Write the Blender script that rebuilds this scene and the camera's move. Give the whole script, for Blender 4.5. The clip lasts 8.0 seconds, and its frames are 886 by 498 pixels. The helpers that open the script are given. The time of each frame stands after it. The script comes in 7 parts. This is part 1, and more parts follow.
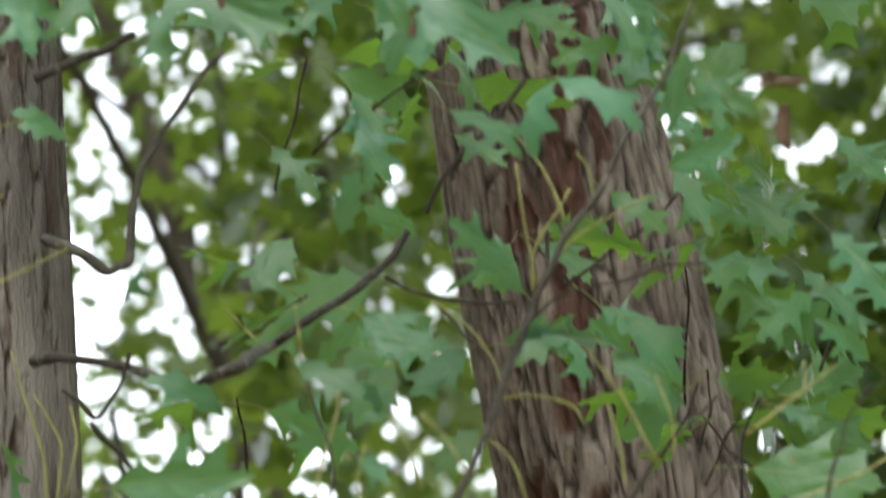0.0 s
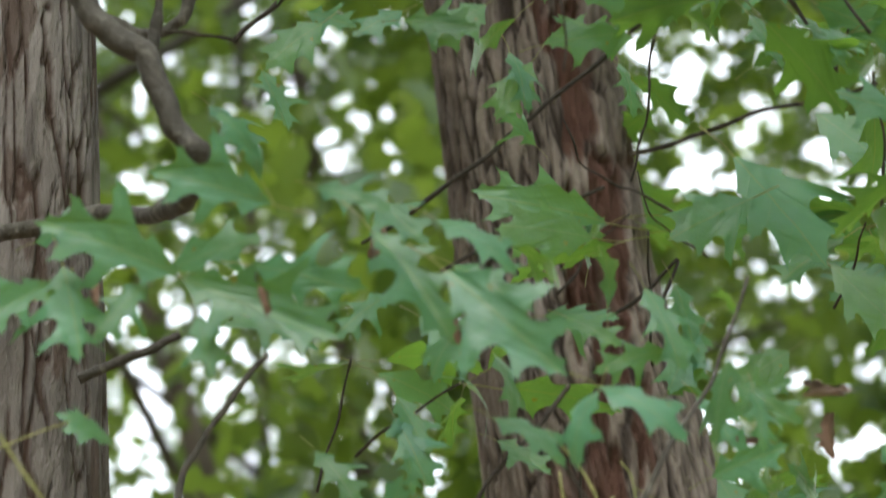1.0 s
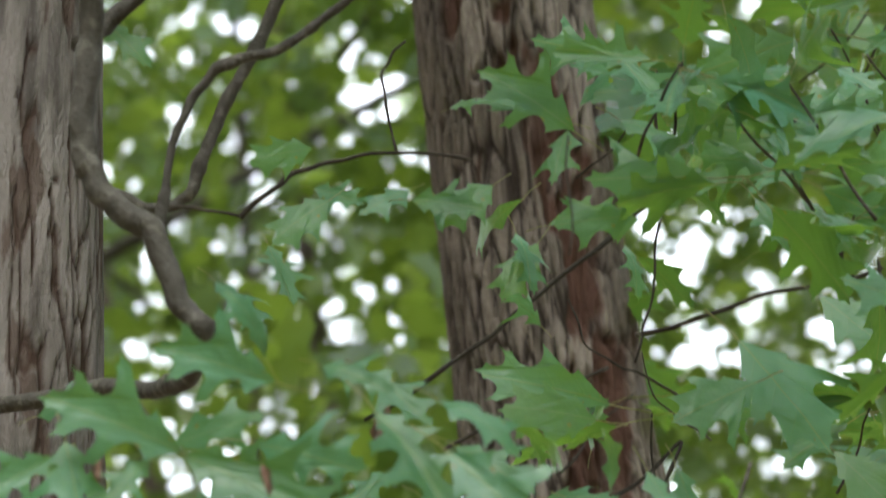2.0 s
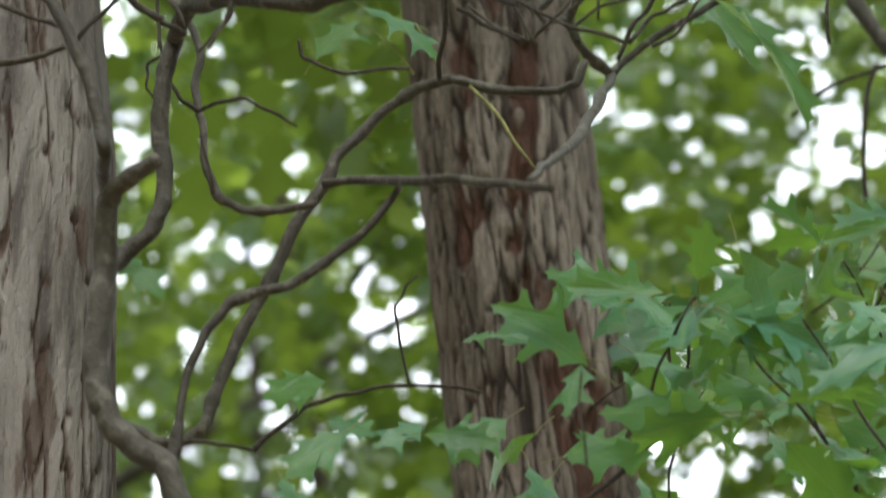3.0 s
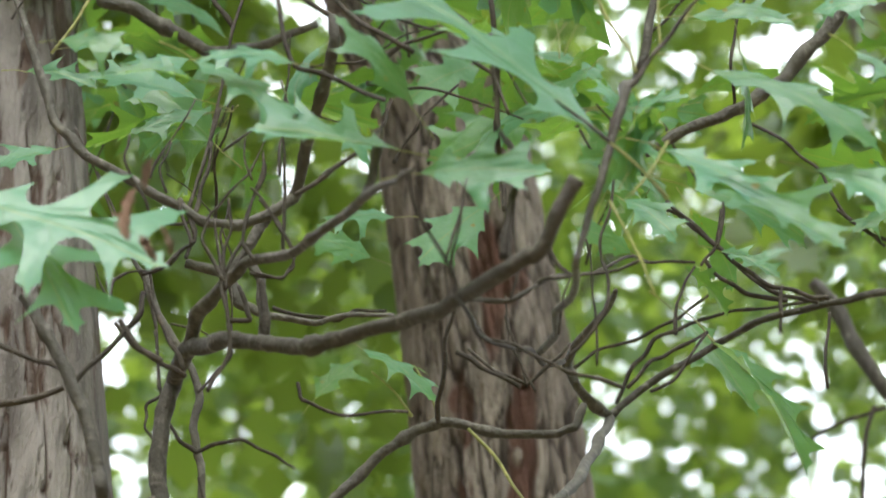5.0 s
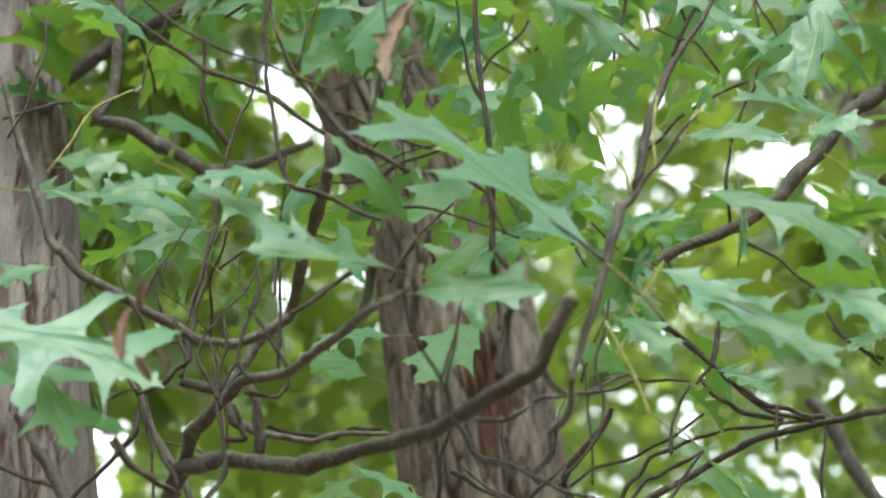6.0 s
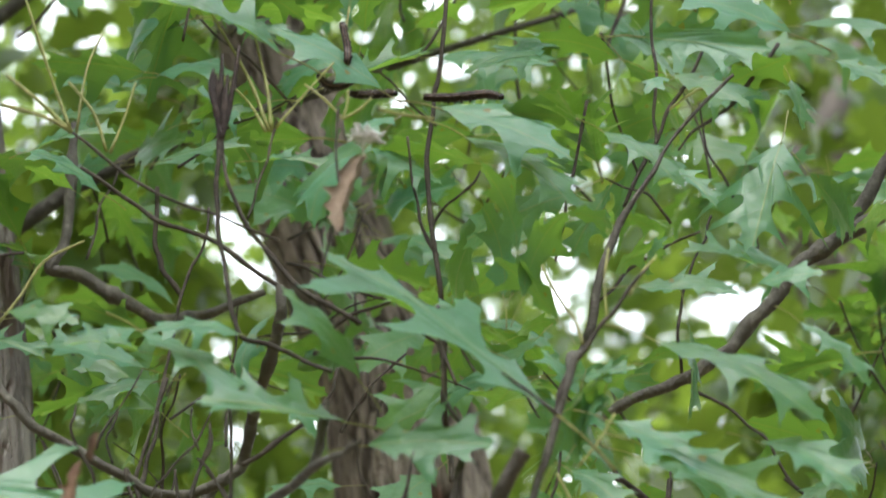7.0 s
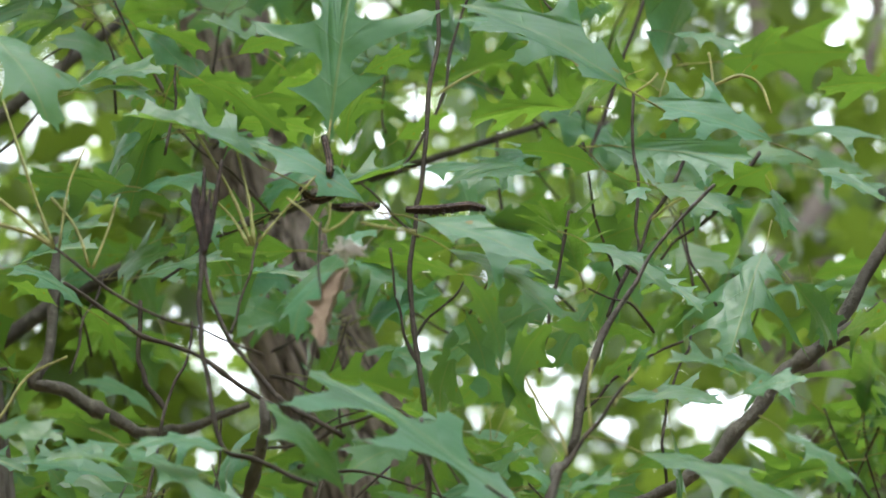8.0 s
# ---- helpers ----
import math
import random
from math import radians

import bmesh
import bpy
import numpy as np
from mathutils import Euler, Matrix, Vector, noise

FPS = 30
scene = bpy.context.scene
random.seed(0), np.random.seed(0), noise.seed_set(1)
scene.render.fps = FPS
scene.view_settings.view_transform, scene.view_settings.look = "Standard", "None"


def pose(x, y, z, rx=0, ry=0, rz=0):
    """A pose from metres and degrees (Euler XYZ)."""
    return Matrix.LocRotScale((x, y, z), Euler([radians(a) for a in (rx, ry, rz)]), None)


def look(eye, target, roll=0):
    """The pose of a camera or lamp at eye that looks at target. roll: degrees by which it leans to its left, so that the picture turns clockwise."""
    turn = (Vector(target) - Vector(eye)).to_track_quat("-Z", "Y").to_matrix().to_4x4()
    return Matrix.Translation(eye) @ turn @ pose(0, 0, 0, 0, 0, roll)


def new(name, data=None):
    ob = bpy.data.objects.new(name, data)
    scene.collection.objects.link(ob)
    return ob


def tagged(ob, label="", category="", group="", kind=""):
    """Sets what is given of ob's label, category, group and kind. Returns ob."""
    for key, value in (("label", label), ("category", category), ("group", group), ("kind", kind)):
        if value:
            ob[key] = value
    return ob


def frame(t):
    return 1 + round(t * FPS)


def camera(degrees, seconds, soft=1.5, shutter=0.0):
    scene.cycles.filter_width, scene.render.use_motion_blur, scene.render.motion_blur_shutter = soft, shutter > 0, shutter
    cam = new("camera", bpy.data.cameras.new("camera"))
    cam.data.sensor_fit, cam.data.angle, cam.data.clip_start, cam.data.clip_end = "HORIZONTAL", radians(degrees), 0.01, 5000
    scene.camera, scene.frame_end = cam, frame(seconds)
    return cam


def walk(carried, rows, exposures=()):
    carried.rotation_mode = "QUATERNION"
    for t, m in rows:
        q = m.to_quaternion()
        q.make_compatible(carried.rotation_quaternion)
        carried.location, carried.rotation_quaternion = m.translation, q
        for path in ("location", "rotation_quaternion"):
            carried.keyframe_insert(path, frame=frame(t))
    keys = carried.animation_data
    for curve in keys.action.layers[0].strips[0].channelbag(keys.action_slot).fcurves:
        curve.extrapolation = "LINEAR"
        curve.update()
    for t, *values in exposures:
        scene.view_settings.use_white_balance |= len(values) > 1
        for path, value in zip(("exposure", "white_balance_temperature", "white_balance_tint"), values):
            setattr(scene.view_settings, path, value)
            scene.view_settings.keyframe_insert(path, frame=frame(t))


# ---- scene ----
# ---- camera: a long lens tilting up about a pivot a forearm behind it ----
cam = camera(14.0, 8.0, soft=1.5, shutter=0.4)
cam.data.dof.use_dof = True
cam.data.dof.focus_distance = 3.15
cam.data.dof.aperture_fstop = 8.8
PIVOT, REACH = Vector((0, 0, 1.6)), 0.17
TURNS = [(0.0, -0.069, 11.915, -0.178),
         (0.5, 0.463, 14.401, 0.379),
         (1.0, 0.625, 16.479, 0.587),
         (1.2, 0.601, 17.054, 0.712),
         (2.3, 0.809, 20.165, 1.707),
         (2.5, 0.848, 20.928, 1.654),
         (3.0, 1.068, 22.67, 1.614),
         (3.5, 1.093, 24.313, 1.59),
         (4.0, 1.116, 25.674, 1.649),
         (4.5, 1.202, 26.817, 1.87),
         (4.7, 1.225, 27.243, 1.933),
         (5.8, 1.227, 29.219, 2.673),
         (6.0, 1.23, 29.608, 2.165),
         (6.5, 0.943, 30.764, 2.072),
         (7.0, 0.479, 31.901, 1.808),
         (7.5, 0.398, 32.869, 1.901),
         (8.0, 0.229, 33.59, 1.185)]


def aim(t, yaw, pitch, roll):
    y, p = radians(yaw), radians(pitch)
    ahead = Vector((-math.sin(y) * math.cos(p), math.cos(y) * math.cos(p), math.sin(p)))
    eye = PIVOT + REACH * ahead
    return t, look(eye, eye + ahead, roll)


walk(cam, [aim(*row) for row in TURNS], [(0, 0.42), (1, 0.42), (2.5, 0.38), (4.5, 0.83), (6, 0.96), (6.5, 0.78), (7, 0.60), (8, 0.50)])

# ---- light: a bright overcast sky and a soft high sun ----
scene.view_settings.exposure = 0.52
world = bpy.data.worlds.new("sky")
scene.world = world
world.use_nodes = True
wn, wl = world.node_tree.nodes, world.node_tree.links
sky = wn.new("ShaderNodeTexSky")
sky.sky_type, sky.sun_disc = "NISHITA", False
sky.sun_elevation, sky.sun_rotation = radians(58), radians(200)
sky.dust_density = 4.0
cloud = wn.new("ShaderNodeMix")
cloud.data_type = "RGBA"
cloud.inputs[0].default_value = 0.75
cloud.inputs[7].default_value = (14.2, 14.9, 16.4, 1)
wl.new(sky.outputs[0], cloud.inputs[6])
wl.new(cloud.outputs[2], wn["Background"].inputs[0])
wn["Background"].inputs[1].default_value = 0.27
sun = new("sun", bpy.data.lights.new("sun", "SUN"))
sun.data.energy, sun.data.angle, sun.data.color = 1.5, radians(18), (1, 0.96, 0.9)
sun.matrix_world = look((0, 0, 30), (3.5, 13, 0))


# ---- materials ----
def material(name, rough=0.6, spec=0.4):
    m = bpy.data.materials.new(name)
    m.use_nodes = True
    n = m.node_tree.nodes
    p = n["Principled BSDF"]
    p.inputs["Roughness"].default_value = rough
    p.inputs["Specular IOR Level"].default_value = spec
    return m, n, m.node_tree.links, p


def node(n, kind, **values):
    x = n.new("ShaderNode" + kind)
    for key, value in values.items():
        if key == "operation":
            x.operation = value
        elif key == "blend":
            x.blend_type = value
        else:
            x.inputs[key.replace("_", " ")].default_value = value
    return x


def maths(n, links, op, a, b=None, c=None):
    x = n.new("ShaderNodeMath")
    x.operation = op
    for k, v in enumerate((a, b, c)):
        if v is None:
            continue
        if isinstance(v, (int, float)):
            x.inputs[k].default_value = v
        else:
            links.new(v, x.inputs[k])
    return x.outputs[0]


def mix(n, links, fac, a, b):
    x = n.new("ShaderNodeMix")
    x.data_type = "RGBA"
    for k, v in ((0, fac), (6, a), (7, b)):
        if isinstance(v, (int, float)):
            x.inputs[k].default_value = v
        elif isinstance(v, tuple):
            x.inputs[k].default_value = (*v, 1)
        else:
            links.new(v, x.inputs[k])
    return x.outputs[2]


def noise_at(n, links, coords, scale, stretch=(1, 1, 1), detail=4.0):
    mp = n.new("ShaderNodeMapping")
    mp.inputs["Scale"].default_value = stretch
    links.new(coords, mp.inputs["Vector"])
    x = node(n, "TexNoise", Scale=scale, Detail=detail)
    links.new(mp.outputs[0], x.inputs["Vector"])
    return x.outputs["Fac"]


def ramp(n, links, fac, lo, hi):
    x = n.new("ShaderNodeMapRange")
    x.interpolation_type = "SMOOTHSTEP"
    x.inputs["From Min"].default_value, x.inputs["From Max"].default_value = lo, hi
    links.new(fac, x.inputs["Value"])
    return x.outputs["Result"]


def bump(n, links, p, height, strength, distance):
    x = node(n, "Bump", Strength=strength, Distance=distance)
    links.new(height, x.inputs["Height"])
    links.new(x.outputs[0], p.inputs["Normal"])


def leaf_material(name, dark, light, glow, thin, veins=True, island=False):
    """Leaf skin: waxy top, light passing through the blade, a pale midrib and side veins."""
    m, n, links, p = material(name, 0.41, 0.48)
    tc = n.new("ShaderNodeTexCoord")
    if island:
        rnd = n.new("ShaderNodeNewGeometry").outputs["Random Per Island"]
    else:
        rnd = n.new("ShaderNodeObjectInfo").outputs["Random"]
    blotch = noise_at(n, links, tc.outputs["Object"], 5 if veins else 1.5)
    tone = maths(n, links, "ADD", maths(n, links, "MULTIPLY", rnd, 0.85), maths(n, links, "MULTIPLY", blotch, 0.35))
    base = mix(n, links, tone, dark, light)
    through_col = mix(n, links, rnd, glow, tuple(c * 0.62 for c in glow))
    if veins:
        sep = n.new("ShaderNodeSeparateXYZ")
        links.new(tc.outputs["Object"], sep.inputs[0])
        ax = maths(n, links, "ABSOLUTE", sep.outputs["X"])
        rib = ramp(n, links, ax, 0.011, 0.004)
        along = maths(n, links, "SUBTRACT", sep.outputs["Y"], maths(n, links, "MULTIPLY", ax, 0.85))
        saw = maths(n, links, "PINGPONG", maths(n, links, "ADD", along, 0.03), 0.11)
        side = ramp(n, links, saw, 0.010, 0.002)
        vein = maths(n, links, "MAXIMUM", rib, maths(n, links, "MULTIPLY", side, 0.22))
        base = mix(n, links, vein, base, (0.17, 0.28, 0.11))
        spots = ramp(n, links, noise_at(n, links, tc.outputs["Object"], 9, detail=1.0), 0.735, 0.76)
        base = mix(n, links, spots, base, (0.16, 0.09, 0.03))
        through_col = mix(n, links, maths(n, links, "MULTIPLY", vein, 0.7), through_col, tuple(c * 0.35 for c in glow))
        swell = noise_at(n, links, tc.outputs["Object"], 6, detail=2.0)
        bump(n, links, p, maths(n, links, "ADD", maths(n, links, "MULTIPLY", vein, 0.6), swell), 0.18, 0.02)
    links.new(base, p.inputs["Base Color"])
    tr = n.new("ShaderNodeBsdfTranslucent")
    links.new(through_col, tr.inputs["Color"])
    ms = n.new("ShaderNodeMixShader")
    ms.inputs[0].default_value = thin
    links.new(p.outputs[0], ms.inputs[1])
    links.new(tr.outputs[0], ms.inputs[2])
    links.new(ms.outputs[0], n["Material Output"].inputs["Surface"])
    return m


LEAF = leaf_material("oak_leaf", (0.023, 0.090, 0.050), (0.066, 0.215, 0.126), (0.275, 0.51, 0.045), 0.38)
FAR_LEAF = leaf_material("far_leaf", (0.022, 0.062, 0.022), (0.052, 0.125, 0.038), (0.32, 0.46, 0.05), 0.42, False, True)


def bark_material(name, ridge, pale, inner_shade, scale, long=0.16, cover=0.59, fine=22):
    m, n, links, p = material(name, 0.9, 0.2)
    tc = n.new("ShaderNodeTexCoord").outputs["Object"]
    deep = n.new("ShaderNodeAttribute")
    deep.attribute_name = "fissure_shade"
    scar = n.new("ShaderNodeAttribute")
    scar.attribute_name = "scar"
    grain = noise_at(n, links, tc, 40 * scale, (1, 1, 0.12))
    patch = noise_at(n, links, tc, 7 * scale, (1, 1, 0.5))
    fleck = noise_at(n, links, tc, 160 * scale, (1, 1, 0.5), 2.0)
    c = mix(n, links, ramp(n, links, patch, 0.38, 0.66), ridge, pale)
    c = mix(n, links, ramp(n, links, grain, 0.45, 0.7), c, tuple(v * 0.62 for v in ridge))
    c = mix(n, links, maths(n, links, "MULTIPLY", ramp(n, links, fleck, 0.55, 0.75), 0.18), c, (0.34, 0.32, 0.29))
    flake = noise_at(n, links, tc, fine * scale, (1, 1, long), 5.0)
    c = mix(n, links, maths(n, links, "MULTIPLY", ramp(n, links, flake, cover, cover + 0.06), 0.7), c, tuple(v * 1.25 for v in inner_shade))
    # brown inner bark plus crevice shade put into the colour, darker with furrow depth
    c = mix(n, links, deep.outputs["Fac"], c, inner_shade)
    wood = mix(n, links, grain, (0.15, 0.076, 0.053), (0.072, 0.042, 0.032))
    c = mix(n, links, maths(n, links, "MULTIPLY", scar.outputs["Fac"], ramp(n, links, patch, 0.25, 0.5)), c, wood)
    links.new(c, p.inputs["Base Color"])
    bump(n, links, p, maths(n, links, "SUBTRACT", maths(n, links, "ADD", grain, maths(n, links, "MULTIPLY", fleck, 0.6)), flake), 0.9, 0.006)
    return m


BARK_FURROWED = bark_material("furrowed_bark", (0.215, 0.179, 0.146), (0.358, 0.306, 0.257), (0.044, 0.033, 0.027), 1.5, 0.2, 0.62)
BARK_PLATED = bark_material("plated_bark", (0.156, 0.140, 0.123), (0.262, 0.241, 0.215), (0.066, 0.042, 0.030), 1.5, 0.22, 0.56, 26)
BARK_WOODLAND = bark_material("woodland_bark", (0.105, 0.088, 0.072), (0.175, 0.150, 0.125), (0.045, 0.035, 0.027), 1.0)


def twig_material(name, a, b, rough=0.75):
    m, n, links, p = material(name, rough, 0.3)
    tc = n.new("ShaderNodeTexCoord").outputs["Object"]
    rnd = n.new("ShaderNodeObjectInfo").outputs["Random"]
    g = noise_at(n, links, tc, 70)
    s = noise_at(n, links, tc, 14)
    c = mix(n, links, maths(n, links, "MULTIPLY", maths(n, links, "ADD", s, rnd), 0.5), a, b)
    c = mix(n, links, ramp(n, links, g, 0.55, 0.75), c, tuple(v * 1.5 for v in b))
    lichen = noise_at(n, links, tc, 45, detail=6.0)
    c = mix(n, links, maths(n, links, "MULTIPLY", ramp(n, links, lichen, 0.58, 0.66), 0.35), c, tuple(v * 1.9 for v in b))
    fine = noise_at(n, links, tc, 260)
    crack = noise_at(n, links, tc, 120, (1, 1, 0.5), 6.0)
    dusk = ramp(n, links, crack, 0.60, 0.44)
    c2 = mix(n, links, maths(n, links, "MULTIPLY", dusk, 0.30), c, tuple(v * 0.5 for v in a))
    links.new(c2, p.inputs["Base Color"])
    bump(n, links, p, maths(n, links, "ADD", maths(n, links, "ADD", g, fine), crack), 0.7, 0.003)
    return m


LIMB = twig_material("limb_bark", (0.055, 0.051, 0.040), (0.132, 0.125, 0.102))
TWIG = twig_material("twig_bark", (0.034, 0.029, 0.021), (0.080, 0.068, 0.051))
BUD = twig_material("bud_scales", (0.016, 0.010, 0.008), (0.046, 0.030, 0.022))
PETIOLE = twig_material("petiole", (0.22, 0.25, 0.07), (0.33, 0.32, 0.12), 0.5)
CUT = twig_material("cut_wood", (0.066, 0.054, 0.041), (0.11, 0.092, 0.071))
BROWN = twig_material("brown_leaf", (0.19, 0.105, 0.062), (0.34, 0.22, 0.14))
DEAD = twig_material("dead_leaf", (0.32, 0.23, 0.155), (0.50, 0.40, 0.30))
CAT_SKIN = twig_material("caterpillar_skin", (0.011, 0.007, 0.006), (0.032, 0.018, 0.013), 0.5)
CAT_STRIPE = twig_material("caterpillar_stripe", (0.075, 0.042, 0.026), (0.12, 0.075, 0.045), 0.5)
CAT_HEAD = twig_material("caterpillar_head", (0.012, 0.010, 0.010), (0.03, 0.026, 0.024), 0.25)
HAIR = twig_material("pale_hair", (0.68, 0.66, 0.62), (0.82, 0.81, 0.78))


def ground_material():
    m, n, links, p = material("leaf_litter", 0.95, 0.2)
    tc = n.new("ShaderNodeTexCoord").outputs["Object"]
    a = noise_at(n, links, tc, 9)
    b = noise_at(n, links, tc, 0.4)
    c = mix(n, links, a, (0.10, 0.065, 0.04), (0.24, 0.16, 0.09))
    c = mix(n, links, ramp(n, links, b, 0.5, 0.65), c, (0.07, 0.12, 0.03))
    links.new(c, p.inputs["Base Color"])
    bump(n, links, p, a, 1.0, 0.05)
    return m


GROUND = ground_material()


# ---- building helpers ----
def thing(name, label, category, at=(0, 0, 0), group=""):
    ob = new(name)
    ob.location = at
    ob.empty_display_size = 0.1
    return tagged(ob, label, category, group)


def mesh_object(name, verts, faces, mats, parent=None, label="", smooth=True, slots=None):
    me = bpy.data.meshes.new(name)
    me.from_pydata([tuple(v) for v in verts], [], [tuple(f) for f in faces])
    for m in mats:
        me.materials.append(m)
    if smooth:
        me.shade_smooth()
    if slots is not None:
        me.polygons.foreach_set("material_index", slots)
    ob = new(name, me)
    if parent:
        ob.parent = parent
        ob.matrix_parent_inverse = Matrix.Translation(-parent.location)
    return tagged(ob, label) if label else ob


def spline(points, steps):
    """Catmull-Rom through rows of x, y, z, radius."""
    P = np.array(points, float)
    P = np.vstack([2 * P[0] - P[1], P, 2 * P[-1] - P[-2]])
    out = []
    for i in range(1, len(P) - 2):
        for s in np.arange(steps) / steps:
            a, b, c, d = P[i - 1:i + 3]
            out.append(0.5 * (2 * b + (c - a) * s + (2 * a - 5 * b + 4 * c - d) * s * s + (3 * b - a - 3 * c + d) * s ** 3))
    out.append(P[-2])
    return np.array(out)


def tube(points, steps=5, sides=9, rough=0.10, seed=0.0, knots=0.0):
    """A tapered, slightly lumpy stem with closed ends."""
    S = spline(points, steps)
    S[:, 3] = np.maximum(S[:, 3], 0.0006)
    verts, faces = [], []
    up = Vector((0.31, -0.87, 0.2))
    n = len(S)
    for i in range(n):
        a, b = S[max(i - 1, 0)], S[min(i + 1, n - 1)]
        d = Vector(b[:3] - a[:3]).normalized()
        side = (up - d * up.dot(d)).normalized()
        up = side
        other = d.cross(side)
        c = Vector(S[i, :3])
        swell = 1 + knots * max(0, noise.noise(c * 55 + Vector((seed, 0, 0)))) ** 2 * 3
        for k in range(sides):
            t = 2 * math.pi * k / sides
            way = side * math.cos(t) + other * math.sin(t)
            r = S[i, 3] * swell * (1 + rough * noise.noise((c + way * S[i, 3] * 2) * 130 + Vector((0, seed, 0))))
            verts.append(c + way * r)
    for i in range(n - 1):
        for k in range(sides):
            q = (k + 1) % sides
            faces.append((i * sides + k, i * sides + q, (i + 1) * sides + q, (i + 1) * sides + k))
    faces.append(tuple(range(sides - 1, -1, -1)))
    faces.append(tuple((n - 1) * sides + k for k in range(sides)))
    return verts, faces


def limb(parent, name, points, label=""):
    big = name not in ("twig", "stalk")
    rng = random.Random(round(points[0][0] * 9973))
    rows = [points[0]]
    for p, q in zip(points, points[1:]):
        far = math.dist(p[:3], q[:3])
        kink = 0.0 if name in ("stalk", "dead_bud") else far * (0.03 if big else 0.05)
        if far < 0.3 and kink:
            rows.append(tuple((p[k] + q[k]) / 2 + rng.uniform(-kink, kink) for k in range(3)) + ((p[3] + q[3]) / 2 * rng.uniform(0.92, 1.05),))
        rows.append(q)
    points = rows
    if name == "stalk":
        points = [(x, y, z, r * 1.6) for x, y, z, r in points]
    skin = {"stalk": PETIOLE, "twig": TWIG, "dead_bud": BUD}.get(name, LIMB)
    v, f = tube(points, 4, 12 if big else 7, 0.15 if big else 0.12, points[0][0] * 7, 0.35)
    slots = [0] * len(f)
    if big:
        slots[-1] = 1
    return mesh_object(name, v, f, [skin, CUT], parent, label, True, slots)


# ---- oak leaf blades ----
def bezier(a, b, c, d, steps):
    return [a * (1 - s) ** 3 + b * 3 * s * (1 - s) ** 2 + c * 3 * s * s * (1 - s) + d * s ** 3 for s in np.arange(1, steps + 1) / steps]


def half_outline(rng, lobes, wide, deep):
    """One side of a red oak blade, base to tip: sharp lobes with rounded bays between them. Pairs of y and x."""
    rows = {2: ((0.05, 0.03, 0.36, 0.27), (0.42, 0.12, 0.74, 0.40), (0.74, 0.11, 0, 0)),
            3: ((0.05, 0.03, 0.26, 0.21), (0.30, 0.11, 0.60, 0.42), (0.58, 0.13, 0.86, 0.31), (0.83, 0.085, 0, 0)),
            4: ((0.05, 0.03, 0.19, 0.16), (0.22, 0.085, 0.44, 0.34), (0.43, 0.105, 0.68, 0.38), (0.67, 0.11, 0.89, 0.24), (0.87, 0.07, 0, 0))}[lobes]
    pts = [np.array((0.0, 0.0))]
    tip = pts[0]
    for k, (sy, sx, ty, tx) in enumerate(rows):
        last = k == len(rows) - 1
        sinus = np.array((sy + rng.uniform(-0.02, 0.02), sx * deep * rng.uniform(0.85, 1.2)))
        point = np.array((1.0, 0.0)) if last else np.array((ty + rng.uniform(-0.04, 0.04), tx * wide * rng.uniform(0.82, 1.14)))
        root = np.array((point[0] - 0.22, 0.0)) if not last else np.array((0.7, 0.0))
        out = (point - root) / np.linalg.norm(point - root)
        aside = np.array((-out[1], out[0]))
        tooth = not last and tx > 0.3 and rng.random() < 0.6 or last
        fore = point - out * (0.085 if not last else 0.075) + (aside * 0.055 if not last else np.array((0.0, 0.075))) if tooth else point
        if k:
            mouth = (tip + fore) / 2
            axis = sinus - mouth
            across = np.array((-axis[1], axis[0]))
            across /= max(1e-6, np.linalg.norm(across))
            if np.dot(across, fore - tip) < 0:
                across = -across
            low = sinus - across * np.dot(sinus - tip, across)
            high = sinus + across * np.dot(fore - sinus, across)
            pts += bezier(tip, tip * 0.45 + low * 0.55, sinus * 0.45 + low * 0.55, sinus, 6)
            pts += bezier(sinus, sinus * 0.45 + high * 0.55, fore * 0.45 + high * 0.55, fore, 6)
        else:
            pts += bezier(tip, np.array((0.05, 0.03)), np.array((0.12, 0.06)), fore, 5)
        if tooth:
            pts += [point - out * 0.055 + (aside * 0.016 if not last else np.array((0.0, 0.022))), point]
        elif fore is not point:
            pts.append(point)
        tip = point
        if not last and tx > 0.3 and rng.random() < 0.5:
            tip = point - out * 0.10 - aside * 0.05
            pts += [point - out * 0.065 - aside * 0.014, tip]
    return pts


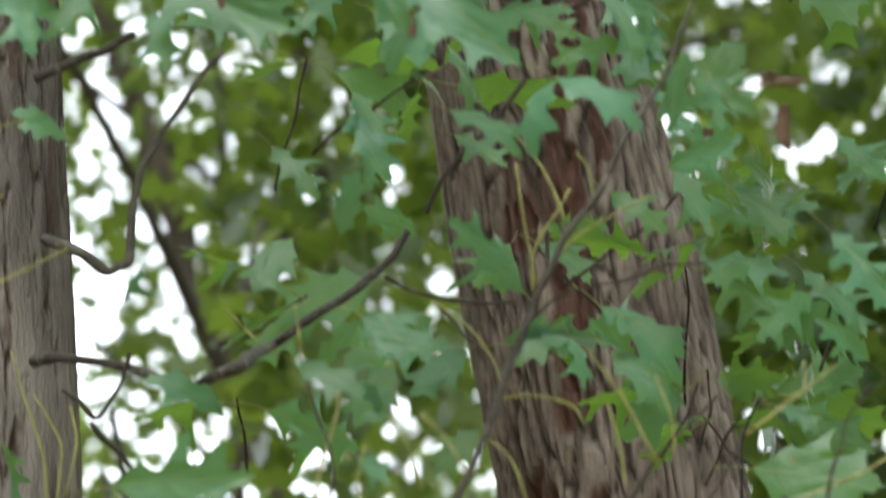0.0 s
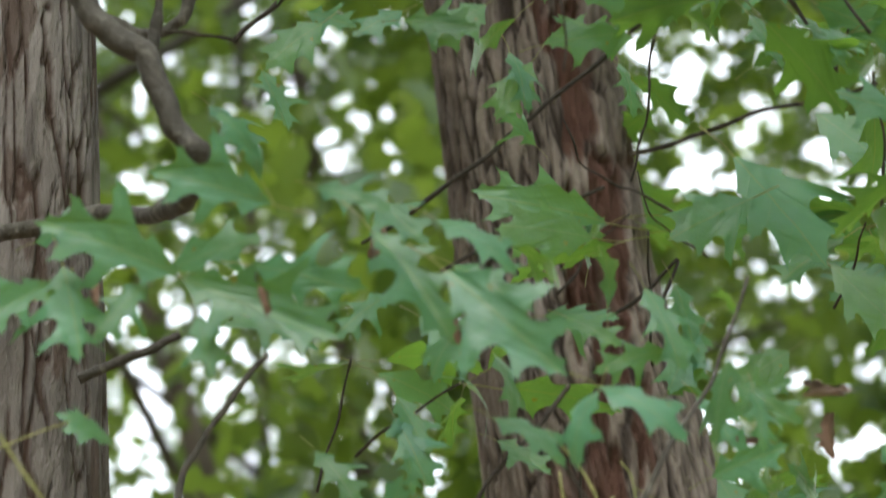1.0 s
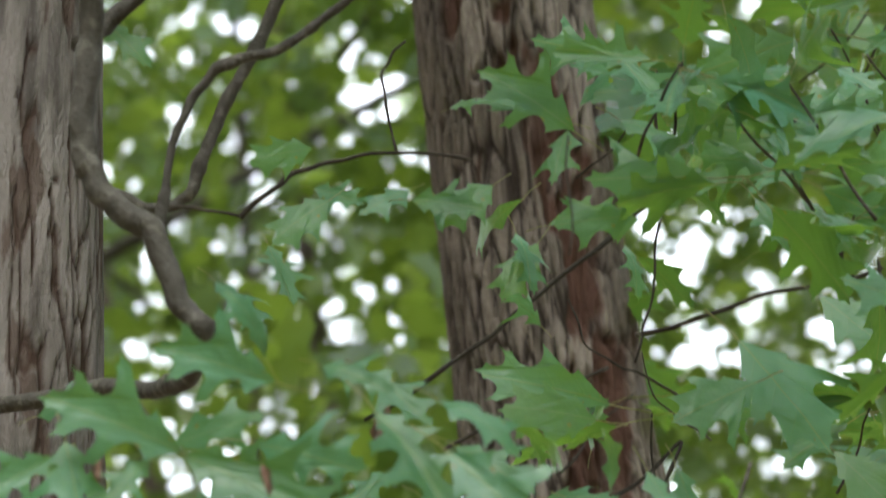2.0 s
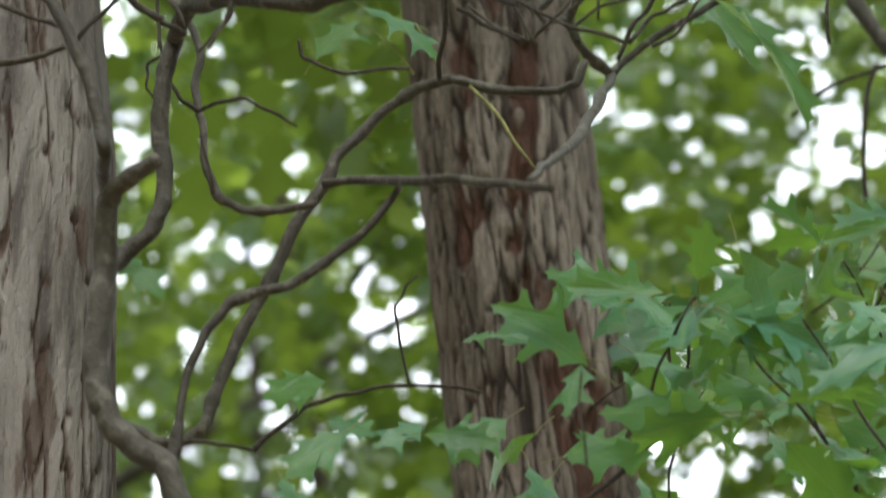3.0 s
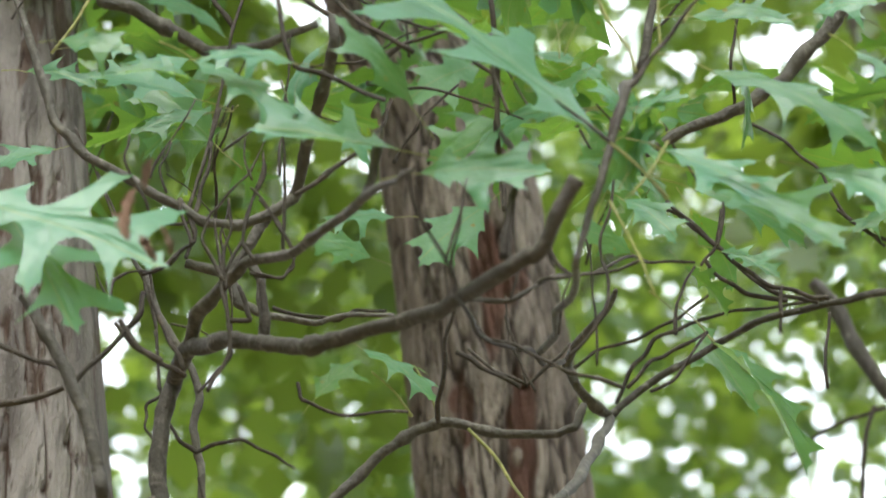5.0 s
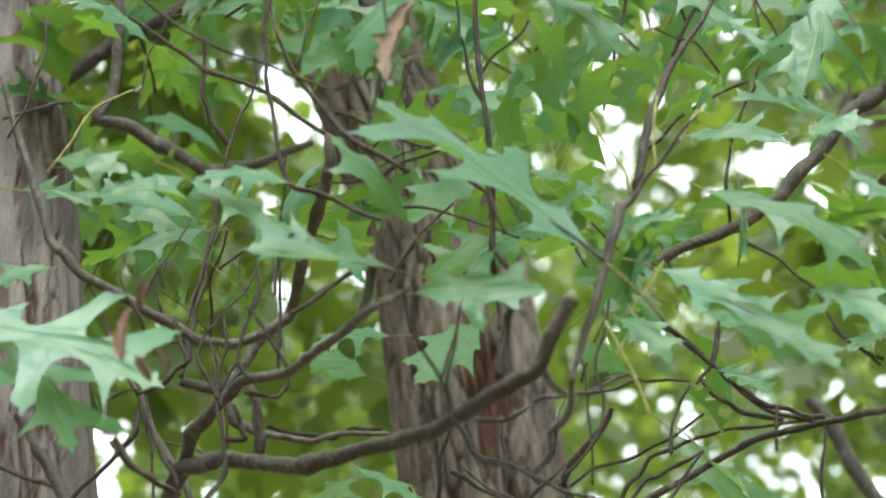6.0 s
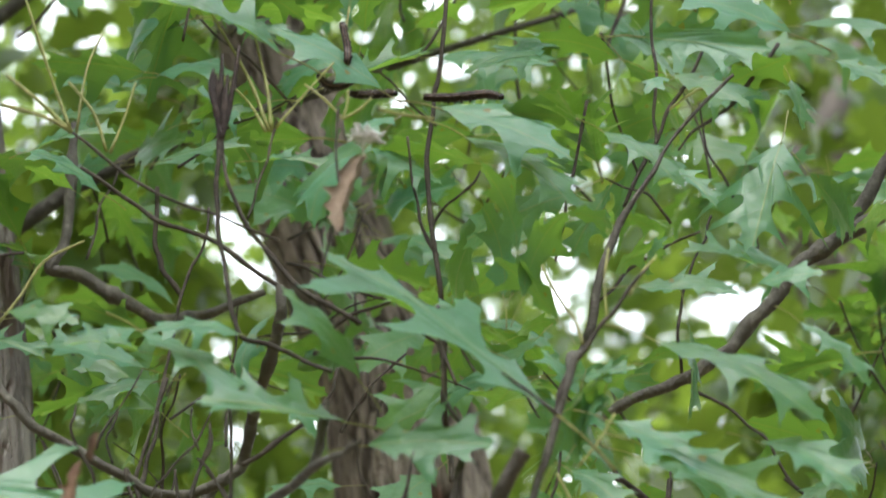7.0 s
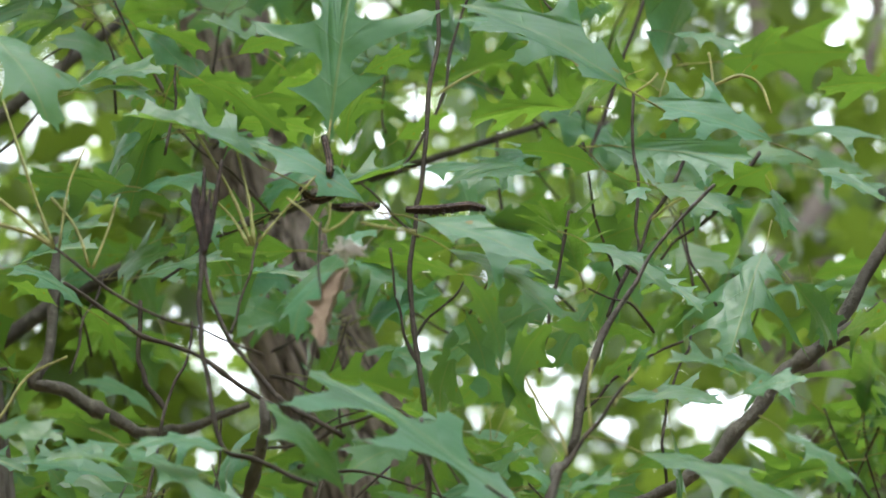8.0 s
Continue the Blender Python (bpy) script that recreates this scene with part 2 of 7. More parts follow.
def blade(seed, fold, droop, curl, twist, lobes=3, wide=1.0, deep=1.0):
    """A lobed, bristle-tipped oak leaf one unit long, base at the origin, with its stalk behind it."""
    rng = random.Random(seed)
    bm = bmesh.new()
    count = 15
    rib = [bm.verts.new((0, k / (count - 1), 0)) for k in range(count)]
    for side in (1, -1):
        pts = half_outline(rng, lobes, wide, deep)[1:-1]
        ring = [rib[0]] + [bm.verts.new((x * side, y, 0)) for y, x in pts] + rib[:0:-1]
        bm.faces.new(ring if side > 0 else ring[::-1]).normal_update()
    bmesh.ops.triangulate(bm, faces=bm.faces, ngon_method="EAR_CLIP")
    bmesh.ops.subdivide_edges(bm, edges=[e for e in bm.edges if e.calc_length() > 0.12], cuts=1)
    bmesh.ops.triangulate(bm, faces=bm.faces)
    for v in bm.verts:
        x, y = v.co.x, v.co.y
        z = fold * abs(x) + 1.3 * droop * (y - y * y) - curl * x * x * 4 + twist * x * (y - 0.3)
        z += 0.016 * math.sin(9 * y + seed) * abs(x) * 4 + 0.022 * noise.noise((x * 5, y * 5, seed * 3.1))
        v.co.z = z
        v.co.x += 0.05 * math.sin(2.6 * y + seed) * y
    bmesh.ops.recalc_face_normals(bm, faces=bm.faces)
    for f in bm.faces:
        f.smooth = True
        if f.normal.z < 0:
            f.normal_flip()
    stalk = [(0, 0.04, 0.002, 0.006), (0, -0.10, -0.004, 0.006), (0.012, -0.20, -0.02, 0.006), (0.02, -0.30, -0.045, 0.009)]
    v, f = tube(stalk, 3, 5, 0.0)
    vs = [bm.verts.new(p) for p in v]
    for q in f:
        face = bm.faces.new([vs[k] for k in q])
        face.material_index, face.smooth = 1, True
    me = bpy.data.meshes.new("leaf")
    bm.to_mesh(me)
    bm.free()
    me.materials.append(LEAF)
    me.materials.append(PETIOLE)
    return me


BLADES = [blade(1, 0.25, 0.18, 0.10, 0.1, 3, 1.0, 1.0), blade(2, 0.12, 0.30, 0.25, -0.2, 3, 0.9, 0.8), blade(3, 0.35, 0.08, 0.0, 0.25, 4, 0.95, 1.0),
          blade(4, 0.18, 0.22, 0.3, 0.0, 2, 0.95, 1.0), blade(5, 0.3, 0.35, 0.1, -0.3, 3, 0.8, 1.1), blade(6, 0.05, 0.12, 0.35, 0.3, 3, 1.1, 0.8),
          blade(7, 0.4, 0.25, 0.0, -0.15, 4, 0.85, 0.8), blade(8, 0.15, 0.4, 0.2, 0.2, 2, 0.75, 1.1), blade(9, 0.06, 0.16, 0.12, 0.1, 3, 1.05, 1.6),
          blade(10, 0.05, 0.08, 0.05, 0.05, 3, 1.1, 1.5),
          blade(16, 0.04, 0.08, 0.06, 0.06, 3, 1.15, 0.6)]
TO_EYE = Vector((0, -0.86, -0.5))
leaf_rng = random.Random(11)


def leaf_pose(base, tip, roll, broad=1.0):
    """Base, tip and the roll of the blade: 0 shows its top to a viewer below, 180 its underside."""
    base, tip = Vector(base), Vector(tip)
    axis = (tip - base).normalized()
    face = (TO_EYE - axis * TO_EYE.dot(axis)).normalized()
    turn = Matrix.Rotation(radians(roll), 3, axis)
    back = Matrix.Rotation(radians(-roll), 3, axis)
    normal = max(turn @ face, back @ face, key=lambda v: v.z)
    across = axis.cross(normal)
    m = Matrix((across, axis, normal)).transposed().to_4x4()
    size = (tip - base).length
    return Matrix.Translation(base) @ m @ Matrix.Diagonal((broad * size * leaf_rng.uniform(0.9, 1.1), size, size, 1))


def leaf(parent, base, tip, roll, kind=None):
    ob = new("leaf", BLADES[leaf_rng.randrange(8) if kind is None else kind])
    ob.parent = parent
    ob.matrix_parent_inverse = Matrix.Translation(-parent.location)
    ob.matrix_basis = leaf_pose(base, tip, roll)
    return ob


# ---- ground ----
def build_ground():
    n = 90
    s = np.linspace(-1, 1, n)
    xs = np.sign(s) * (np.abs(s) ** 3) * 600
    verts, faces = [], []
    for y in xs:
        for x in xs:
            h = 0.12 * noise.noise((x * 0.3, y * 0.3, 0)) if abs(x) < 30 and abs(y) < 30 else 0
            verts.append((x, y + 5, h - 0.05))
    for i in range(n - 1):
        for j in range(n - 1):
            a = i * n + j
            faces.append((a, a + 1, a + n + 1, a + n))
    ob = mesh_object("ground", verts, faces, [GROUND])
    tagged(ob, "woodland floor of brown leaf litter and moss", "ground", kind="structure")


build_ground()


# ---- trunks ----
def trunk(parent, axis, material_, spacing, depth, broken=0.0, scar=None, sides=320, step=0.0075, dense=(1.75, 4.75), seed=0.0, stretch=3.6, name="trunk"):
    """Rows of z, x, y, radius; bark with furrows sunk between long interlaced plates."""
    A = np.array(axis, float)
    zs = list(np.arange(A[0, 0], dense[0], 0.05)) + list(np.arange(dense[0], dense[1], step)) + list(np.arange(dense[1], A[-1, 0], 0.08)) + [A[-1, 0]]
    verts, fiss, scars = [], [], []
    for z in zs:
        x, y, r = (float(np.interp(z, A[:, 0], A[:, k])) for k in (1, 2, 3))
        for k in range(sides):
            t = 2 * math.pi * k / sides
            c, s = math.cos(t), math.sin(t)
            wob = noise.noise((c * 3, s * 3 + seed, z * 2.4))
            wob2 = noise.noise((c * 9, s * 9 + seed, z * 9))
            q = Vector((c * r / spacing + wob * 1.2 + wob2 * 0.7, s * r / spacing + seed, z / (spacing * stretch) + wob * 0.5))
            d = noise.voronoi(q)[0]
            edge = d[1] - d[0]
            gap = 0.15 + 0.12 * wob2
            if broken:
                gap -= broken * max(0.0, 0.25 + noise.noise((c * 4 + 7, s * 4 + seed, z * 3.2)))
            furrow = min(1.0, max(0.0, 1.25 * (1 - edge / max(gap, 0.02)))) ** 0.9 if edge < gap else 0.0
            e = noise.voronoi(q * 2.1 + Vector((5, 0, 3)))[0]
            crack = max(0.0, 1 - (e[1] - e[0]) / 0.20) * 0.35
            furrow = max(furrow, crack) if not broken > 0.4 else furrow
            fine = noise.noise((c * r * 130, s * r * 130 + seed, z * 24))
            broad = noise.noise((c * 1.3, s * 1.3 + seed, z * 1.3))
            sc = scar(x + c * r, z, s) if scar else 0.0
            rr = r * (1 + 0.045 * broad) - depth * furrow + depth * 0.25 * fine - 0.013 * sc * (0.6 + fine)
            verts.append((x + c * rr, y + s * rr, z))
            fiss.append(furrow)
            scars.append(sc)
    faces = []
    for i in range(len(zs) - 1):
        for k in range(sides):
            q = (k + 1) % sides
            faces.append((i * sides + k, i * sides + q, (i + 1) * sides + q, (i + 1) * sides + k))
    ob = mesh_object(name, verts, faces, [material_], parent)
    # furrow depth is stored to paint shade into the grooves; scar marks bare wood
    for key, vals in (("fissure_shade", fiss), ("scar", scars)):
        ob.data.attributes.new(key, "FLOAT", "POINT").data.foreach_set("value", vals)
    return ob


# the wound's rows: height, middle, half width
SCAR_LINE = ((1.94, 0.13, 0.030), (2.19, 0.130, 0.032), (2.35, 0.117, 0.042), (2.5, 0.108, 0.040), (2.62, 0.138, 0.034), (2.79, 0.130, 0.028), (2.91, 0.098, 0.032), (3.062, 0.0408, 0.0272), (3.164, 0.0136, 0.034),
             (3.266, -0.0068, 0.034), (3.436, -0.0136, 0.0272), (3.64, -0.0408, 0.0136), (3.776, -0.068, 0))


def scar_on_trunk(x, z, facing):
    if facing > 0 or z < SCAR_LINE[0][0] or z > SCAR_LINE[-1][0]:
        return 0.0
    zs = [row[0] for row in SCAR_LINE]
    cx, half = np.interp(z, zs, [row[1] for row in SCAR_LINE]), np.interp(z, zs, [row[2] for row in SCAR_LINE])
    edge = half * (0.9 + 2.8 * noise.noise((x * 26, 3.0, z * 8)) + 1.3 * noise.noise((x * 95, 9.0, z * 26)))
    return float(min(1, max(0, (edge - abs(x - cx)) / 0.014)))


old = thing("old_oak_tree", "oak tree with pale plated bark and crooked bare lower limbs", "tree", (-0.36, 3.23, 0))
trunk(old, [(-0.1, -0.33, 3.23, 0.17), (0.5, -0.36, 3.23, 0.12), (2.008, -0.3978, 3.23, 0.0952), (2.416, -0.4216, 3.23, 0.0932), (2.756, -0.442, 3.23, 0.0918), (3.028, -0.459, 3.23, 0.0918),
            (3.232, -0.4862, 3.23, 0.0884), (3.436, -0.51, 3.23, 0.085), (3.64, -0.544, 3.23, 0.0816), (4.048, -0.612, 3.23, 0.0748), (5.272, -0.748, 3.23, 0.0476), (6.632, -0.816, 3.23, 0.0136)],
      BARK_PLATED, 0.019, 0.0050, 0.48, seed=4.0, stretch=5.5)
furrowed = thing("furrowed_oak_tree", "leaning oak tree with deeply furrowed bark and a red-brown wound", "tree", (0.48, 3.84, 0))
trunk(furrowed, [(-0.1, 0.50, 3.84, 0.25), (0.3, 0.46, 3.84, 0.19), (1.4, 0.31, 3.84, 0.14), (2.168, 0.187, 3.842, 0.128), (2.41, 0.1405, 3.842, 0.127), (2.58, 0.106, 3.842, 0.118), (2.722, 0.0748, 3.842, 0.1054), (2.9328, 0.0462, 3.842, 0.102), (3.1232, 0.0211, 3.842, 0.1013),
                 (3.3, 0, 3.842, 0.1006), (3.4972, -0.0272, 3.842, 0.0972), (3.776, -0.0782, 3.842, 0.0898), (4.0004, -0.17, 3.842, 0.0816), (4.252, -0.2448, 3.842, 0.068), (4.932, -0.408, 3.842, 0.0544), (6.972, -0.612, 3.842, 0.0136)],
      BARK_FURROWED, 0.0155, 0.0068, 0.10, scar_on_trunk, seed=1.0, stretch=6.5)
young = thing("young_oak_tree", "young oak tree with dark limbs and glossy lobed leaves", "tree", (0.64, 3.3, 0))
limb(young, "trunk", [(0.64, 3.3, -0.1, 0.045), (0.63, 3.3, 1.0, 0.038), (0.6528, 3.298, 2.552, 0.0286), (0.646, 3.264, 3.368, 0.0238), (0.612, 3.23, 3.742, 0.0177), (0.646, 3.23, 4.32, 0.0102), (0.612, 3.196, 4.864, 0.0041)])
sapling = thing("oak_sapling", "slender oak sapling with long yellow leaf stalks", "sapling", (-0.07, 2.65, 0))
limb(sapling, "stem", [(-0.07, 2.65, -0.05, 0.012), (-0.1, 2.67, 0.6, 0.010), (-0.07, 2.66, 1.3, 0.008), (-0.0306, 2.652, 1.8972, 0.0055)])

# ---- limbs and twigs ----
limb(old, "limb", [(-0.438, 3.128, 2.533, 0.0076), (-0.353, 3.06, 2.525, 0.0074), (-0.269, 2.924, 2.491, 0.0075), (-0.232, 2.822, 2.47, 0.0080), (-0.211, 2.754, 2.472, 0.0089), (-0.214, 2.72, 2.479, 0.0091), (-0.232, 2.72, 2.499, 0.0091), (-0.246, 2.72, 2.533, 0.0091), (-0.256, 2.72, 2.557, 0.0099), (-0.276, 2.72, 2.567, 0.0099), (-0.297, 2.72, 2.586, 0.0099), (-0.309, 2.72, 2.611, 0.0099), (-0.313, 2.72, 2.638, 0.0099), (-0.311, 2.72, 2.68, 0.0091), (-0.31, 2.72, 2.722, 0.0088), (-0.31, 2.706, 2.759, 0.0084), (-0.303, 2.693, 2.77, 0.0079), (-0.289, 2.679, 2.775, 0.0065), (-0.269, 2.666, 2.783, 0.0057)])
limb(old, "limb", [(-0.332, 2.822, 2.746, 0.0071), (-0.317, 2.856, 2.777, 0.0072), (-0.292, 2.856, 2.802, 0.0072), (-0.283, 2.856, 2.827, 0.0072), (-0.283, 2.856, 2.862, 0.0072), (-0.29, 2.856, 2.903, 0.0072), (-0.288, 2.856, 2.944, 0.0072), (-0.281, 2.856, 2.976, 0.0072), (-0.264, 2.788, 2.974, 0.0078), (-0.229, 2.72, 2.949, 0.0069), (-0.195, 2.686, 2.93, 0.0064), (-0.161, 2.652, 2.911, 0.0063), (-0.125, 2.618, 2.905, 0.0059), (-0.09, 2.584, 2.899, 0.0058), (-0.055, 2.53, 2.884, 0.0057), (-0.034, 2.482, 2.874, 0.0059), (-0.005, 2.408, 2.857, 0.0058), (0.016, 2.388, 2.86, 0.0057), (0.027, 2.371, 2.88, 0.0060), (0.041, 2.359, 2.904, 0.0057)])
limb(old, "limb", [(-0.264, 2.788, 2.971, 0.0063), (-0.256, 2.754, 2.988, 0.0054), (-0.234, 2.72, 2.997, 0.0050), (-0.212, 2.686, 3.002, 0.0045), (-0.172, 2.618, 2.975, 0.0037), (-0.143, 2.55, 2.962, 0.0036), (-0.113, 2.448, 2.931, 0.0034), (-0.09, 2.367, 2.901, 0.0023), (-0.079, 2.326, 2.885, 0.0020), (-0.07, 2.302, 2.878, 0.0010)])
limb(old, "limb", [(-0.113, 2.448, 2.93, 0.0027), (-0.106, 2.448, 2.95, 0.0034), (-0.104, 2.448, 2.969, 0.0034), (-0.102, 2.448, 2.99, 0.0027)])
limb(old, "limb", [(-0.257, 2.788, 2.583, 0.0060), (-0.253, 2.788, 2.612, 0.0034), (-0.248, 2.788, 2.657, 0.0034), (-0.236, 2.788, 2.69, 0.0037), (-0.218, 2.788, 2.715, 0.0041), (-0.196, 2.788, 2.725, 0.0041), (-0.174, 2.788, 2.73, 0.0041), (-0.152, 2.788, 2.745, 0.0037), (-0.118, 2.788, 2.775, 0.0034), (-0.088, 2.788, 2.817, 0.0030)])
limb(old, "limb", [(-0.329, 2.958, 2.675, 0.0040), (-0.308, 2.958, 2.67, 0.0040), (-0.286, 2.958, 2.658, 0.0048), (-0.263, 2.958, 2.66, 0.0048), (-0.247, 2.958, 2.674, 0.0052), (-0.237, 2.958, 2.712, 0.0052), (-0.221, 2.958, 2.758, 0.0052), (-0.199, 2.958, 2.804, 0.0056), (-0.182, 2.958, 2.851, 0.0056), (-0.16, 2.958, 2.888, 0.0056), (-0.147, 2.958, 2.92, 0.0048), (-0.112, 2.958, 2.96, 0.0044), (-0.082, 2.958, 2.984, 0.0048), (-0.06, 2.958, 2.993, 0.0048), (-0.043, 2.958, 2.992, 0.0044), (-0.009, 2.958, 2.984, 0.0040), (0.039, 2.958, 2.985, 0.0036), (0.056, 2.958, 2.993, 0.0036), (0.063, 2.958, 3.014, 0.0032)])
limb(old, "limb", [(-0.151, 2.856, 2.848, 0.0040), (-0.115, 2.822, 2.838, 0.0040), (-0.067, 2.72, 2.793, 0.0038), (-0.022, 2.652, 2.763, 0.0037), (0.016, 2.584, 2.73, 0.0033), (0.03, 2.57, 2.723, 0.0029)])
limb(old, "limb", [(0.014, 2.618, 2.751, 0.0026), (0.023, 2.72, 2.808, 0.0031), (0.045, 2.856, 2.884, 0.0040), (0.066, 2.992, 2.974, 0.0046), (0.08, 3.06, 3.033, 0.0043), (0.09, 3.128, 3.082, 0.0048), (0.073, 3.094, 3.08, 0.0039), (0.057, 3.06, 3.083, 0.0043), (0.049, 3.06, 3.102, 0.0043), (0.056, 3.026, 3.105, 0.0038), (0.082, 2.992, 3.123, 0.0029), (0.089, 2.958, 3.125, 0.0021)])
limb(old, "limb", [(0.09, 3.128, 3.082, 0.0035), (0.11, 3.128, 3.103, 0.0035), (0.141, 3.128, 3.129, 0.0035), (0.188, 3.128, 3.16, 0.0035), (0.219, 3.06, 3.149, 0.0034), (0.257, 3.026, 3.145, 0.0034), (0.294, 2.992, 3.139, 0.0034), (0.335, 2.958, 3.133, 0.0033)])
limb(old, "twig", [(0.096, 3.128, 3.097, 0.0019), (0.11, 3.128, 3.134, 0.0022), (0.131, 3.128, 3.164, 0.0022), (0.167, 3.128, 3.182, 0.0019), (0.204, 3.128, 3.195, 0.0016), (0.256, 3.128, 3.203, 0.0016), (0.298, 3.128, 3.209, 0.0016)])
limb(old, "twig", [(0.052, 3.094, 3.111, 0.0019), (0.078, 3.094, 3.134, 0.0016), (0.114, 3.094, 3.146, 0.0016), (0.15, 3.094, 3.168, 0.0016), (0.181, 3.094, 3.195, 0.0013)])
limb(old, "limb", [(-0.161, 2.924, 2.86, 0.0037), (-0.189, 2.924, 2.854, 0.0037), (-0.222, 2.924, 2.853, 0.0037), (-0.244, 2.924, 2.865, 0.0037), (-0.256, 2.924, 2.893, 0.0037), (-0.259, 2.924, 2.924, 0.0033), (-0.264, 2.924, 2.942, 0.0037), (-0.269, 2.924, 2.966, 0.0037), (-0.265, 2.924, 2.993, 0.0033), (-0.272, 2.924, 3.017, 0.0033), (-0.29, 2.924, 3.046, 0.0037), (-0.309, 2.924, 3.078, 0.0033), (-0.318, 2.924, 3.105, 0.0029), (-0.332, 2.924, 3.127, 0.0021), (-0.332, 2.924, 3.149, 0.0016)])
limb(old, "twig", [(-0.261, 2.89, 2.927, 0.0021), (-0.276, 2.89, 2.937, 0.0018), (-0.287, 2.89, 2.955, 0.0018), (-0.296, 2.89, 2.986, 0.0015), (-0.301, 2.89, 3.023, 0.0015), (-0.308, 2.89, 3.061, 0.0015), (-0.315, 2.89, 3.104, 0.0012)])
limb(old, "twig", [(-0.262, 2.89, 2.927, 0.0021), (-0.248, 2.89, 2.935, 0.0015), (-0.224, 2.89, 2.94, 0.0015), (-0.195, 2.89, 2.926, 0.0015), (-0.178, 2.89, 2.915, 0.0009)])
limb(old, "twig", [(-0.261, 2.856, 2.966, 0.0015), (-0.246, 2.856, 2.987, 0.0015), (-0.235, 2.856, 3.003, 0.0015), (-0.24, 2.856, 3.04, 0.0015), (-0.247, 2.856, 3.083, 0.0012), (-0.251, 2.856, 3.115, 0.0012), (-0.246, 2.856, 3.145, 0.0009)])
limb(old, "twig", [(-0.292, 2.924, 3, 0.0015), (-0.31, 2.924, 2.986, 0.0015), (-0.31, 2.924, 2.965, 0.0012), (-0.301, 2.924, 2.952, 0.0012)])
limb(old, "twig", [(-0.242, 2.856, 2.838, 0.0017), (-0.246, 2.856, 2.858, 0.0012), (-0.255, 2.856, 2.889, 0.0012)])
limb(old, "limb", [(-0.322, 2.788, 2.797, 0.0059), (-0.321, 2.788, 2.807, 0.0055), (-0.308, 2.652, 2.781, 0.0052), (-0.317, 2.652, 2.819, 0.0052), (-0.328, 2.652, 2.852, 0.0052), (-0.343, 2.652, 2.883, 0.0052), (-0.364, 2.652, 2.919, 0.0048), (-0.382, 2.652, 2.949, 0.0052)])
limb(old, "twig", [(-0.349, 2.686, 2.901, 0.0022), (-0.375, 2.686, 2.91, 0.0019), (-0.403, 2.686, 2.922, 0.0022), (-0.431, 2.686, 2.934, 0.0022)])
limb(old, "twig", [(-0.426, 2.72, 2.881, 0.0033), (-0.404, 2.72, 2.887, 0.0033), (-0.378, 2.72, 2.892, 0.0028), (-0.354, 2.72, 2.903, 0.0022)])
limb(old, "twig", [(-0.345, 2.72, 2.908, 0.0022), (-0.335, 2.72, 2.923, 0.0022), (-0.316, 2.72, 2.944, 0.0022), (-0.298, 2.72, 2.97, 0.0025), (-0.297, 2.72, 2.99, 0.0019)])
limb(old, "twig", [(-0.326, 2.788, 2.995, 0.0017), (-0.308, 2.788, 2.973, 0.0020), (-0.284, 2.788, 2.958, 0.0023), (-0.265, 2.788, 2.948, 0.0020)])
limb(old, "limb", [(-0.436, 2.72, 3.302, 0.0028), (-0.413, 2.72, 3.235, 0.0032), (-0.396, 2.72, 3.187, 0.0040), (-0.381, 2.72, 3.144, 0.0040), (-0.353, 2.72, 3.113, 0.0040), (-0.309, 2.72, 3.088, 0.0040), (-0.275, 2.72, 3.069, 0.0040), (-0.254, 2.72, 3.055, 0.0036), (-0.224, 2.72, 3.052, 0.0036), (-0.197, 2.72, 3.065, 0.0048), (-0.18, 2.72, 3.082, 0.0048), (-0.171, 2.686, 3.111, 0.0047), (-0.16, 2.652, 3.133, 0.0046), (-0.149, 2.618, 3.166, 0.0046), (-0.152, 2.618, 3.19, 0.0034)])
limb(old, "limb", [(-0.256, 2.754, 2.988, 0.0035), (-0.235, 2.754, 3.019, 0.0035), (-0.218, 2.754, 3.051, 0.0039), (-0.21, 2.754, 3.069, 0.0043), (-0.197, 2.754, 3.088, 0.0046)])
limb(old, "twig", [(-0.175, 2.652, 3.045, 0.0022), (-0.15, 2.652, 3.066, 0.0020), (-0.124, 2.652, 3.088, 0.0017), (-0.107, 2.652, 3.114, 0.0014), (-0.103, 2.652, 3.135, 0.0014)])
limb(old, "limb", [(-0.203, 2.788, 2.981, 0.0055), (-0.204, 2.788, 3.006, 0.0047), (-0.209, 2.788, 3.038, 0.0039), (-0.22, 2.788, 3.056, 0.0035)])
limb(old, "limb", [(-0.292, 2.992, 3.158, 0.0042), (-0.256, 2.992, 3.148, 0.0050), (-0.242, 2.992, 3.12, 0.0050), (-0.219, 2.992, 3.109, 0.0038), (-0.174, 2.992, 3.102, 0.0029), (-0.145, 2.992, 3.111, 0.0025), (-0.105, 2.992, 3.112, 0.0021)])
limb(old, "twig", [(-0.246, 2.72, 3.161, 0.0014), (-0.253, 2.72, 3.126, 0.0014), (-0.26, 2.72, 3.094, 0.0017), (-0.265, 2.72, 3.068, 0.0017), (-0.259, 2.72, 3.042, 0.0017), (-0.265, 2.72, 3.021, 0.0017)])
limb(old, "twig", [(-0.273, 2.72, 3.076, 0.0011), (-0.265, 2.72, 3.058, 0.0014), (-0.259, 2.72, 3.037, 0.0017), (-0.278, 2.72, 3.016, 0.0019), (-0.3, 2.72, 3.005, 0.0017)])
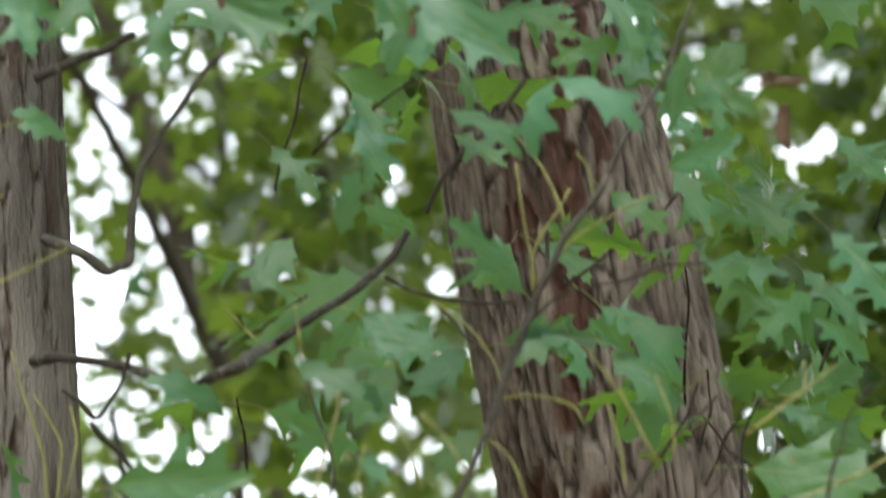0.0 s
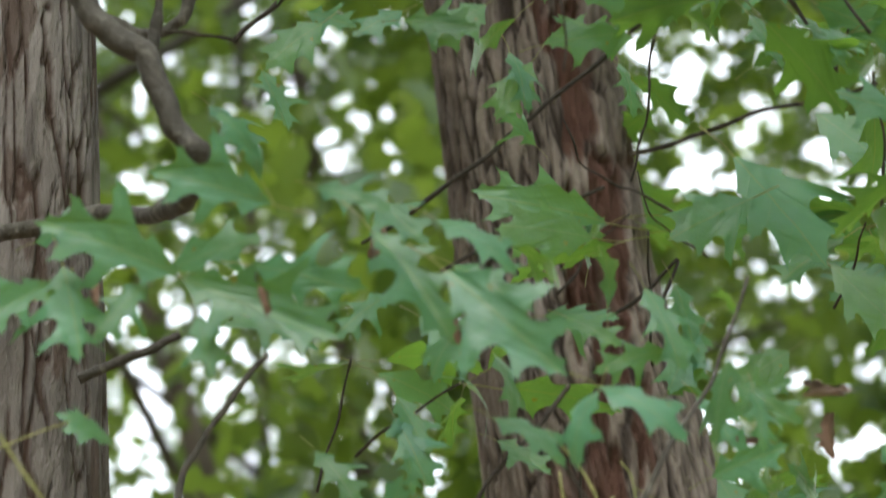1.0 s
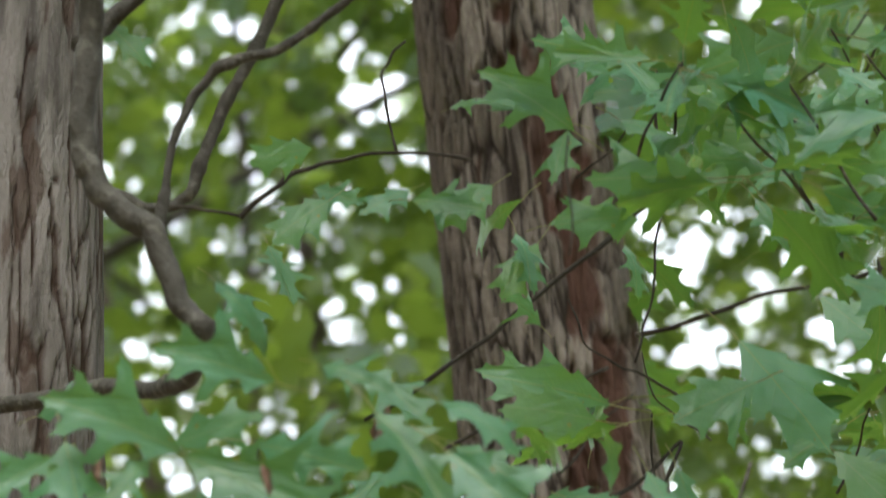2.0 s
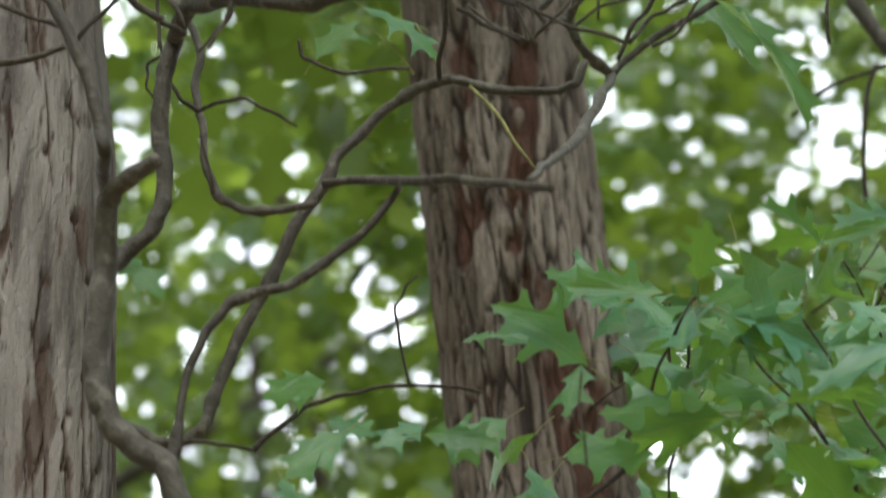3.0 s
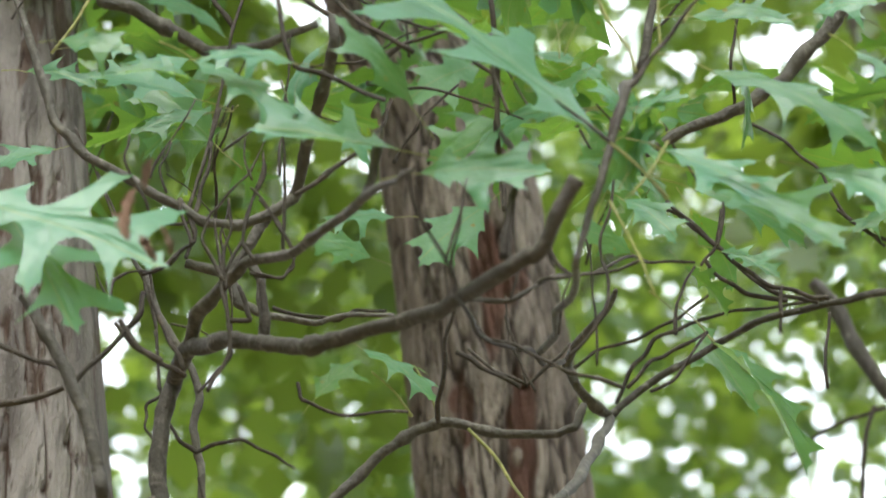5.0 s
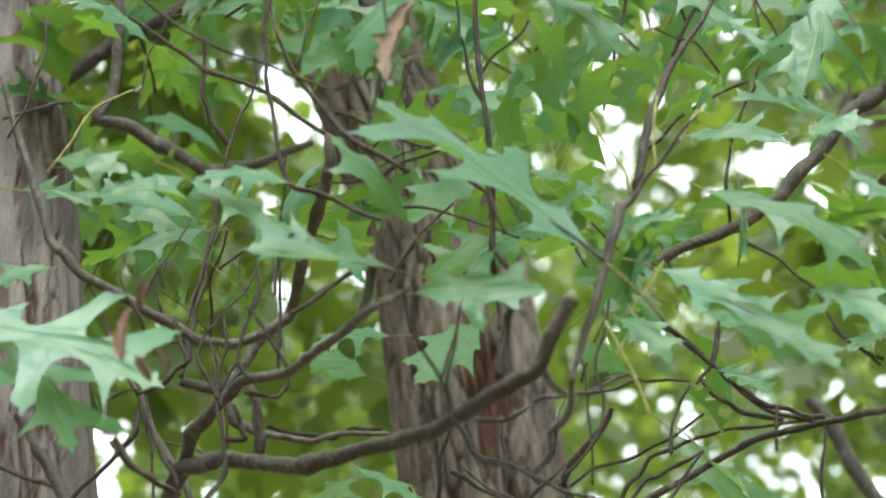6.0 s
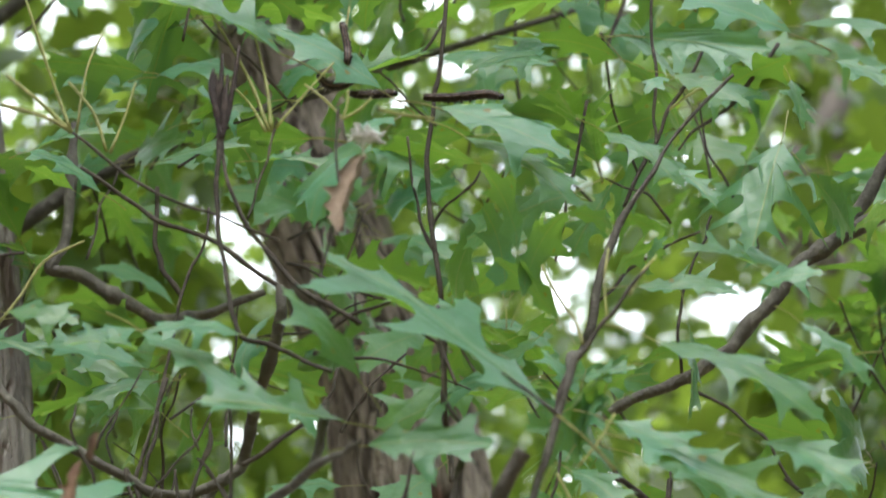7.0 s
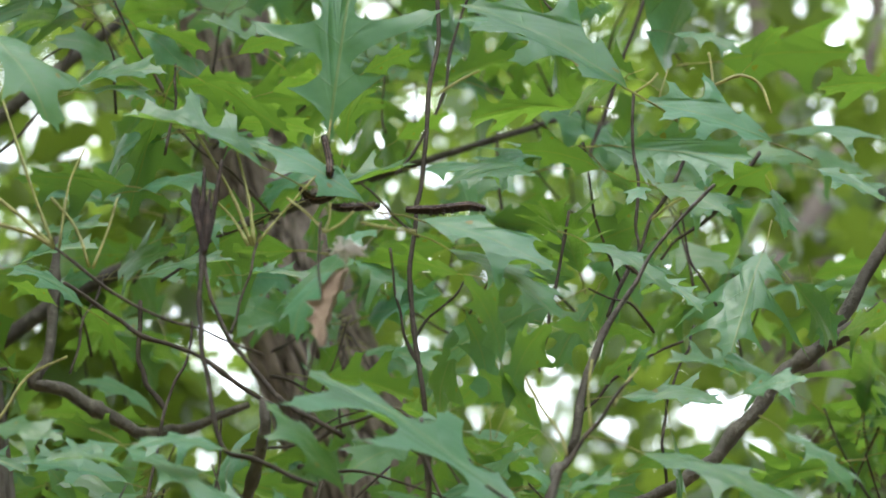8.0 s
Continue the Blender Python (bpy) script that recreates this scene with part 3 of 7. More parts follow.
limb(old, "twig", [(-0.202, 2.652, 3.094, 0.0008), (-0.213, 2.652, 3.063, 0.0011), (-0.23, 2.652, 3.042, 0.0011), (-0.242, 2.652, 3.024, 0.0013), (-0.246, 2.652, 3.001, 0.0013), (-0.228, 2.652, 2.967, 0.0016)])
limb(old, "twig", [(-0.203, 2.652, 3.084, 0.0008), (-0.201, 2.652, 3.066, 0.0011), (-0.21, 2.652, 3.032, 0.0011), (-0.215, 2.652, 3.002, 0.0013), (-0.226, 2.652, 2.974, 0.0016)])
limb(old, "twig", [(-0.231, 2.686, 3.058, 0.0011), (-0.227, 2.686, 3.03, 0.0014), (-0.232, 2.686, 3.004, 0.0016), (-0.228, 2.686, 2.977, 0.0016)])
limb(old, "twig", [(-0.209, 2.72, 3.077, 0.0014), (-0.194, 2.72, 3.059, 0.0014), (-0.184, 2.72, 3.039, 0.0011), (-0.178, 2.72, 3.021, 0.0011), (-0.187, 2.72, 3.005, 0.0014), (-0.21, 2.72, 3.01, 0.0014)])
limb(old, "twig", [(-0.26, 2.652, 3.129, 0.0008), (-0.274, 2.652, 3.097, 0.0008), (-0.286, 2.652, 3.074, 0.0011), (-0.291, 2.652, 3.056, 0.0011)])
limb(old, "twig", [(-0.363, 2.72, 3.139, 0.0008), (-0.346, 2.72, 3.103, 0.0008), (-0.332, 2.72, 3.071, 0.0008), (-0.321, 2.72, 3.046, 0.0008), (-0.327, 2.72, 2.999, 0.0011), (-0.322, 2.72, 2.984, 0.0011)])
limb(old, "twig", [(-0.036, 2.388, 2.918, 0.0007), (-0.04, 2.388, 2.883, 0.0009), (-0.046, 2.448, 2.879, 0.0012), (-0.048, 2.584, 2.922, 0.0013), (-0.054, 2.72, 2.956, 0.0017), (-0.057, 2.822, 2.965, 0.0020), (-0.061, 2.89, 2.962, 0.0024)])
limb(old, "twig", [(-0.075, 2.316, 2.88, 0.0012), (-0.067, 2.326, 2.853, 0.0010), (-0.053, 2.347, 2.839, 0.0012), (-0.042, 2.388, 2.834, 0.0014), (-0.032, 2.516, 2.873, 0.0018), (-0.018, 2.72, 2.954, 0.0019), (0.015, 2.856, 3.015, 0.0020), (0.046, 3.026, 3.088, 0.0022)])
limb(old, "twig", [(-0.003, 2.408, 2.858, 0.0019), (-0.005, 2.408, 2.882, 0.0019), (-0.003, 2.408, 2.916, 0.0019), (0.001, 2.408, 2.947, 0.0017), (-0.016, 2.448, 2.997, 0.0015), (-0.021, 2.448, 3.045, 0.0017), (-0.023, 2.448, 3.074, 0.0017)])
limb(old, "twig", [(-0.032, 2.516, 2.886, 0.0013), (-0.005, 2.584, 2.922, 0.0013), (0.017, 2.652, 2.97, 0.0016), (0.04, 2.72, 3.015, 0.0017), (0.069, 2.788, 3.055, 0.0014), (0.116, 2.924, 3.136, 0.0015), (0.156, 2.924, 3.137, 0.0012)])
limb(old, "twig", [(0.021, 2.388, 2.862, 0.0014), (0.026, 2.388, 2.851, 0.0012), (0.036, 2.388, 2.843, 0.0009)])
limb(old, "twig", [(-0.003, 2.448, 2.853, 0.0010), (0.001, 2.448, 2.871, 0.0007), (0.006, 2.448, 2.89, 0.0007)])
limb(old, "twig", [(-0.038, 2.924, 3.047, 0.0012), (-0.013, 2.924, 3.026, 0.0015), (0.013, 2.924, 3.016, 0.0015), (0.03, 2.924, 3.033, 0.0015), (0.049, 2.924, 3.055, 0.0015)])
limb(old, "twig", [(-0.007, 2.924, 3.08, 0.0012), (-0.002, 2.924, 3.053, 0.0012), (0.013, 2.924, 3.013, 0.0012)])
limb(old, "twig", [(-0.178, 2.856, 2.978, 0.0015), (-0.174, 2.856, 2.963, 0.0017), (-0.158, 2.856, 2.955, 0.0017), (-0.139, 2.856, 2.949, 0.0017), (-0.111, 2.856, 2.953, 0.0015), (-0.085, 2.856, 2.954, 0.0015)])
limb(old, "twig", [(-0.079, 2.924, 2.701, 0.0011), (-0.088, 2.924, 2.738, 0.0011), (-0.093, 2.924, 2.768, 0.0011), (-0.084, 2.924, 2.788, 0.0011), (-0.074, 2.924, 2.798, 0.0011)])
limb(old, "twig", [(-0.219, 3.128, 2.712, 0.0027), (-0.2, 3.128, 2.732, 0.0024), (-0.176, 3.128, 2.754, 0.0024), (-0.147, 3.128, 2.765, 0.0021), (-0.112, 3.128, 2.774, 0.0018), (-0.058, 3.128, 2.776, 0.0015), (-0.018, 3.128, 2.771, 0.0012)])
limb(old, "twig", [(-0.26, 2.924, 2.647, 0.0017), (-0.232, 2.924, 2.645, 0.0014), (-0.204, 2.924, 2.641, 0.0014)])
limb(old, "twig", [(-0.102, 2.516, 3.054, 0.0019), (-0.137, 2.516, 3.07, 0.0019), (-0.172, 2.516, 3.082, 0.0019), (-0.185, 2.516, 3.124, 0.0019), (-0.196, 2.516, 3.175, 0.0019), (-0.2, 2.516, 3.217, 0.0021), (-0.2, 2.516, 3.265, 0.0021), (-0.202, 2.516, 3.291, 0.0016)])
limb(old, "twig", [(-0.082, 2.516, 3.097, 0.0021), (-0.122, 2.516, 3.121, 0.0021), (-0.15, 2.516, 3.151, 0.0021), (-0.173, 2.516, 3.181, 0.0019), (-0.191, 2.516, 3.222, 0.0016), (-0.199, 2.516, 3.265, 0.0016)])
limb(old, "twig", [(-0.146, 2.72, 3.244, 0.0023), (-0.211, 2.72, 3.292, 0.0020), (-0.264, 2.72, 3.313, 0.0020), (-0.3, 2.72, 3.34, 0.0020), (-0.333, 2.72, 3.365, 0.0017)])
limb(old, "twig", [(-0.148, 2.516, 3.17, 0.0011), (-0.2, 2.516, 3.193, 0.0011), (-0.245, 2.516, 3.21, 0.0013), (-0.287, 2.516, 3.24, 0.0013), (-0.316, 2.516, 3.265, 0.0013)])
limb(old, "twig", [(-0.174, 2.516, 3.189, 0.0011), (-0.168, 2.516, 3.218, 0.0011), (-0.161, 2.516, 3.244, 0.0011), (-0.157, 2.516, 3.274, 0.0011)])
limb(old, "twig", [(-0.111, 2.367, 3.034, 0.0010), (-0.106, 2.367, 3.06, 0.0010), (-0.1, 2.367, 3.1, 0.0010), (-0.097, 2.367, 3.124, 0.0010), (-0.101, 2.367, 3.174, 0.0010), (-0.101, 2.367, 3.194, 0.0010)])
limb(old, "twig", [(-0.222, 2.72, 3.328, 0.0012), (-0.225, 2.72, 3.286, 0.0012), (-0.237, 2.72, 3.252, 0.0014), (-0.242, 2.72, 3.219, 0.0014), (-0.246, 2.72, 3.181, 0.0014), (-0.259, 2.72, 3.095, 0.0014)])
limb(old, "twig", [(-0.295, 2.992, 3.522, 0.0022), (-0.293, 2.992, 3.46, 0.0025), (-0.283, 2.992, 3.429, 0.0025), (-0.265, 2.992, 3.404, 0.0022)])
limb(old, "limb", [(-0.395, 3.128, 3.681, 0.0041), (-0.395, 3.128, 3.607, 0.0050), (-0.395, 3.128, 3.542, 0.0055), (-0.406, 3.128, 3.512, 0.0059), (-0.373, 3.128, 3.504, 0.0068), (-0.333, 3.128, 3.479, 0.0068), (-0.298, 3.128, 3.458, 0.0059), (-0.25, 3.128, 3.466, 0.0046), (-0.197, 3.128, 3.493, 0.0036)])
limb(old, "twig", [(-0.394, 2.652, 3.318, 0.0008), (-0.393, 2.652, 3.271, 0.0011), (-0.401, 2.652, 3.232, 0.0011), (-0.414, 2.652, 3.2, 0.0011)])
limb(old, "twig", [(-0.431, 2.72, 3.26, 0.0014), (-0.399, 2.72, 3.272, 0.0014), (-0.374, 2.72, 3.278, 0.0014)])
limb(old, "twig", [(-0.462, 3.128, 3.785, 0.0017), (-0.436, 3.128, 3.82, 0.0017), (-0.412, 3.128, 3.871, 0.0017), (-0.388, 3.128, 3.951, 0.0017)])
limb(old, "twig", [(-0.019, 2.72, 3.156, 0.0023), (-0.016, 2.72, 3.114, 0.0020), (-0.01, 2.72, 3.072, 0.0020)])
limb(old, "twig", [(-0.045, 2.652, 3.179, 0.0020), (-0.022, 2.652, 3.159, 0.0017), (-0.008, 2.652, 3.123, 0.0014)])
limb(old, "limb", [(-0.337, 3.128, 2.165, 0.0052), (-0.298, 3.06, 2.155, 0.0039), (-0.241, 2.992, 2.134, 0.0038), (-0.196, 2.924, 2.106, 0.0037), (-0.152, 2.856, 2.112, 0.0051), (-0.14, 3.128, 2.177, 0.0040), (-0.112, 3.128, 2.198, 0.0036), (-0.074, 3.128, 2.222, 0.0036), (-0.041, 3.128, 2.251, 0.0036), (-0.026, 3.128, 2.276, 0.0032)])
limb(old, "limb", [(-0.33, 3.128, 2.269, 0.0048), (-0.288, 2.992, 2.23, 0.0046), (-0.265, 2.992, 2.214, 0.0042), (-0.248, 2.992, 2.222, 0.0038), (-0.246, 2.992, 2.26, 0.0031), (-0.239, 2.992, 2.298, 0.0029), (-0.221, 2.992, 2.33, 0.0025), (-0.199, 2.992, 2.363, 0.0025), (-0.174, 2.992, 2.395, 0.0023)])
limb(old, "limb", [(-0.342, 3.128, 2.408, 0.0048), (-0.314, 3.128, 2.421, 0.0044), (-0.283, 3.128, 2.433, 0.0040), (-0.257, 3.128, 2.448, 0.0036)])
limb(old, "twig", [(-0.042, 2.924, 2.195, 0.0016), (-0.016, 2.924, 2.182, 0.0016), (0.024, 2.924, 2.175, 0.0016), (0.059, 2.924, 2.175, 0.0014)])
limb(old, "twig", [(-0.246, 2.992, 2.148, 0.0017), (-0.252, 2.992, 2.122, 0.0017), (-0.272, 2.992, 2.095, 0.0022), (-0.299, 2.992, 2.118, 0.0017)])
limb(old, "twig", [(-0.276, 2.992, 2.091, 0.0022), (-0.253, 2.992, 2.068, 0.0019), (-0.231, 2.992, 2.041, 0.0017), (-0.217, 2.992, 2.023, 0.0017)])
limb(old, "twig", [(-0.26, 2.72, 2.921, 0.0019), (-0.273, 2.72, 2.945, 0.0018), (-0.287, 2.72, 2.975, 0.0016), (-0.293, 2.72, 2.995, 0.0014)])
limb(old, "twig", [(-0.237, 2.686, 2.887, 0.0016), (-0.232, 2.686, 2.899, 0.0016), (-0.223, 2.686, 2.919, 0.0015), (-0.222, 2.686, 2.932, 0.0015), (-0.226, 2.686, 2.956, 0.0014), (-0.232, 2.686, 2.979, 0.0013), (-0.235, 2.686, 3.006, 0.0013), (-0.241, 2.686, 3.037, 0.0012)])
limb(old, "twig", [(-0.2, 2.754, 2.97, 0.0036), (-0.202, 2.754, 2.998, 0.0032), (-0.206, 2.754, 3.02, 0.0027)])
limb(old, "twig", [(-0.232, 2.788, 3, 0.0025), (-0.216, 2.788, 3.001, 0.0023), (-0.22, 2.788, 3.015, 0.0021), (-0.227, 2.788, 3.032, 0.0019)])
limb(old, "twig", [(-0.322, 2.72, 2.978, 0.0014), (-0.322, 2.72, 2.998, 0.0013), (-0.31, 2.72, 3.007, 0.0011), (-0.295, 2.72, 3.009, 0.0010)])
limb(old, "twig", [(-0.278, 2.72, 2.928, 0.0027), (-0.297, 2.72, 2.939, 0.0025), (-0.307, 2.72, 2.954, 0.0023), (-0.314, 2.72, 2.964, 0.0021)])
limb(old, "twig", [(-0.205, 2.652, 2.986, 0.0016), (-0.214, 2.652, 2.999, 0.0015), (-0.213, 2.652, 3.023, 0.0014), (-0.202, 2.652, 3.057, 0.0013), (-0.203, 2.652, 3.081, 0.0012)])
limb(old, "twig", [(-0.172, 2.652, 2.993, 0.0013), (-0.18, 2.652, 3.006, 0.0012), (-0.195, 2.652, 3.03, 0.0011), (-0.211, 2.652, 3.05, 0.0010)])
limb(old, "twig", [(-0.21, 2.652, 3.057, 0.0011), (-0.217, 2.652, 3.074, 0.0009), (-0.218, 2.652, 3.095, 0.0008)])
limb(old, "twig", [(-0.281, 2.686, 3.062, 0.0011), (-0.288, 2.686, 3.085, 0.0009), (-0.28, 2.686, 3.109, 0.0008)])
limb(old, "twig", [(-0.258, 2.686, 3.016, 0.0016), (-0.264, 2.686, 3.033, 0.0014), (-0.27, 2.686, 3.057, 0.0012)])
limb(old, "twig", [(-0.261, 2.72, 3.058, 0.0022), (-0.257, 2.72, 3.087, 0.0019), (-0.251, 2.72, 3.129, 0.0016)])
limb(old, "twig", [(-0.323, 2.72, 3.054, 0.0011), (-0.335, 2.72, 3.081, 0.0010), (-0.343, 2.72, 3.099, 0.0008)])
limb(old, "twig", [(-0.213, 2.72, 3.009, 0.0014), (-0.187, 2.72, 3.006, 0.0013), (-0.178, 2.72, 3.015, 0.0011), (-0.177, 2.72, 3.029, 0.0010)])
limb(old, "twig", [(-0.228, 3.196, 3.219, 0.0023), (-0.195, 3.196, 3.211, 0.0021), (-0.166, 3.196, 3.208, 0.0020), (-0.149, 3.196, 3.219, 0.0018), (-0.12, 3.196, 3.219, 0.0017)])
limb(old, "twig", [(-0.279, 2.72, 2.903, 0.0011), (-0.281, 2.72, 2.928, 0.0010), (-0.286, 2.72, 2.955, 0.0008)])
limb(old, "twig", [(-0.317, 2.72, 2.974, 0.0011), (-0.328, 2.72, 2.988, 0.0010), (-0.338, 2.72, 3.012, 0.0008)])
limb(old, "twig", [(0.065, 2.652, 2.902, 0.0011), (0.063, 2.652, 2.948, 0.0010), (0.06, 2.652, 2.978, 0.0009), (0.055, 2.652, 3.012, 0.0008)])
limb(old, "twig", [(0.042, 2.652, 2.908, 0.0016), (0.065, 2.652, 2.938, 0.0015), (0.072, 2.652, 2.955, 0.0015), (0.072, 2.652, 2.982, 0.0014), (0.066, 2.652, 3.012, 0.0013), (0.073, 2.652, 3.036, 0.0013), (0.076, 2.652, 3.067, 0.0012)])
limb(old, "twig", [(0.035, 2.652, 2.928, 0.0011), (0.038, 2.652, 2.961, 0.0009), (0.044, 2.652, 2.981, 0.0008)])
limb(old, "twig", [(0.025, 2.584, 2.968, 0.0016), (0.034, 2.584, 2.952, 0.0014), (0.042, 2.584, 2.945, 0.0012)])
limb(old, "twig", [(-0.03, 2.652, 2.956, 0.0016), (0, 2.652, 2.957, 0.0015), (0.023, 2.652, 2.976, 0.0014), (0.044, 2.652, 2.979, 0.0014), (0.079, 2.652, 2.985, 0.0013), (0.1, 2.652, 2.996, 0.0012)])
limb(old, "twig", [(0.019, 2.72, 2.911, 0.0011), (0.007, 2.72, 2.934, 0.0010), (-0.005, 2.72, 2.968, 0.0009), (-0.007, 2.72, 2.995, 0.0008)])
limb(old, "twig", [(-0.009, 2.408, 2.865, 0.0034), (-0.006, 2.408, 2.895, 0.0029), (-0.004, 2.408, 2.916, 0.0025)])
limb(old, "twig", [(0.096, 2.856, 2.982, 0.0020), (0.115, 2.856, 3.007, 0.0018), (0.134, 2.856, 3.018, 0.0017), (0.163, 2.856, 3.036, 0.0015)])
limb(old, "twig", [(0.115, 2.856, 2.979, 0.0017), (0.134, 2.856, 2.99, 0.0016), (0.147, 2.856, 3.011, 0.0014), (0.163, 2.856, 3.036, 0.0013)])
limb(old, "twig", [(-0.052, 2.516, 2.917, 0.0013), (-0.047, 2.516, 2.94, 0.0011), (-0.039, 2.516, 2.988, 0.0010)])
limb(old, "twig", [(0.007, 2.788, 2.947, 0.0020), (-0.024, 2.788, 2.963, 0.0017), (-0.046, 2.788, 2.977, 0.0015)])
limb(old, "twig", [(0.088, 2.72, 2.916, 0.0016), (0.046, 2.72, 2.928, 0.0015), (0.016, 2.72, 2.943, 0.0014), (-0.021, 2.72, 2.957, 0.0013), (-0.037, 2.72, 2.981, 0.0012)])
limb(old, "stalk", [(-0.294, 2.856, 2.005, 0.0008), (-0.299, 2.856, 2.047, 0.0008), (-0.315, 2.856, 2.095, 0.0006), (-0.324, 2.856, 2.125, 0.0006)])
limb(old, "stalk", [(-0.287, 2.856, 2.009, 0.0008), (-0.284, 2.856, 2.047, 0.0008), (-0.29, 2.856, 2.065, 0.0006), (-0.306, 2.856, 2.091, 0.0006)])
limb(old, "stalk", [(-0.281, 2.856, 2.013, 0.0008), (-0.273, 2.856, 2.052, 0.0008), (-0.278, 2.856, 2.082, 0.0006)])
limb(old, "stalk", [(-0.316, 2.652, 2.133, 0.0007), (-0.292, 2.652, 2.145, 0.0007), (-0.261, 2.652, 2.161, 0.0005)])
limb(old, "stalk", [(-0.322, 2.448, 2.207, 0.0007), (-0.302, 2.448, 2.177, 0.0007), (-0.283, 2.448, 2.151, 0.0007)])
limb(old, "stalk", [(-0.34, 2.584, 2.216, 0.0005), (-0.305, 2.584, 2.231, 0.0005), (-0.271, 2.584, 2.243, 0.0005)])
limb(old, "stalk", [(-0.159, 2.516, 3.271, 0.0010), (-0.166, 2.516, 3.317, 0.0008), (-0.18, 2.516, 3.372, 0.0006)])
limb(old, "stalk", [(-0.161, 2.516, 3.271, 0.0008), (-0.182, 2.516, 3.325, 0.0008), (-0.225, 2.516, 3.404, 0.0006)])
limb(old, "stalk", [(-0.164, 2.516, 3.271, 0.0008), (-0.178, 2.516, 3.297, 0.0006), (-0.2, 2.516, 3.321, 0.0006)])
limb(old, "stalk", [(-0.157, 2.516, 3.274, 0.0008), (-0.134, 2.516, 3.309, 0.0006), (-0.113, 2.516, 3.339, 0.0006)])
limb(old, "stalk", [(-0.317, 2.516, 3.265, 0.0010), (-0.34, 2.516, 3.324, 0.0008), (-0.37, 2.516, 3.409, 0.0006)])
limb(old, "stalk", [(-0.317, 2.516, 3.265, 0.0012), (-0.342, 2.516, 3.291, 0.0010), (-0.373, 2.516, 3.318, 0.0010)])
limb(old, "stalk", [(-0.317, 2.516, 3.266, 0.0012), (-0.339, 2.516, 3.279, 0.0010), (-0.375, 2.516, 3.29, 0.0010)])
limb(old, "stalk", [(-0.313, 2.516, 3.265, 0.0008), (-0.31, 2.516, 3.324, 0.0006), (-0.3, 2.516, 3.361, 0.0006)])
limb(old, "stalk", [(-0.285, 2.516, 3.247, 0.0008), (-0.276, 2.516, 3.282, 0.0006), (-0.27, 2.516, 3.314, 0.0006)])
limb(old, "stalk", [(-0.288, 2.516, 3.248, 0.0008), (-0.301, 2.516, 3.284, 0.0008), (-0.323, 2.516, 3.313, 0.0008)])
limb(old, "stalk", [(-0.099, 2.408, 3.212, 0.0006), (-0.112, 2.408, 3.228, 0.0006), (-0.129, 2.408, 3.243, 0.0006)])
limb(old, "stalk", [(-0.099, 2.408, 3.212, 0.0006), (-0.096, 2.408, 3.226, 0.0006), (-0.096, 2.408, 3.239, 0.0006)])
limb(old, "stalk", [(-0.099, 2.408, 3.212, 0.0006), (-0.087, 2.408, 3.221, 0.0006), (-0.078, 2.408, 3.232, 0.0006)])
limb(old, "stalk", [(-0.072, 2.408, 3.222, 0.0008), (-0.055, 2.408, 3.218, 0.0008), (-0.03, 2.408, 3.215, 0.0006)])
limb(old, "stalk", [(-0.036, 2.924, 2.972, 0.0009), (-0.012, 2.924, 2.946, 0.0009), (0.003, 2.924, 2.921, 0.0009), (0.02, 2.924, 2.898, 0.0006)])
limb(old, "stalk", [(-0.063, 2.924, 2.987, 0.0009), (-0.071, 2.924, 3.008, 0.0006), (-0.084, 2.924, 3.03, 0.0006)])
limb(old, "stalk", [(-0.084, 2.924, 2.982, 0.0009), (-0.1, 2.924, 3.005, 0.0006), (-0.12, 2.924, 3.023, 0.0006)])
limb(old, "stalk", [(-0.379, 2.652, 3.169, 0.0008), (-0.363, 2.652, 3.196, 0.0008), (-0.347, 2.652, 3.229, 0.0008), (-0.316, 2.652, 3.249, 0.0006)])
limb(young, "limb", [(0.434, 2.89, 3.493, 0.0086), (0.386, 2.89, 3.46, 0.0076), (0.342, 2.89, 3.43, 0.0076), (0.319, 2.89, 3.412, 0.0071), (0.298, 2.89, 3.396, 0.0071), (0.273, 2.89, 3.357, 0.0066), (0.249, 2.89, 3.33, 0.0061), (0.231, 2.89, 3.302, 0.0061), (0.201, 2.89, 3.277, 0.0056), (0.172, 2.89, 3.261, 0.0051), (0.141, 2.89, 3.247, 0.0046), (0.111, 2.89, 3.225, 0.0035)])
limb(young, "limb", [(0.339, 2.89, 3.428, 0.0046), (0.349, 2.89, 3.451, 0.0061), (0.364, 2.89, 3.478, 0.0061), (0.383, 2.89, 3.516, 0.0056), (0.406, 2.89, 3.56, 0.0051)])
limb(young, "limb", [(0.08, 2.448, 3.035, 0.0031), (0.069, 2.448, 2.99, 0.0031), (0.059, 2.448, 2.947, 0.0031), (0.049, 2.448, 2.909, 0.0027), (0.043, 2.448, 2.882, 0.0027), (0.042, 2.584, 2.924, 0.0029), (0.035, 2.788, 2.997, 0.0031), (0.02, 2.924, 3.043, 0.0029)])
limb(young, "twig", [(0.066, 2.448, 2.984, 0.0023), (0.076, 2.448, 3.023, 0.0021), (0.086, 2.448, 3.038, 0.0021), (0.099, 2.448, 3.062, 0.0018), (0.117, 2.448, 3.089, 0.0016), (0.134, 2.448, 3.113, 0.0010)])
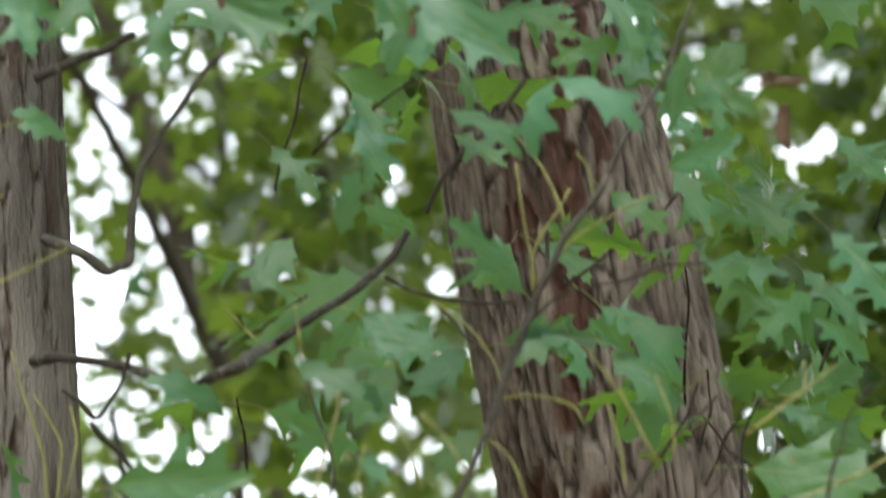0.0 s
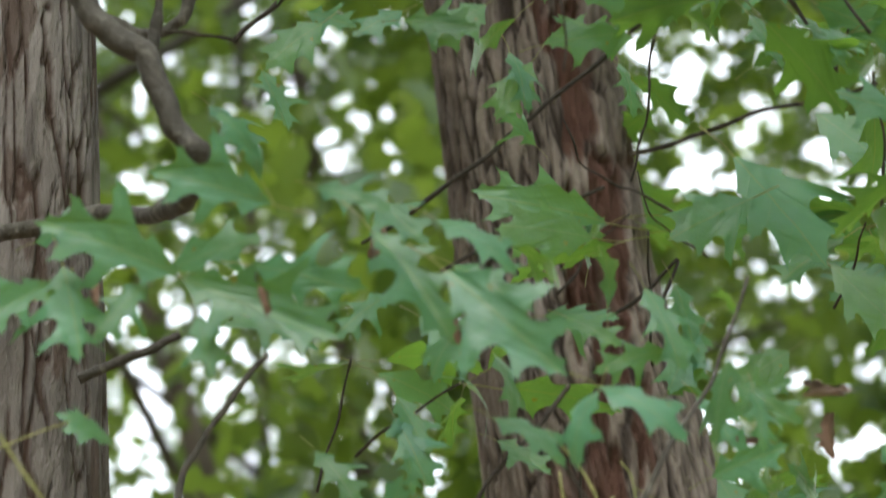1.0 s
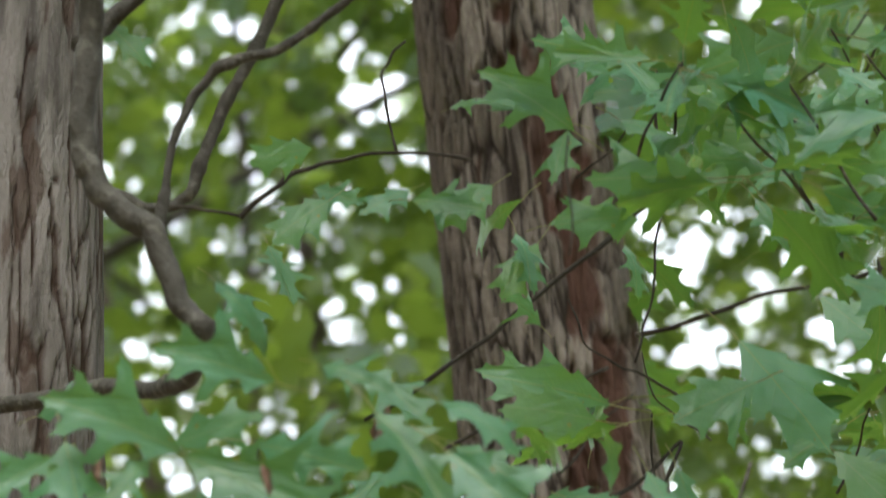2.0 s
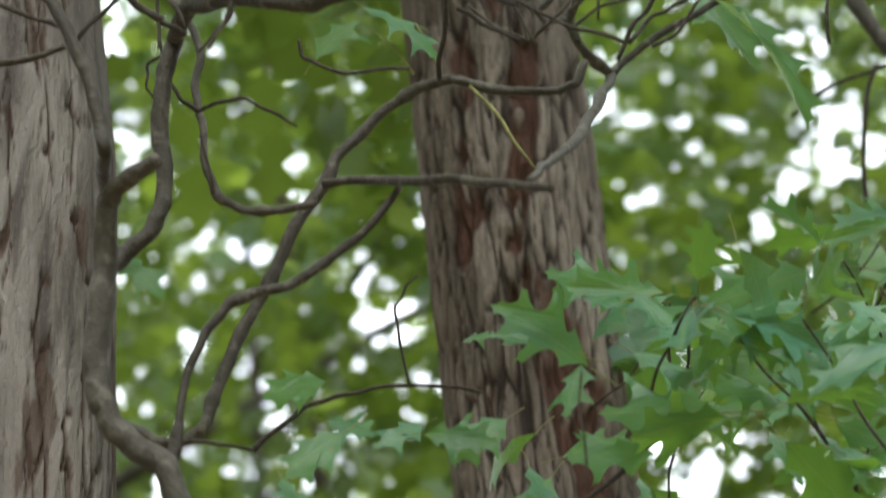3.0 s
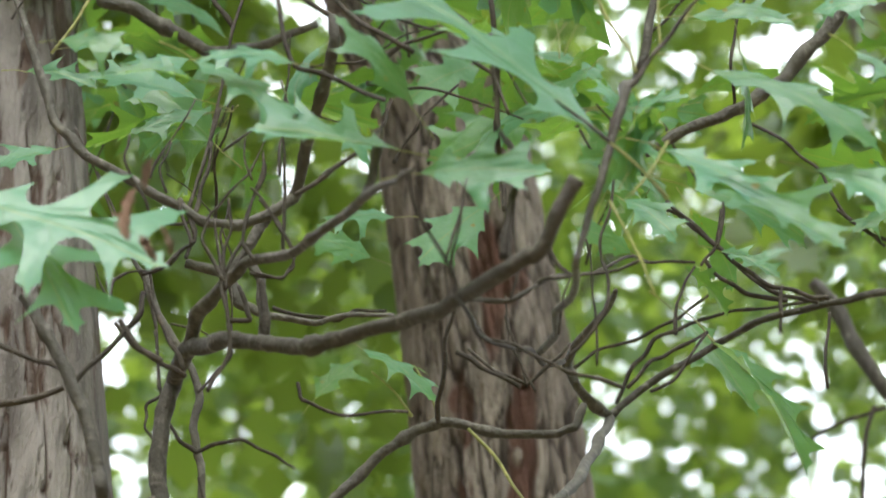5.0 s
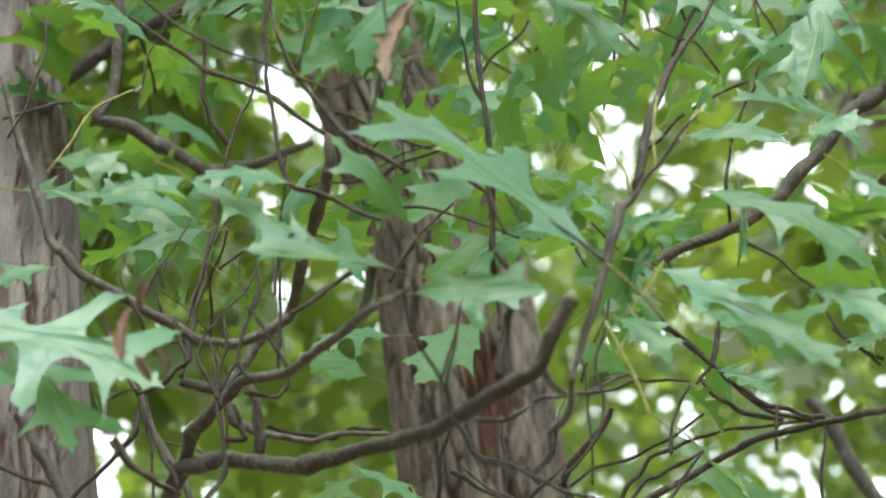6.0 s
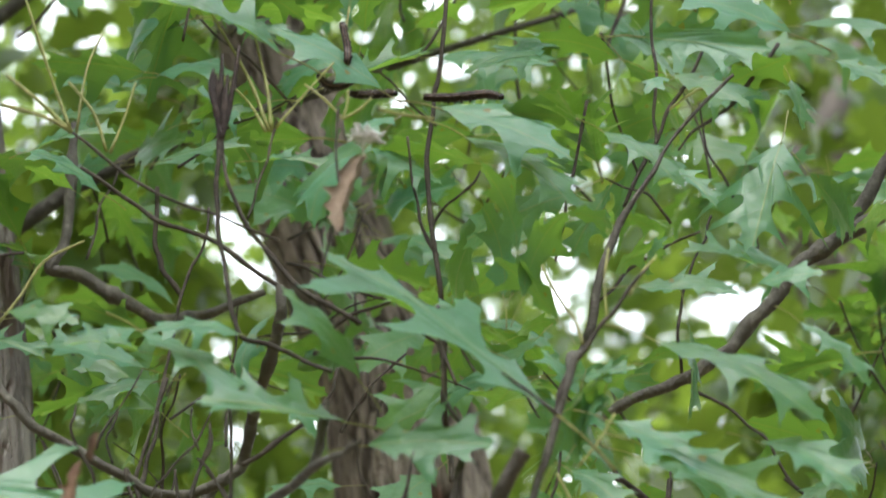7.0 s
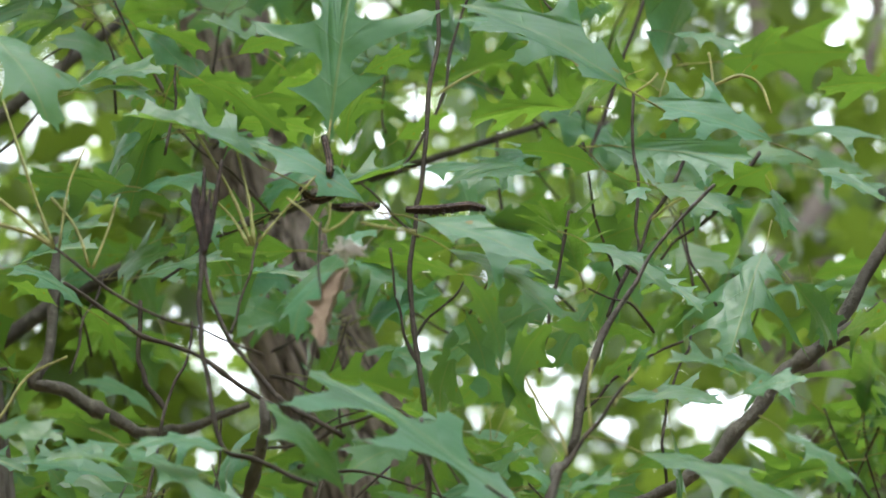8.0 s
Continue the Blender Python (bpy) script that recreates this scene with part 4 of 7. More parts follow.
limb(young, "limb", [(0.077, 2.482, 3.038, 0.0025), (0.092, 2.652, 3.157, 0.0031), (0.101, 2.652, 3.189, 0.0039), (0.11, 2.652, 3.243, 0.0035), (0.123, 2.652, 3.282, 0.0031), (0.142, 2.652, 3.317, 0.0023), (0.161, 2.652, 3.356, 0.0015), (0.189, 2.652, 3.397, 0.0015), (0.218, 2.652, 3.432, 0.0015)])
limb(young, "twig", [(0.117, 2.924, 3.37, 0.0015), (0.142, 2.924, 3.401, 0.0015), (0.173, 2.924, 3.426, 0.0015), (0.209, 2.924, 3.446, 0.0012)])
limb(young, "twig", [(0.065, 2.408, 2.962, 0.0013), (0.047, 2.408, 2.978, 0.0013), (0.025, 2.408, 2.995, 0.0010)])
limb(young, "twig", [(0.189, 2.89, 3.272, 0.0015), (0.184, 2.87, 3.305, 0.0015), (0.19, 2.87, 3.352, 0.0012), (0.199, 2.87, 3.381, 0.0012), (0.21, 2.87, 3.405, 0.0012), (0.215, 2.87, 3.429, 0.0012)])
limb(young, "twig", [(0.114, 2.992, 3.231, 0.0015), (0.144, 2.992, 3.221, 0.0018), (0.17, 2.992, 3.198, 0.0018), (0.19, 2.992, 3.179, 0.0018), (0.234, 2.992, 3.143, 0.0021), (0.269, 2.992, 3.136, 0.0021)])
limb(young, "twig", [(0.179, 2.924, 3.19, 0.0015), (0.173, 2.924, 3.151, 0.0015), (0.161, 2.924, 3.134, 0.0012)])
limb(young, "twig", [(0.206, 2.992, 3.318, 0.0018), (0.241, 2.992, 3.299, 0.0015), (0.272, 2.992, 3.27, 0.0015), (0.296, 2.992, 3.222, 0.0015), (0.329, 2.992, 3.194, 0.0015)])
limb(young, "limb", [(0.341, 3.808, 3.58, 0.0075), (0.367, 3.808, 3.548, 0.0096), (0.391, 3.808, 3.495, 0.0096), (0.428, 3.808, 3.44, 0.0096), (0.501, 3.808, 3.358, 0.0107)])
limb(young, "twig", [(0.408, 3.808, 3.425, 0.0031), (0.394, 3.808, 3.355, 0.0027), (0.392, 3.808, 3.287, 0.0027), (0.4, 3.808, 3.233, 0.0027)])
limb(young, "twig", [(0.313, 3.808, 3.36, 0.0023), (0.344, 3.808, 3.389, 0.0023), (0.383, 3.808, 3.41, 0.0023), (0.42, 3.808, 3.425, 0.0023)])
limb(young, "twig", [(0.269, 3.4, 3.357, 0.0017), (0.269, 3.4, 3.309, 0.0017)])
limb(young, "twig", [(-0.019, 2.652, 3.661, 0.0017), (-0.02, 2.652, 3.623, 0.0020), (-0.025, 2.652, 3.531, 0.0020), (-0.03, 2.652, 3.425, 0.0020), (-0.034, 2.652, 3.384, 0.0020), (-0.038, 2.652, 3.339, 0.0023), (-0.032, 2.652, 3.272, 0.0023), (-0.024, 2.652, 3.218, 0.0023), (-0.018, 2.686, 3.148, 0.0023), (-0.015, 2.72, 3.12, 0.0021)])
limb(young, "twig", [(0.014, 2.992, 3.921, 0.0016), (0.001, 2.992, 3.864, 0.0016), (-0.012, 2.992, 3.78, 0.0016), (-0.033, 2.992, 3.719, 0.0016), (-0.059, 2.992, 3.672, 0.0016)])
limb(young, "twig", [(-0.036, 2.992, 3.486, 0.0016), (-0.023, 2.992, 3.511, 0.0013), (-0.003, 2.992, 3.531, 0.0013), (0.008, 2.992, 3.55, 0.0010)])
limb(young, "twig", [(-0.03, 2.992, 3.455, 0.0020), (-0.047, 2.992, 3.492, 0.0016), (-0.056, 2.992, 3.536, 0.0013), (-0.062, 2.992, 3.587, 0.0013)])
limb(young, "twig", [(0.163, 2.856, 3.675, 0.0016), (0.162, 2.856, 3.607, 0.0016), (0.163, 2.856, 3.526, 0.0016), (0.165, 2.856, 3.495, 0.0012)])
limb(young, "twig", [(0.1, 2.788, 3.494, 0.0015), (0.089, 2.788, 3.419, 0.0015), (0.081, 2.788, 3.366, 0.0015), (0.074, 2.788, 3.326, 0.0012)])
limb(young, "twig", [(0.245, 2.924, 3.736, 0.0019), (0.224, 2.924, 3.676, 0.0019), (0.202, 2.924, 3.617, 0.0019), (0.18, 2.924, 3.578, 0.0019), (0.159, 2.924, 3.521, 0.0019), (0.14, 2.924, 3.471, 0.0019)])
limb(young, "twig", [(0.292, 2.992, 3.706, 0.0020), (0.267, 2.992, 3.666, 0.0020), (0.239, 2.992, 3.626, 0.0020), (0.209, 2.992, 3.602, 0.0016), (0.195, 2.992, 3.58, 0.0013)])
limb(young, "twig", [(0.044, 3.4, 4.041, 0.0019), (0.046, 3.4, 3.942, 0.0019), (0.051, 3.4, 3.875, 0.0019)])
limb(young, "twig", [(0.2, 3.264, 4.098, 0.0025), (0.175, 3.264, 4.014, 0.0021), (0.15, 3.264, 3.924, 0.0025), (0.138, 3.264, 3.879, 0.0021)])
limb(young, "twig", [(0.219, 2.788, 3.017, 0.0017), (0.22, 2.788, 3.046, 0.0013)])
limb(young, "twig", [(0.136, 2.856, 3.032, 0.0014), (0.137, 2.856, 3.061, 0.0013), (0.144, 2.856, 3.083, 0.0012), (0.152, 2.856, 3.097, 0.0011)])
limb(young, "twig", [(0.171, 2.856, 3.116, 0.0014), (0.176, 2.856, 3.142, 0.0013), (0.176, 2.856, 3.16, 0.0011)])
limb(young, "twig", [(0.272, 2.924, 3.106, 0.0024), (0.256, 2.924, 3.106, 0.0023), (0.22, 2.924, 3.116, 0.0022), (0.19, 2.924, 3.138, 0.0021), (0.171, 2.924, 3.156, 0.0020), (0.151, 2.924, 3.178, 0.0019), (0.131, 2.924, 3.197, 0.0018)])
limb(young, "twig", [(0.236, 2.924, 3.102, 0.0024), (0.2, 2.924, 3.108, 0.0022), (0.177, 2.924, 3.123, 0.0020), (0.164, 2.924, 3.141, 0.0018)])
limb(young, "twig", [(0.289, 3.128, 3.118, 0.0019), (0.288, 3.128, 3.16, 0.0017), (0.292, 3.128, 3.196, 0.0014)])
limb(young, "twig", [(0.332, 2.992, 3.2, 0.0021), (0.307, 2.992, 3.214, 0.0018), (0.287, 2.992, 3.23, 0.0016)])
limb(young, "stalk", [(0.12, 2.448, 3.088, 0.0008), (0.127, 2.448, 3.104, 0.0008), (0.139, 2.448, 3.122, 0.0006)])
limb(young, "stalk", [(0.085, 2.448, 3.044, 0.0008), (0.08, 2.448, 3.063, 0.0008), (0.065, 2.448, 3.087, 0.0008), (0.054, 2.448, 3.112, 0.0006)])
limb(young, "stalk", [(0.103, 2.448, 3.069, 0.0006), (0.101, 2.448, 3.098, 0.0006), (0.104, 2.448, 3.128, 0.0006)])
limb(young, "stalk", [(0.159, 2.788, 3.625, 0.0009), (0.174, 2.788, 3.638, 0.0007), (0.181, 2.788, 3.648, 0.0007)])
limb(young, "stalk", [(0.233, 2.788, 3.636, 0.0009), (0.256, 2.788, 3.647, 0.0009), (0.274, 2.788, 3.637, 0.0009), (0.283, 2.788, 3.606, 0.0007)])
limb(young, "stalk", [(0.231, 2.788, 3.636, 0.0009), (0.23, 2.788, 3.656, 0.0007), (0.228, 2.788, 3.672, 0.0007)])
limb(young, "stalk", [(-0.022, 2.924, 3.717, 0.0009), (-0.001, 2.924, 3.734, 0.0009), (0.02, 2.924, 3.748, 0.0007)])
limb(young, "stalk", [(0.18, 2.924, 3.578, 0.0009), (0.202, 2.924, 3.598, 0.0007), (0.223, 2.924, 3.611, 0.0007)])
limb(young, "stalk", [(0.067, 2.448, 2.935, 0.0007), (0.088, 2.448, 2.892, 0.0005), (0.1, 2.448, 2.86, 0.0005)])
limb(young, "stalk", [(0.083, 2.448, 2.942, 0.0007), (0.097, 2.448, 2.962, 0.0006), (0.109, 2.448, 2.986, 0.0006)])
limb(sapling, "stem", [(-0.03, 2.652, 1.897, 0.0037), (-0.007, 2.652, 1.944, 0.0034), (0.013, 2.652, 1.984, 0.0027), (0.029, 2.652, 2.019, 0.0027), (0.043, 2.652, 2.059, 0.0031), (0.057, 2.652, 2.095, 0.0031), (0.069, 2.652, 2.127, 0.0027), (0.089, 2.652, 2.168, 0.0024), (0.114, 2.652, 2.2, 0.0024), (0.134, 2.652, 2.242, 0.0020), (0.163, 2.652, 2.287, 0.0017), (0.178, 2.652, 2.329, 0.0014), (0.19, 2.652, 2.366, 0.0014)])
limb(sapling, "twig", [(0.063, 2.652, 2.109, 0.0015), (0.081, 2.652, 2.123, 0.0012), (0.109, 2.652, 2.133, 0.0012), (0.133, 2.652, 2.137, 0.0012), (0.161, 2.652, 2.148, 0.0010), (0.188, 2.652, 2.149, 0.0010)])
limb(sapling, "twig", [(0.043, 2.652, 2.059, 0.0012), (0.037, 2.652, 2.079, 0.0012), (0.017, 2.652, 2.099, 0.0010), (0.001, 2.652, 2.117, 0.0010)])
limb(sapling, "twig", [(0.089, 2.652, 2.168, 0.0012), (0.083, 2.652, 2.188, 0.0010), (0.062, 2.652, 2.221, 0.0010), (0.034, 2.652, 2.254, 0.0010)])
limb(sapling, "twig", [(-0.009, 2.856, 2.23, 0.0019), (0.006, 2.856, 2.261, 0.0019), (0.028, 2.856, 2.287, 0.0019), (0.045, 2.856, 2.305, 0.0019), (0.067, 2.856, 2.336, 0.0019)])
limb(sapling, "twig", [(-0.113, 3.4, 2.611, 0.0019), (-0.052, 3.332, 2.632, 0.0025), (-0.013, 3.332, 2.663, 0.0025), (0.023, 3.332, 2.696, 0.0022), (0.06, 3.332, 2.729, 0.0022), (0.107, 3.332, 2.768, 0.0022), (0.16, 3.332, 2.819, 0.0019)])
limb(sapling, "twig", [(-0.039, 3.4, 2.584, 0.0019), (0.024, 3.4, 2.623, 0.0023), (0.077, 3.4, 2.649, 0.0023), (0.114, 3.4, 2.668, 0.0019)])
limb(sapling, "twig", [(0.119, 3.4, 2.542, 0.0019), (0.156, 3.4, 2.569, 0.0019), (0.183, 3.4, 2.597, 0.0019), (0.151, 3.4, 2.526, 0.0013)])
limb(sapling, "twig", [(0.139, 3.4, 2.673, 0.0013), (0.147, 3.4, 2.712, 0.0013), (0.157, 3.4, 2.763, 0.0013), (0.163, 3.4, 2.82, 0.0013)])
limb(sapling, "twig", [(0.142, 3.468, 2.722, 0.0024), (0.18, 3.468, 2.732, 0.0024), (0.234, 3.468, 2.753, 0.0024), (0.289, 3.468, 2.772, 0.0020), (0.381, 3.468, 2.797, 0.0020)])
limb(sapling, "twig", [(0.135, 3.332, 2.806, 0.0023), (0.172, 3.332, 2.829, 0.0023), (0.199, 3.332, 2.867, 0.0023), (0.241, 3.332, 2.888, 0.0016), (0.289, 3.332, 2.895, 0.0016)])
limb(sapling, "twig", [(0.056, 2.584, 2.496, 0.0008), (0.056, 2.584, 2.539, 0.0008), (0.054, 2.584, 2.587, 0.0008)])
limb(sapling, "twig", [(-0.088, 2.584, 1.928, 0.0012), (-0.077, 2.584, 1.967, 0.0012), (-0.071, 2.584, 1.986, 0.0012), (-0.079, 2.584, 2.021, 0.0010), (-0.089, 2.584, 2.052, 0.0007)])
limb(sapling, "twig", [(0.249, 2.516, 1.934, 0.0012), (0.259, 2.516, 1.983, 0.0012), (0.269, 2.516, 2.016, 0.0009), (0.287, 2.516, 2.039, 0.0007)])
limb(sapling, "twig", [(0.172, 2.584, 1.958, 0.0012), (0.196, 2.584, 1.993, 0.0012), (0.206, 2.584, 2.02, 0.0010)])
limb(sapling, "twig", [(0.119, 2.652, 1.964, 0.0015), (0.146, 2.652, 2.003, 0.0015), (0.171, 2.652, 2.031, 0.0012), (0.195, 2.652, 2.055, 0.0010)])
limb(sapling, "stalk", [(0.066, 2.652, 2.129, 0.0009), (0.068, 2.652, 2.16, 0.0007), (0.085, 2.652, 2.188, 0.0007), (0.093, 2.652, 2.203, 0.0005)])
limb(sapling, "stalk", [(0.069, 2.652, 2.135, 0.0007), (0.061, 2.652, 2.176, 0.0005), (0.055, 2.652, 2.221, 0.0005)])
limb(sapling, "stalk", [(0.091, 2.652, 2.176, 0.0007), (0.074, 2.652, 2.217, 0.0007), (0.046, 2.652, 2.252, 0.0005)])
limb(sapling, "stalk", [(0.071, 2.652, 2.135, 0.0007), (0.093, 2.652, 2.164, 0.0007), (0.113, 2.652, 2.178, 0.0005), (0.149, 2.652, 2.198, 0.0005)])
limb(sapling, "stalk", [(0.043, 2.652, 2.063, 0.0009), (0.035, 2.652, 2.085, 0.0007), (0.019, 2.652, 2.105, 0.0007), (-0.004, 2.652, 2.122, 0.0005)])
limb(sapling, "stalk", [(0.018, 2.516, 1.981, 0.0007), (0.005, 2.516, 2.002, 0.0007), (-0.012, 2.516, 2.02, 0.0005)])
limb(sapling, "stalk", [(0.06, 2.584, 1.97, 0.0007), (0.049, 2.584, 1.999, 0.0005), (0.034, 2.584, 2.013, 0.0005)])
limb(sapling, "stalk", [(0.148, 2.584, 1.997, 0.0009), (0.124, 2.584, 2.043, 0.0007), (0.099, 2.584, 2.077, 0.0005)])
limb(sapling, "stalk", [(0.16, 2.584, 2.003, 0.0007), (0.157, 2.584, 2.03, 0.0005), (0.147, 2.584, 2.057, 0.0005)])
limb(sapling, "stalk", [(0.126, 2.584, 1.981, 0.0007), (0.122, 2.584, 2.012, 0.0005), (0.114, 2.584, 2.038, 0.0005)])
limb(sapling, "stalk", [(0.043, 2.652, 2.053, 0.0007), (0.066, 2.652, 2.055, 0.0007), (0.092, 2.652, 2.048, 0.0007), (0.101, 2.652, 2.036, 0.0005)])
limb(sapling, "stalk", [(-0.085, 2.584, 1.967, 0.0007), (-0.079, 2.584, 1.997, 0.0007), (-0.07, 2.584, 2.028, 0.0005), (-0.068, 2.584, 2.048, 0.0005)])
limb(sapling, "stalk", [(-0.012, 2.584, 1.978, 0.0007), (-0.021, 2.584, 2.009, 0.0005), (-0.034, 2.584, 2.03, 0.0005)])
limb(sapling, "stalk", [(-0.052, 2.584, 1.967, 0.0005), (-0.055, 2.584, 1.986, 0.0005), (-0.05, 2.584, 2.009, 0.0005)])
limb(sapling, "stalk", [(0.11, 2.652, 2.192, 0.0005), (0.106, 2.652, 2.217, 0.0005), (0.098, 2.652, 2.229, 0.0004)])
limb(sapling, "stalk", [(-0.095, 2.652, 2.075, 0.0005), (-0.098, 2.652, 2.1, 0.0005), (-0.101, 2.652, 2.12, 0.0004)])
limb(sapling, "stalk", [(-0.134, 2.788, 2.119, 0.0007), (-0.147, 2.788, 2.132, 0.0006), (-0.157, 2.788, 2.143, 0.0006)])
limb(sapling, "stalk", [(0.324, 2.652, 2.018, 0.0007), (0.292, 2.652, 1.999, 0.0007), (0.244, 2.652, 1.979, 0.0007)])
limb(sapling, "stalk", [(0.214, 2.652, 2.027, 0.0007), (0.25, 2.652, 2.054, 0.0007), (0.278, 2.652, 2.076, 0.0005)])
limb(sapling, "stalk", [(0.238, 2.652, 2.054, 0.0005), (0.254, 2.652, 2.058, 0.0005), (0.256, 2.652, 2.078, 0.0005)])

# ---- leaves that stand out ----
leaf(old, (-0.403, 2.45, 2.925), (-0.247, 2.43, 2.861), 50, 10)
leaf(old, (-0.382, 2.47, 2.937), (-0.311, 2.45, 2.817), 48, 10)
long_leaf = leaf(old, (0.061, 2.42, 2.972), (-0.11, 2.4, 3.095), 75, 10)
leaf(old, (-0.078, 2.42, 2.992), (-0.139, 2.4, 3.057), 60, 3)
leaf(old, (-0.071, 2.42, 2.938), (0.025, 2.4, 2.93), 42, 0)
leaf(old, (-0.086, 2.44, 2.968), (-0.199, 2.42, 2.971), 70, 2)
leaf(old, (-0.244, 2.46, 3.052), (-0.163, 2.44, 2.972), 62, 1)
leaf(old, (-0.241, 2.46, 3.034), (-0.301, 2.44, 3.025), 70, 6)
leaf(old, (-0.344, 2.46, 3.065), (-0.286, 2.44, 3.045), 45, 3)
leaf(old, (-0.155, 2.6, 3.08), (-0.117, 2.58, 3.03), 60, 7)
broad_leaf = leaf(young, (0.142, 2.5, 3.079), (0.266, 2.48, 2.996), 62, 1)
leaf(young, (0.108, 2.5, 3.008), (0.194, 2.48, 2.946), 58, 0)
leaf(young, (0.136, 2.48, 2.975), (0.239, 2.46, 2.902), 50, 2)
leaf(young, (0.219, 2.5, 2.994), (0.291, 2.48, 2.942), 55, 4)
leaf(young, (0.251, 2.5, 3.1), (0.298, 2.48, 3.031), 60, 1)
dark_leaf = leaf(young, (0.268, 2.75, 3.433), (0.237, 2.73, 3.303), 15, 5)
tip_leaf = leaf(young, (0.23, 2.6, 3.193), (0.283, 2.58, 3.193), 48, 3)
leaf(young, (0.218, 2.6, 3.182), (0.155, 2.58, 3.175), 70, 7)
leaf(young, (0.234, 2.62, 3.222), (0.168, 2.6, 3.221), 64, 6)
leaf(young, (0.143, 2.62, 3.221), (0.16, 2.6, 3.236), 50, 7)
leaf(young, (0.037, 2.5, 3.154), (0.003, 2.48, 3.224), 135, 7)
leaf(young, (0.041, 2.5, 3.113), (0.074, 2.48, 3.184), 140, 7)
leaf(young, (0.069, 2.52, 3.106), (0.016, 2.5, 3.151), 128, 3)
leaf(young, (0.074, 2.5, 3.192), (0.109, 2.48, 3.168), 145, 7)
leaf(young, (0.125, 2.55, 3.076), (0.081, 2.53, 3.043), 130, 3)
leaf(young, (0.067, 2.6, 3.022), (0.096, 2.58, 3.082), 135, 7)
leaf(young, (-0.029, 2.6, 3.354), (0.083, 2.58, 3.292), 50, 3)
leaf(young, (-0.008, 2.62, 3.341), (0.085, 2.6, 3.257), 62, 1)
hanging_leaf = leaf(young, (0.11, 2.7, 3.403), (0.176, 2.68, 3.332), 52, 1)
shaded_leaf = leaf(young, (0.168, 2.75, 3.401), (0.209, 2.73, 3.348), 55, 6)
leaf(old, (-0.073, 2.55, 3.294), (-0.127, 2.53, 3.19), 52, 7)
leaf(old, (-0.063, 2.55, 3.31), (-0.096, 2.53, 3.278), 60, 3)
leaf(old, (-0.107, 2.6, 3.446), (-0.086, 2.58, 3.634), 20, 10)
leaf(old, (-0.385, 2.45, 3.428), (-0.315, 2.43, 3.314), 42, 7)
leaf(old, (-0.154, 2.52, 3.348), (-0.272, 2.5, 3.384), 64, 6)
leaf(old, (-0.075, 2.58, 3.356), (-0.168, 2.56, 3.402), 54, 3)
leaf(old, (-0.335, 2.65, 3.512), (-0.247, 2.63, 3.522), 66, 4)
leaf(old, (-0.321, 2.65, 3.514), (-0.257, 2.63, 3.487), 66, 7)
leaf(young, (0.15, 2.72, 3.579), (0, 2.7, 3.657), 50, 0)
leaf(young, (0.098, 2.75, 3.634), (-0.007, 2.73, 3.661), 64, 1)
leaf(young, (0.28, 2.75, 3.545), (0.159, 2.73, 3.574), 50, 0)
leaf(young, (0.173, 2.75, 3.497), (0.241, 2.73, 3.451), 44, 3)
leaf(young, (0.172, 2.75, 3.493), (0.146, 2.73, 3.463), 50, 7)
leaf(young, (0.422, 2.9, 3.723), (0.334, 2.88, 3.7), 130, 0)
leaf(young, (0.278, 2.9, 3.745), (0.313, 2.88, 3.776), 132, 7)
leaf(old, (-0.087, 2.75, 3.613), (-0.034, 2.73, 3.628), 130, 3)
leaf(old, (-0.2, 2.75, 3.632), (-0.147, 2.73, 3.633), 130, 7)
leaf(old, (-0.171, 2.8, 3.627), (-0.113, 2.78, 3.63), 132, 3)
leaf(old, (-0.278, 2.9, 3.695), (-0.192, 2.88, 3.694), 132, 1)
leaf(young, (0.11, 2.85, 3.653), (0.007, 2.83, 3.62), 128, 6)
leaf(young, (0.154, 2.85, 3.688), (0.101, 2.83, 3.628), 122, 3)
leaf(young, (0.301, 2.85, 3.465), (0.337, 2.83, 3.385), 130, 0)
leaf(young, (0.396, 2.85, 3.433), (0.337, 2.83, 3.392), 132, 3)
leaf(old, (-0.178, 2.65, 3.33), (-0.113, 2.63, 3.31), 68, 6)
leaf(old, (-0.372, 2.7, 3.369), (-0.299, 2.68, 3.374), 66, 6)
leaf(old, (-0.342, 2.75, 3.361), (-0.384, 2.73, 3.371), 128, 3)
leaf(young, (0.048, 2.85, 3.476), (0.103, 2.83, 3.435), 60, 0)
leaf(young, (0.078, 2.85, 3.582), (-0.015, 2.83, 3.548), 62, 1)
leaf(young, (0.326, 2.85, 3.588), (0.388, 2.83, 3.538), 58, 0)
leaf(young, (0.207, 2.95, 3.816), (0.271, 2.93, 3.775), 55, 1)
leaf(young, (-0.058, 2.9, 3.646), (-0.006, 2.88, 3.666), 130, 3)
leaf(old, (-0.263, 3, 3.719), (-0.203, 2.98, 3.733), 128, 0)
leaf(old, (-0.263, 2.9, 3.534), (-0.2, 2.88, 3.534), 62, 1)
leaf(old, (-0.388, 2.9, 3.531), (-0.314, 2.88, 3.531), 66, 0)
leaf(old, (0.018, 2.55, 3.096), (-0.07, 2.53, 3.123), 66, 4)
leaf(old, (-0.11, 3.05, 3.241), (-0.183, 3.03, 3.217), 58, 1)
leaf(old, (-0.029, 3.15, 3.311), (-0.093, 3.13, 3.234), 30, 8)
leaf(old, (-0.134, 3.15, 3.251), (-0.197, 3.13, 3.263), 40, 8)
leaf(old, (-0.389, 2.8, 3.163), (-0.441, 2.78, 3.128), 60, 0)
leaf(old, (-0.273, 2.8, 3.215), (-0.368, 2.78, 3.223), 62, 0)
